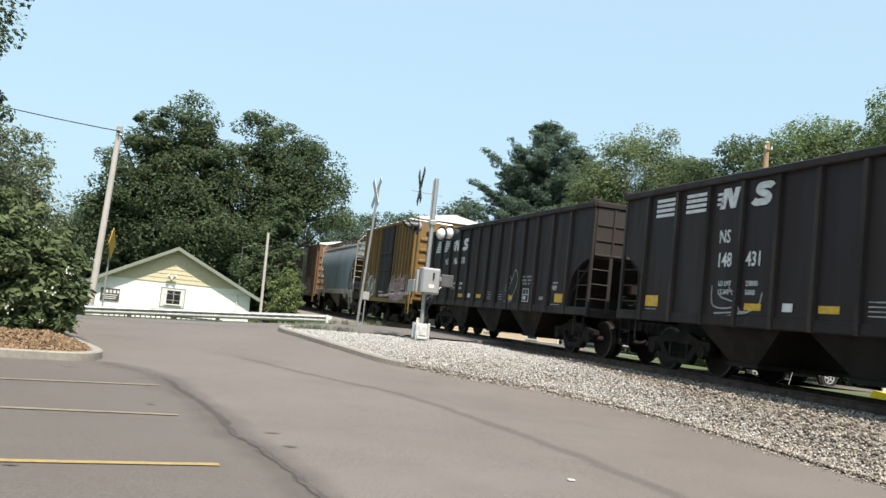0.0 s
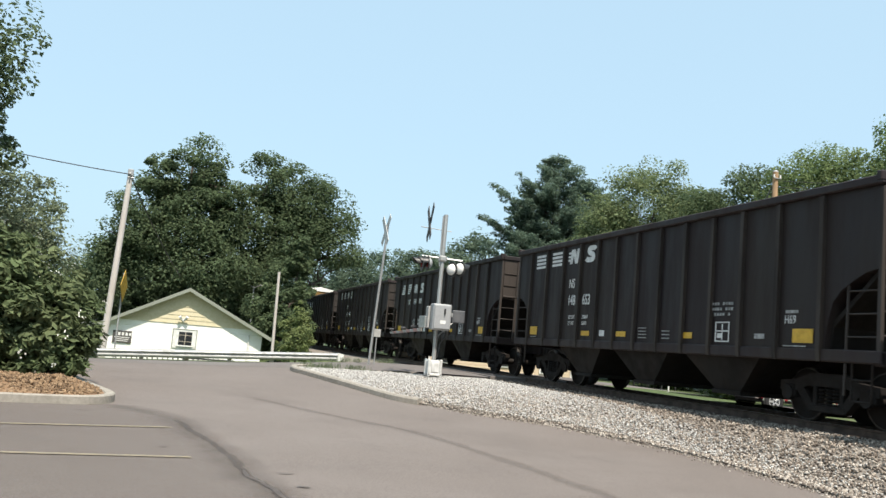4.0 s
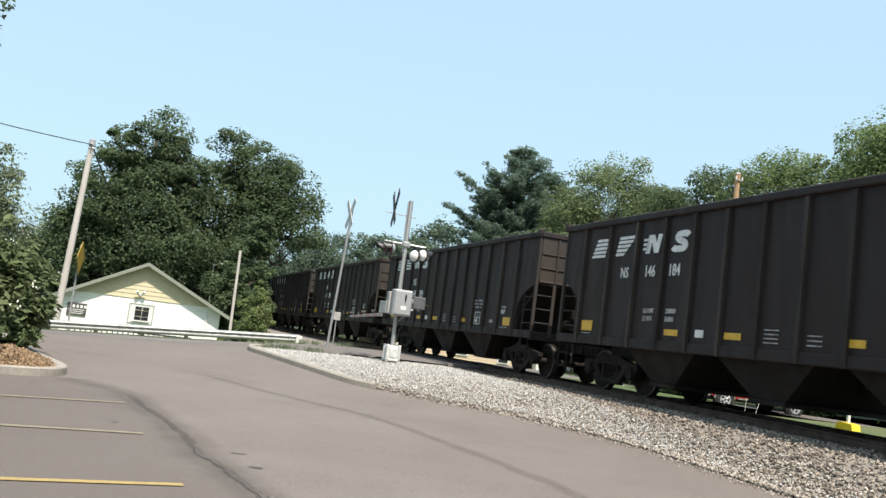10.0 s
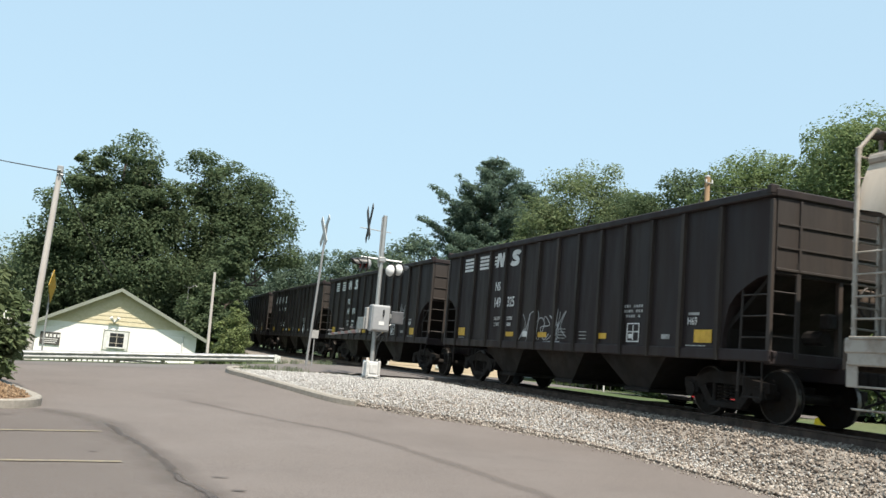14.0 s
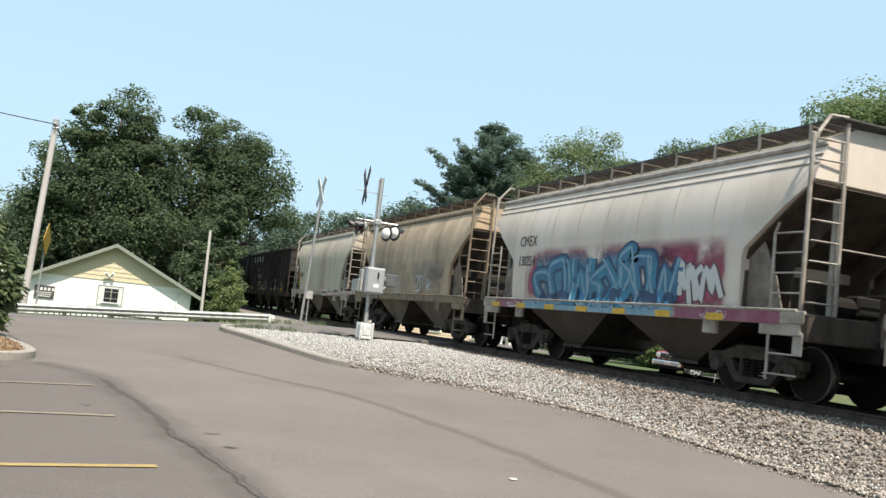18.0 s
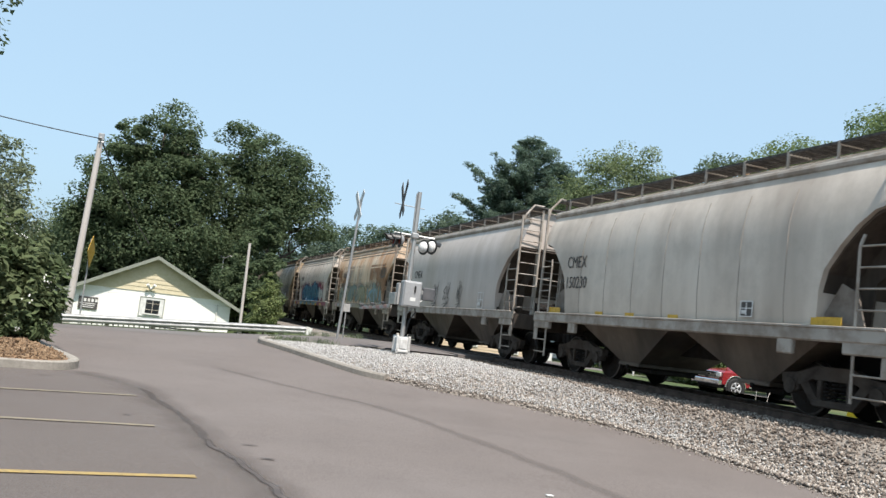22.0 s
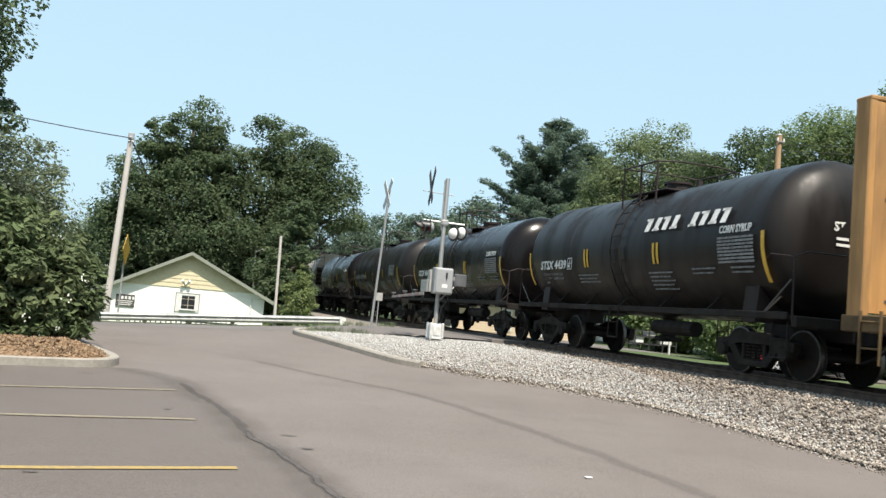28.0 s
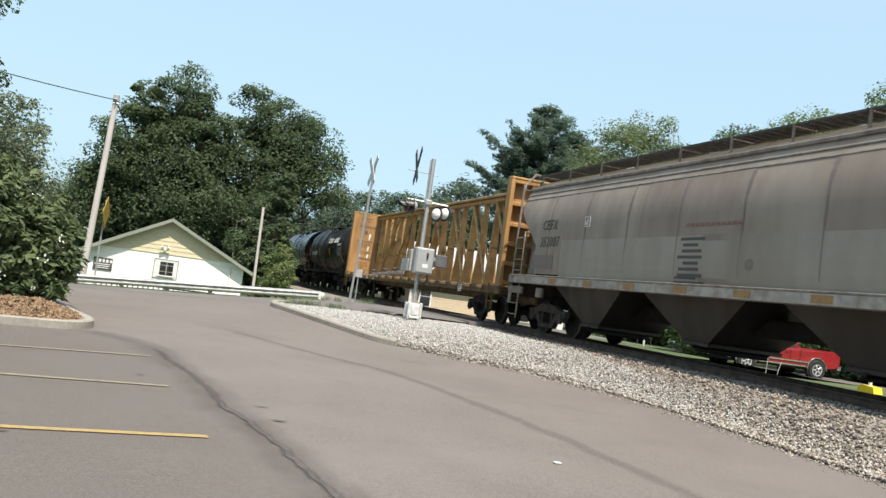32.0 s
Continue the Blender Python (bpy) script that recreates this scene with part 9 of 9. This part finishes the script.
part("wall", Mesh().box(17.9, 49.2, 1.3, 8.8, 6.4, 2.8, 0.02), M_beige, bh)
part("roof", Mesh().prism([(45.3, 2.45), (49.2, 4.22), (53.0, 2.5), (53.0, 2.62), (49.2, 4.36), (45.3, 2.58)], 13.1, 22.6, 0), M_roof_pale, bh, "pale grey shingle roof")
part("fascia", Mesh().box(17.85, 45.29, 2.5, 9.4, 0.04, 0.2, 0.01), M_white_paint, bh)
part("gable", Mesh().prism([(46.0, 2.6), (52.4, 2.6), (49.2, 4.15)], 22.2, 22.28, 0), M_beige, bh)
for x in (13.52, 22.28):
    part("corner_board", Mesh().box(x, 45.97, 1.3, 0.12, 0.12, 2.6, 0.01), M_white_paint, bh)
for k in range(16):
    z = 0.05 + k * 0.155
    part("siding_board", Mesh().prism([(45.99, z), (45.955, z), (45.975, z + 0.15), (45.99, z + 0.15)], 13.6, 22.2, 0), M_beige, bh)
for x, z in ((14.4, 1.2), (17.98, 1.25), (20.6, 1.05)):
    w = part("window", Mesh().box(x, 45.93, z, 0.78, 0.06, 1.25, 0.01), M_white_paint, bh, "white framed window")
    part("pane", Mesh().box(x, 45.89, z - 0.29, 0.58, 0.02, 0.5), M_glass_dark, w)
    part("pane", Mesh().box(x, 45.885, z + 0.27, 0.58, 0.02, 0.5), M_glass_dark, w)
part("air_conditioner", Mesh().box(22.7, 45.6, 0.5, 0.42, 0.5, 0.5, 0.03), M_sign_white, bh)


def storage_rack(x0, x1, y):
    r = thing("storage_rack", "black steel rack with pale boxes in the yard", "rack")
    n = 5
    for k in range(n):
        x = x0 + (x1 - x0) * k / (n - 1)
        for d in (-0.35, 0.35):
            part("upright", Mesh().box(x, y + d, 0.72, 0.05, 0.05, 1.3), M_dark_iron, r)
    for z in (0.62, 1.02, 1.34):
        for d in (-0.35, 0.35):
            part("rail", Mesh().box((x0 + x1) / 2, y + d, z, x1 - x0, 0.04, 0.05), M_dark_iron, r)
    for z in (0.66, 1.06):
        part("shelf", Mesh().box((x0 + x1) / 2, y, z, x1 - x0 - 0.1, 0.66, 0.02), M_dark_iron, r)
    for k, (x, z, w, h) in enumerate(((0.06, 1.075, 0.5, 0.24), (0.3, 0.675, 0.6, 0.30), (0.52, 1.075, 0.55, 0.22), (0.8, 0.675, 0.7, 0.32), (0.9, 1.075, 0.4, 0.2))):
        solid("storage_box", Mesh().box(0, 0, h / 2, w, 0.45, h, 0.02).box(0, 0, h + 0.01, w + 0.03, 0.48, 0.03, 0.008), M_sign_white if k % 2 else M_back_grey,
              "pale storage box on the black rack", "box", "boxes on the rack", m=pose(x0 + x * (x1 - x0) + 0.1, y - 0.05, z))


storage_rack(22.9, 26.3, 41.6)
gh = thing("grey_house", "pale grey house with white porch posts among the trees", "house")
M_pale_siding = material("pale_grey_siding", (0.55, 0.57, 0.58), 0.75, second=(0.48, 0.50, 0.51), scale=4, amount=0.5)
part("wall", Mesh().box(34.5, 62, 2.1, 7.5, 6, 4.0, 0.02), M_pale_siding, gh)
part("roof", Mesh().prism([(58.2, 4.0), (62, 6.0), (65.8, 4.0), (65.8, 4.15), (62, 6.2), (58.2, 4.15)], 30.4, 38.6, 0), M_roof_grey, gh)
for x in (31.5, 33.5, 35.5, 37.5):
    part("porch_post", Mesh().box(x, 58.5, 2.0, 0.16, 0.16, 3.9, 0.01), M_white_paint, gh)
    part("window", Mesh().box(x + 0.9, 58.95, 2.0, 0.9, 0.08, 1.3), M_glass_dark, gh)
bl = thing("parked_car", "blue-grey car parked beyond the railway", "car", pose(27.0, 51.5, 0.15, 0, 0, 70))
M_grey_car = material("blue_grey_car_paint", (0.20, 0.24, 0.27), 0.3, metal=0.3, second=(0.17, 0.2, 0.23), scale=2, amount=0.4)
part("body", Mesh().rings([[(x, y, z) for y, z in ((2.2, 0.3), (2.25, 0.7), (1.2, 0.92), (0.5, 1.4), (-0.9, 1.42), (-1.9, 0.98), (-2.2, 0.9), (-2.2, 0.3))] for x in (-0.85, -0.7, 0.7, 0.85)]), M_grey_car, bl)
for s in (-1, 1):
    part("side_window", Mesh().prism([(1.05, 0.96), (0.45, 1.32), (-0.8, 1.34), (-1.4, 0.98)], s * 0.80, s * 0.862, 0), M_car_glass, bl)
    for y in (1.4, -1.4):
        part("wheel", Mesh().tube((s * 0.68, y, 0.31), (s * 0.9, y, 0.31), 0.32, 18), M_rubber, bl)


# ---- what moves ----
RUN = [(0, 0.0), (3, 28.6), (6, 57.19), (9, 85.62), (10.5, 99.83), (13, 123.12), (14, 132.51), (17, 160.92), (20, 189.34), (23, 217.75), (25, 236.7), (26.5, 250.9), (28.5, 269.3), (30, 282.75), (32, 300.6)]


def run_at(t):
    """Metres that the train has gone at t seconds."""
    for (a, p), (b, q) in zip(RUN, RUN[1:]):
        if t <= b:
            return p + (q - p) * (t - a) / (b - a)
    return RUN[-1][1]


def motions():
    for car, y in TRAIN:
        walk(car, [(t, pose(TRACK_X, y + s, RAIL_TOP)) for t, s in RUN])
    rows = [k / 15 for k in range(481)]
    for k, axles in enumerate(AXLES):
        lead = axles[0]
        y = -0.89 if k == 0 else 0.89
        walk(lead, [(t, Matrix.Translation((0, y, 0.457)) @ Matrix.Rotation(-run_at(t) / 0.457, 4, 'X')) for t in rows])
        for other in axles[1:]:
            other.rotation_mode = 'QUATERNION'
            other.animation_data_create()
            other.animation_data.action = lead.animation_data.action
            other.animation_data.action_slot = lead.animation_data.action_slot


motions()
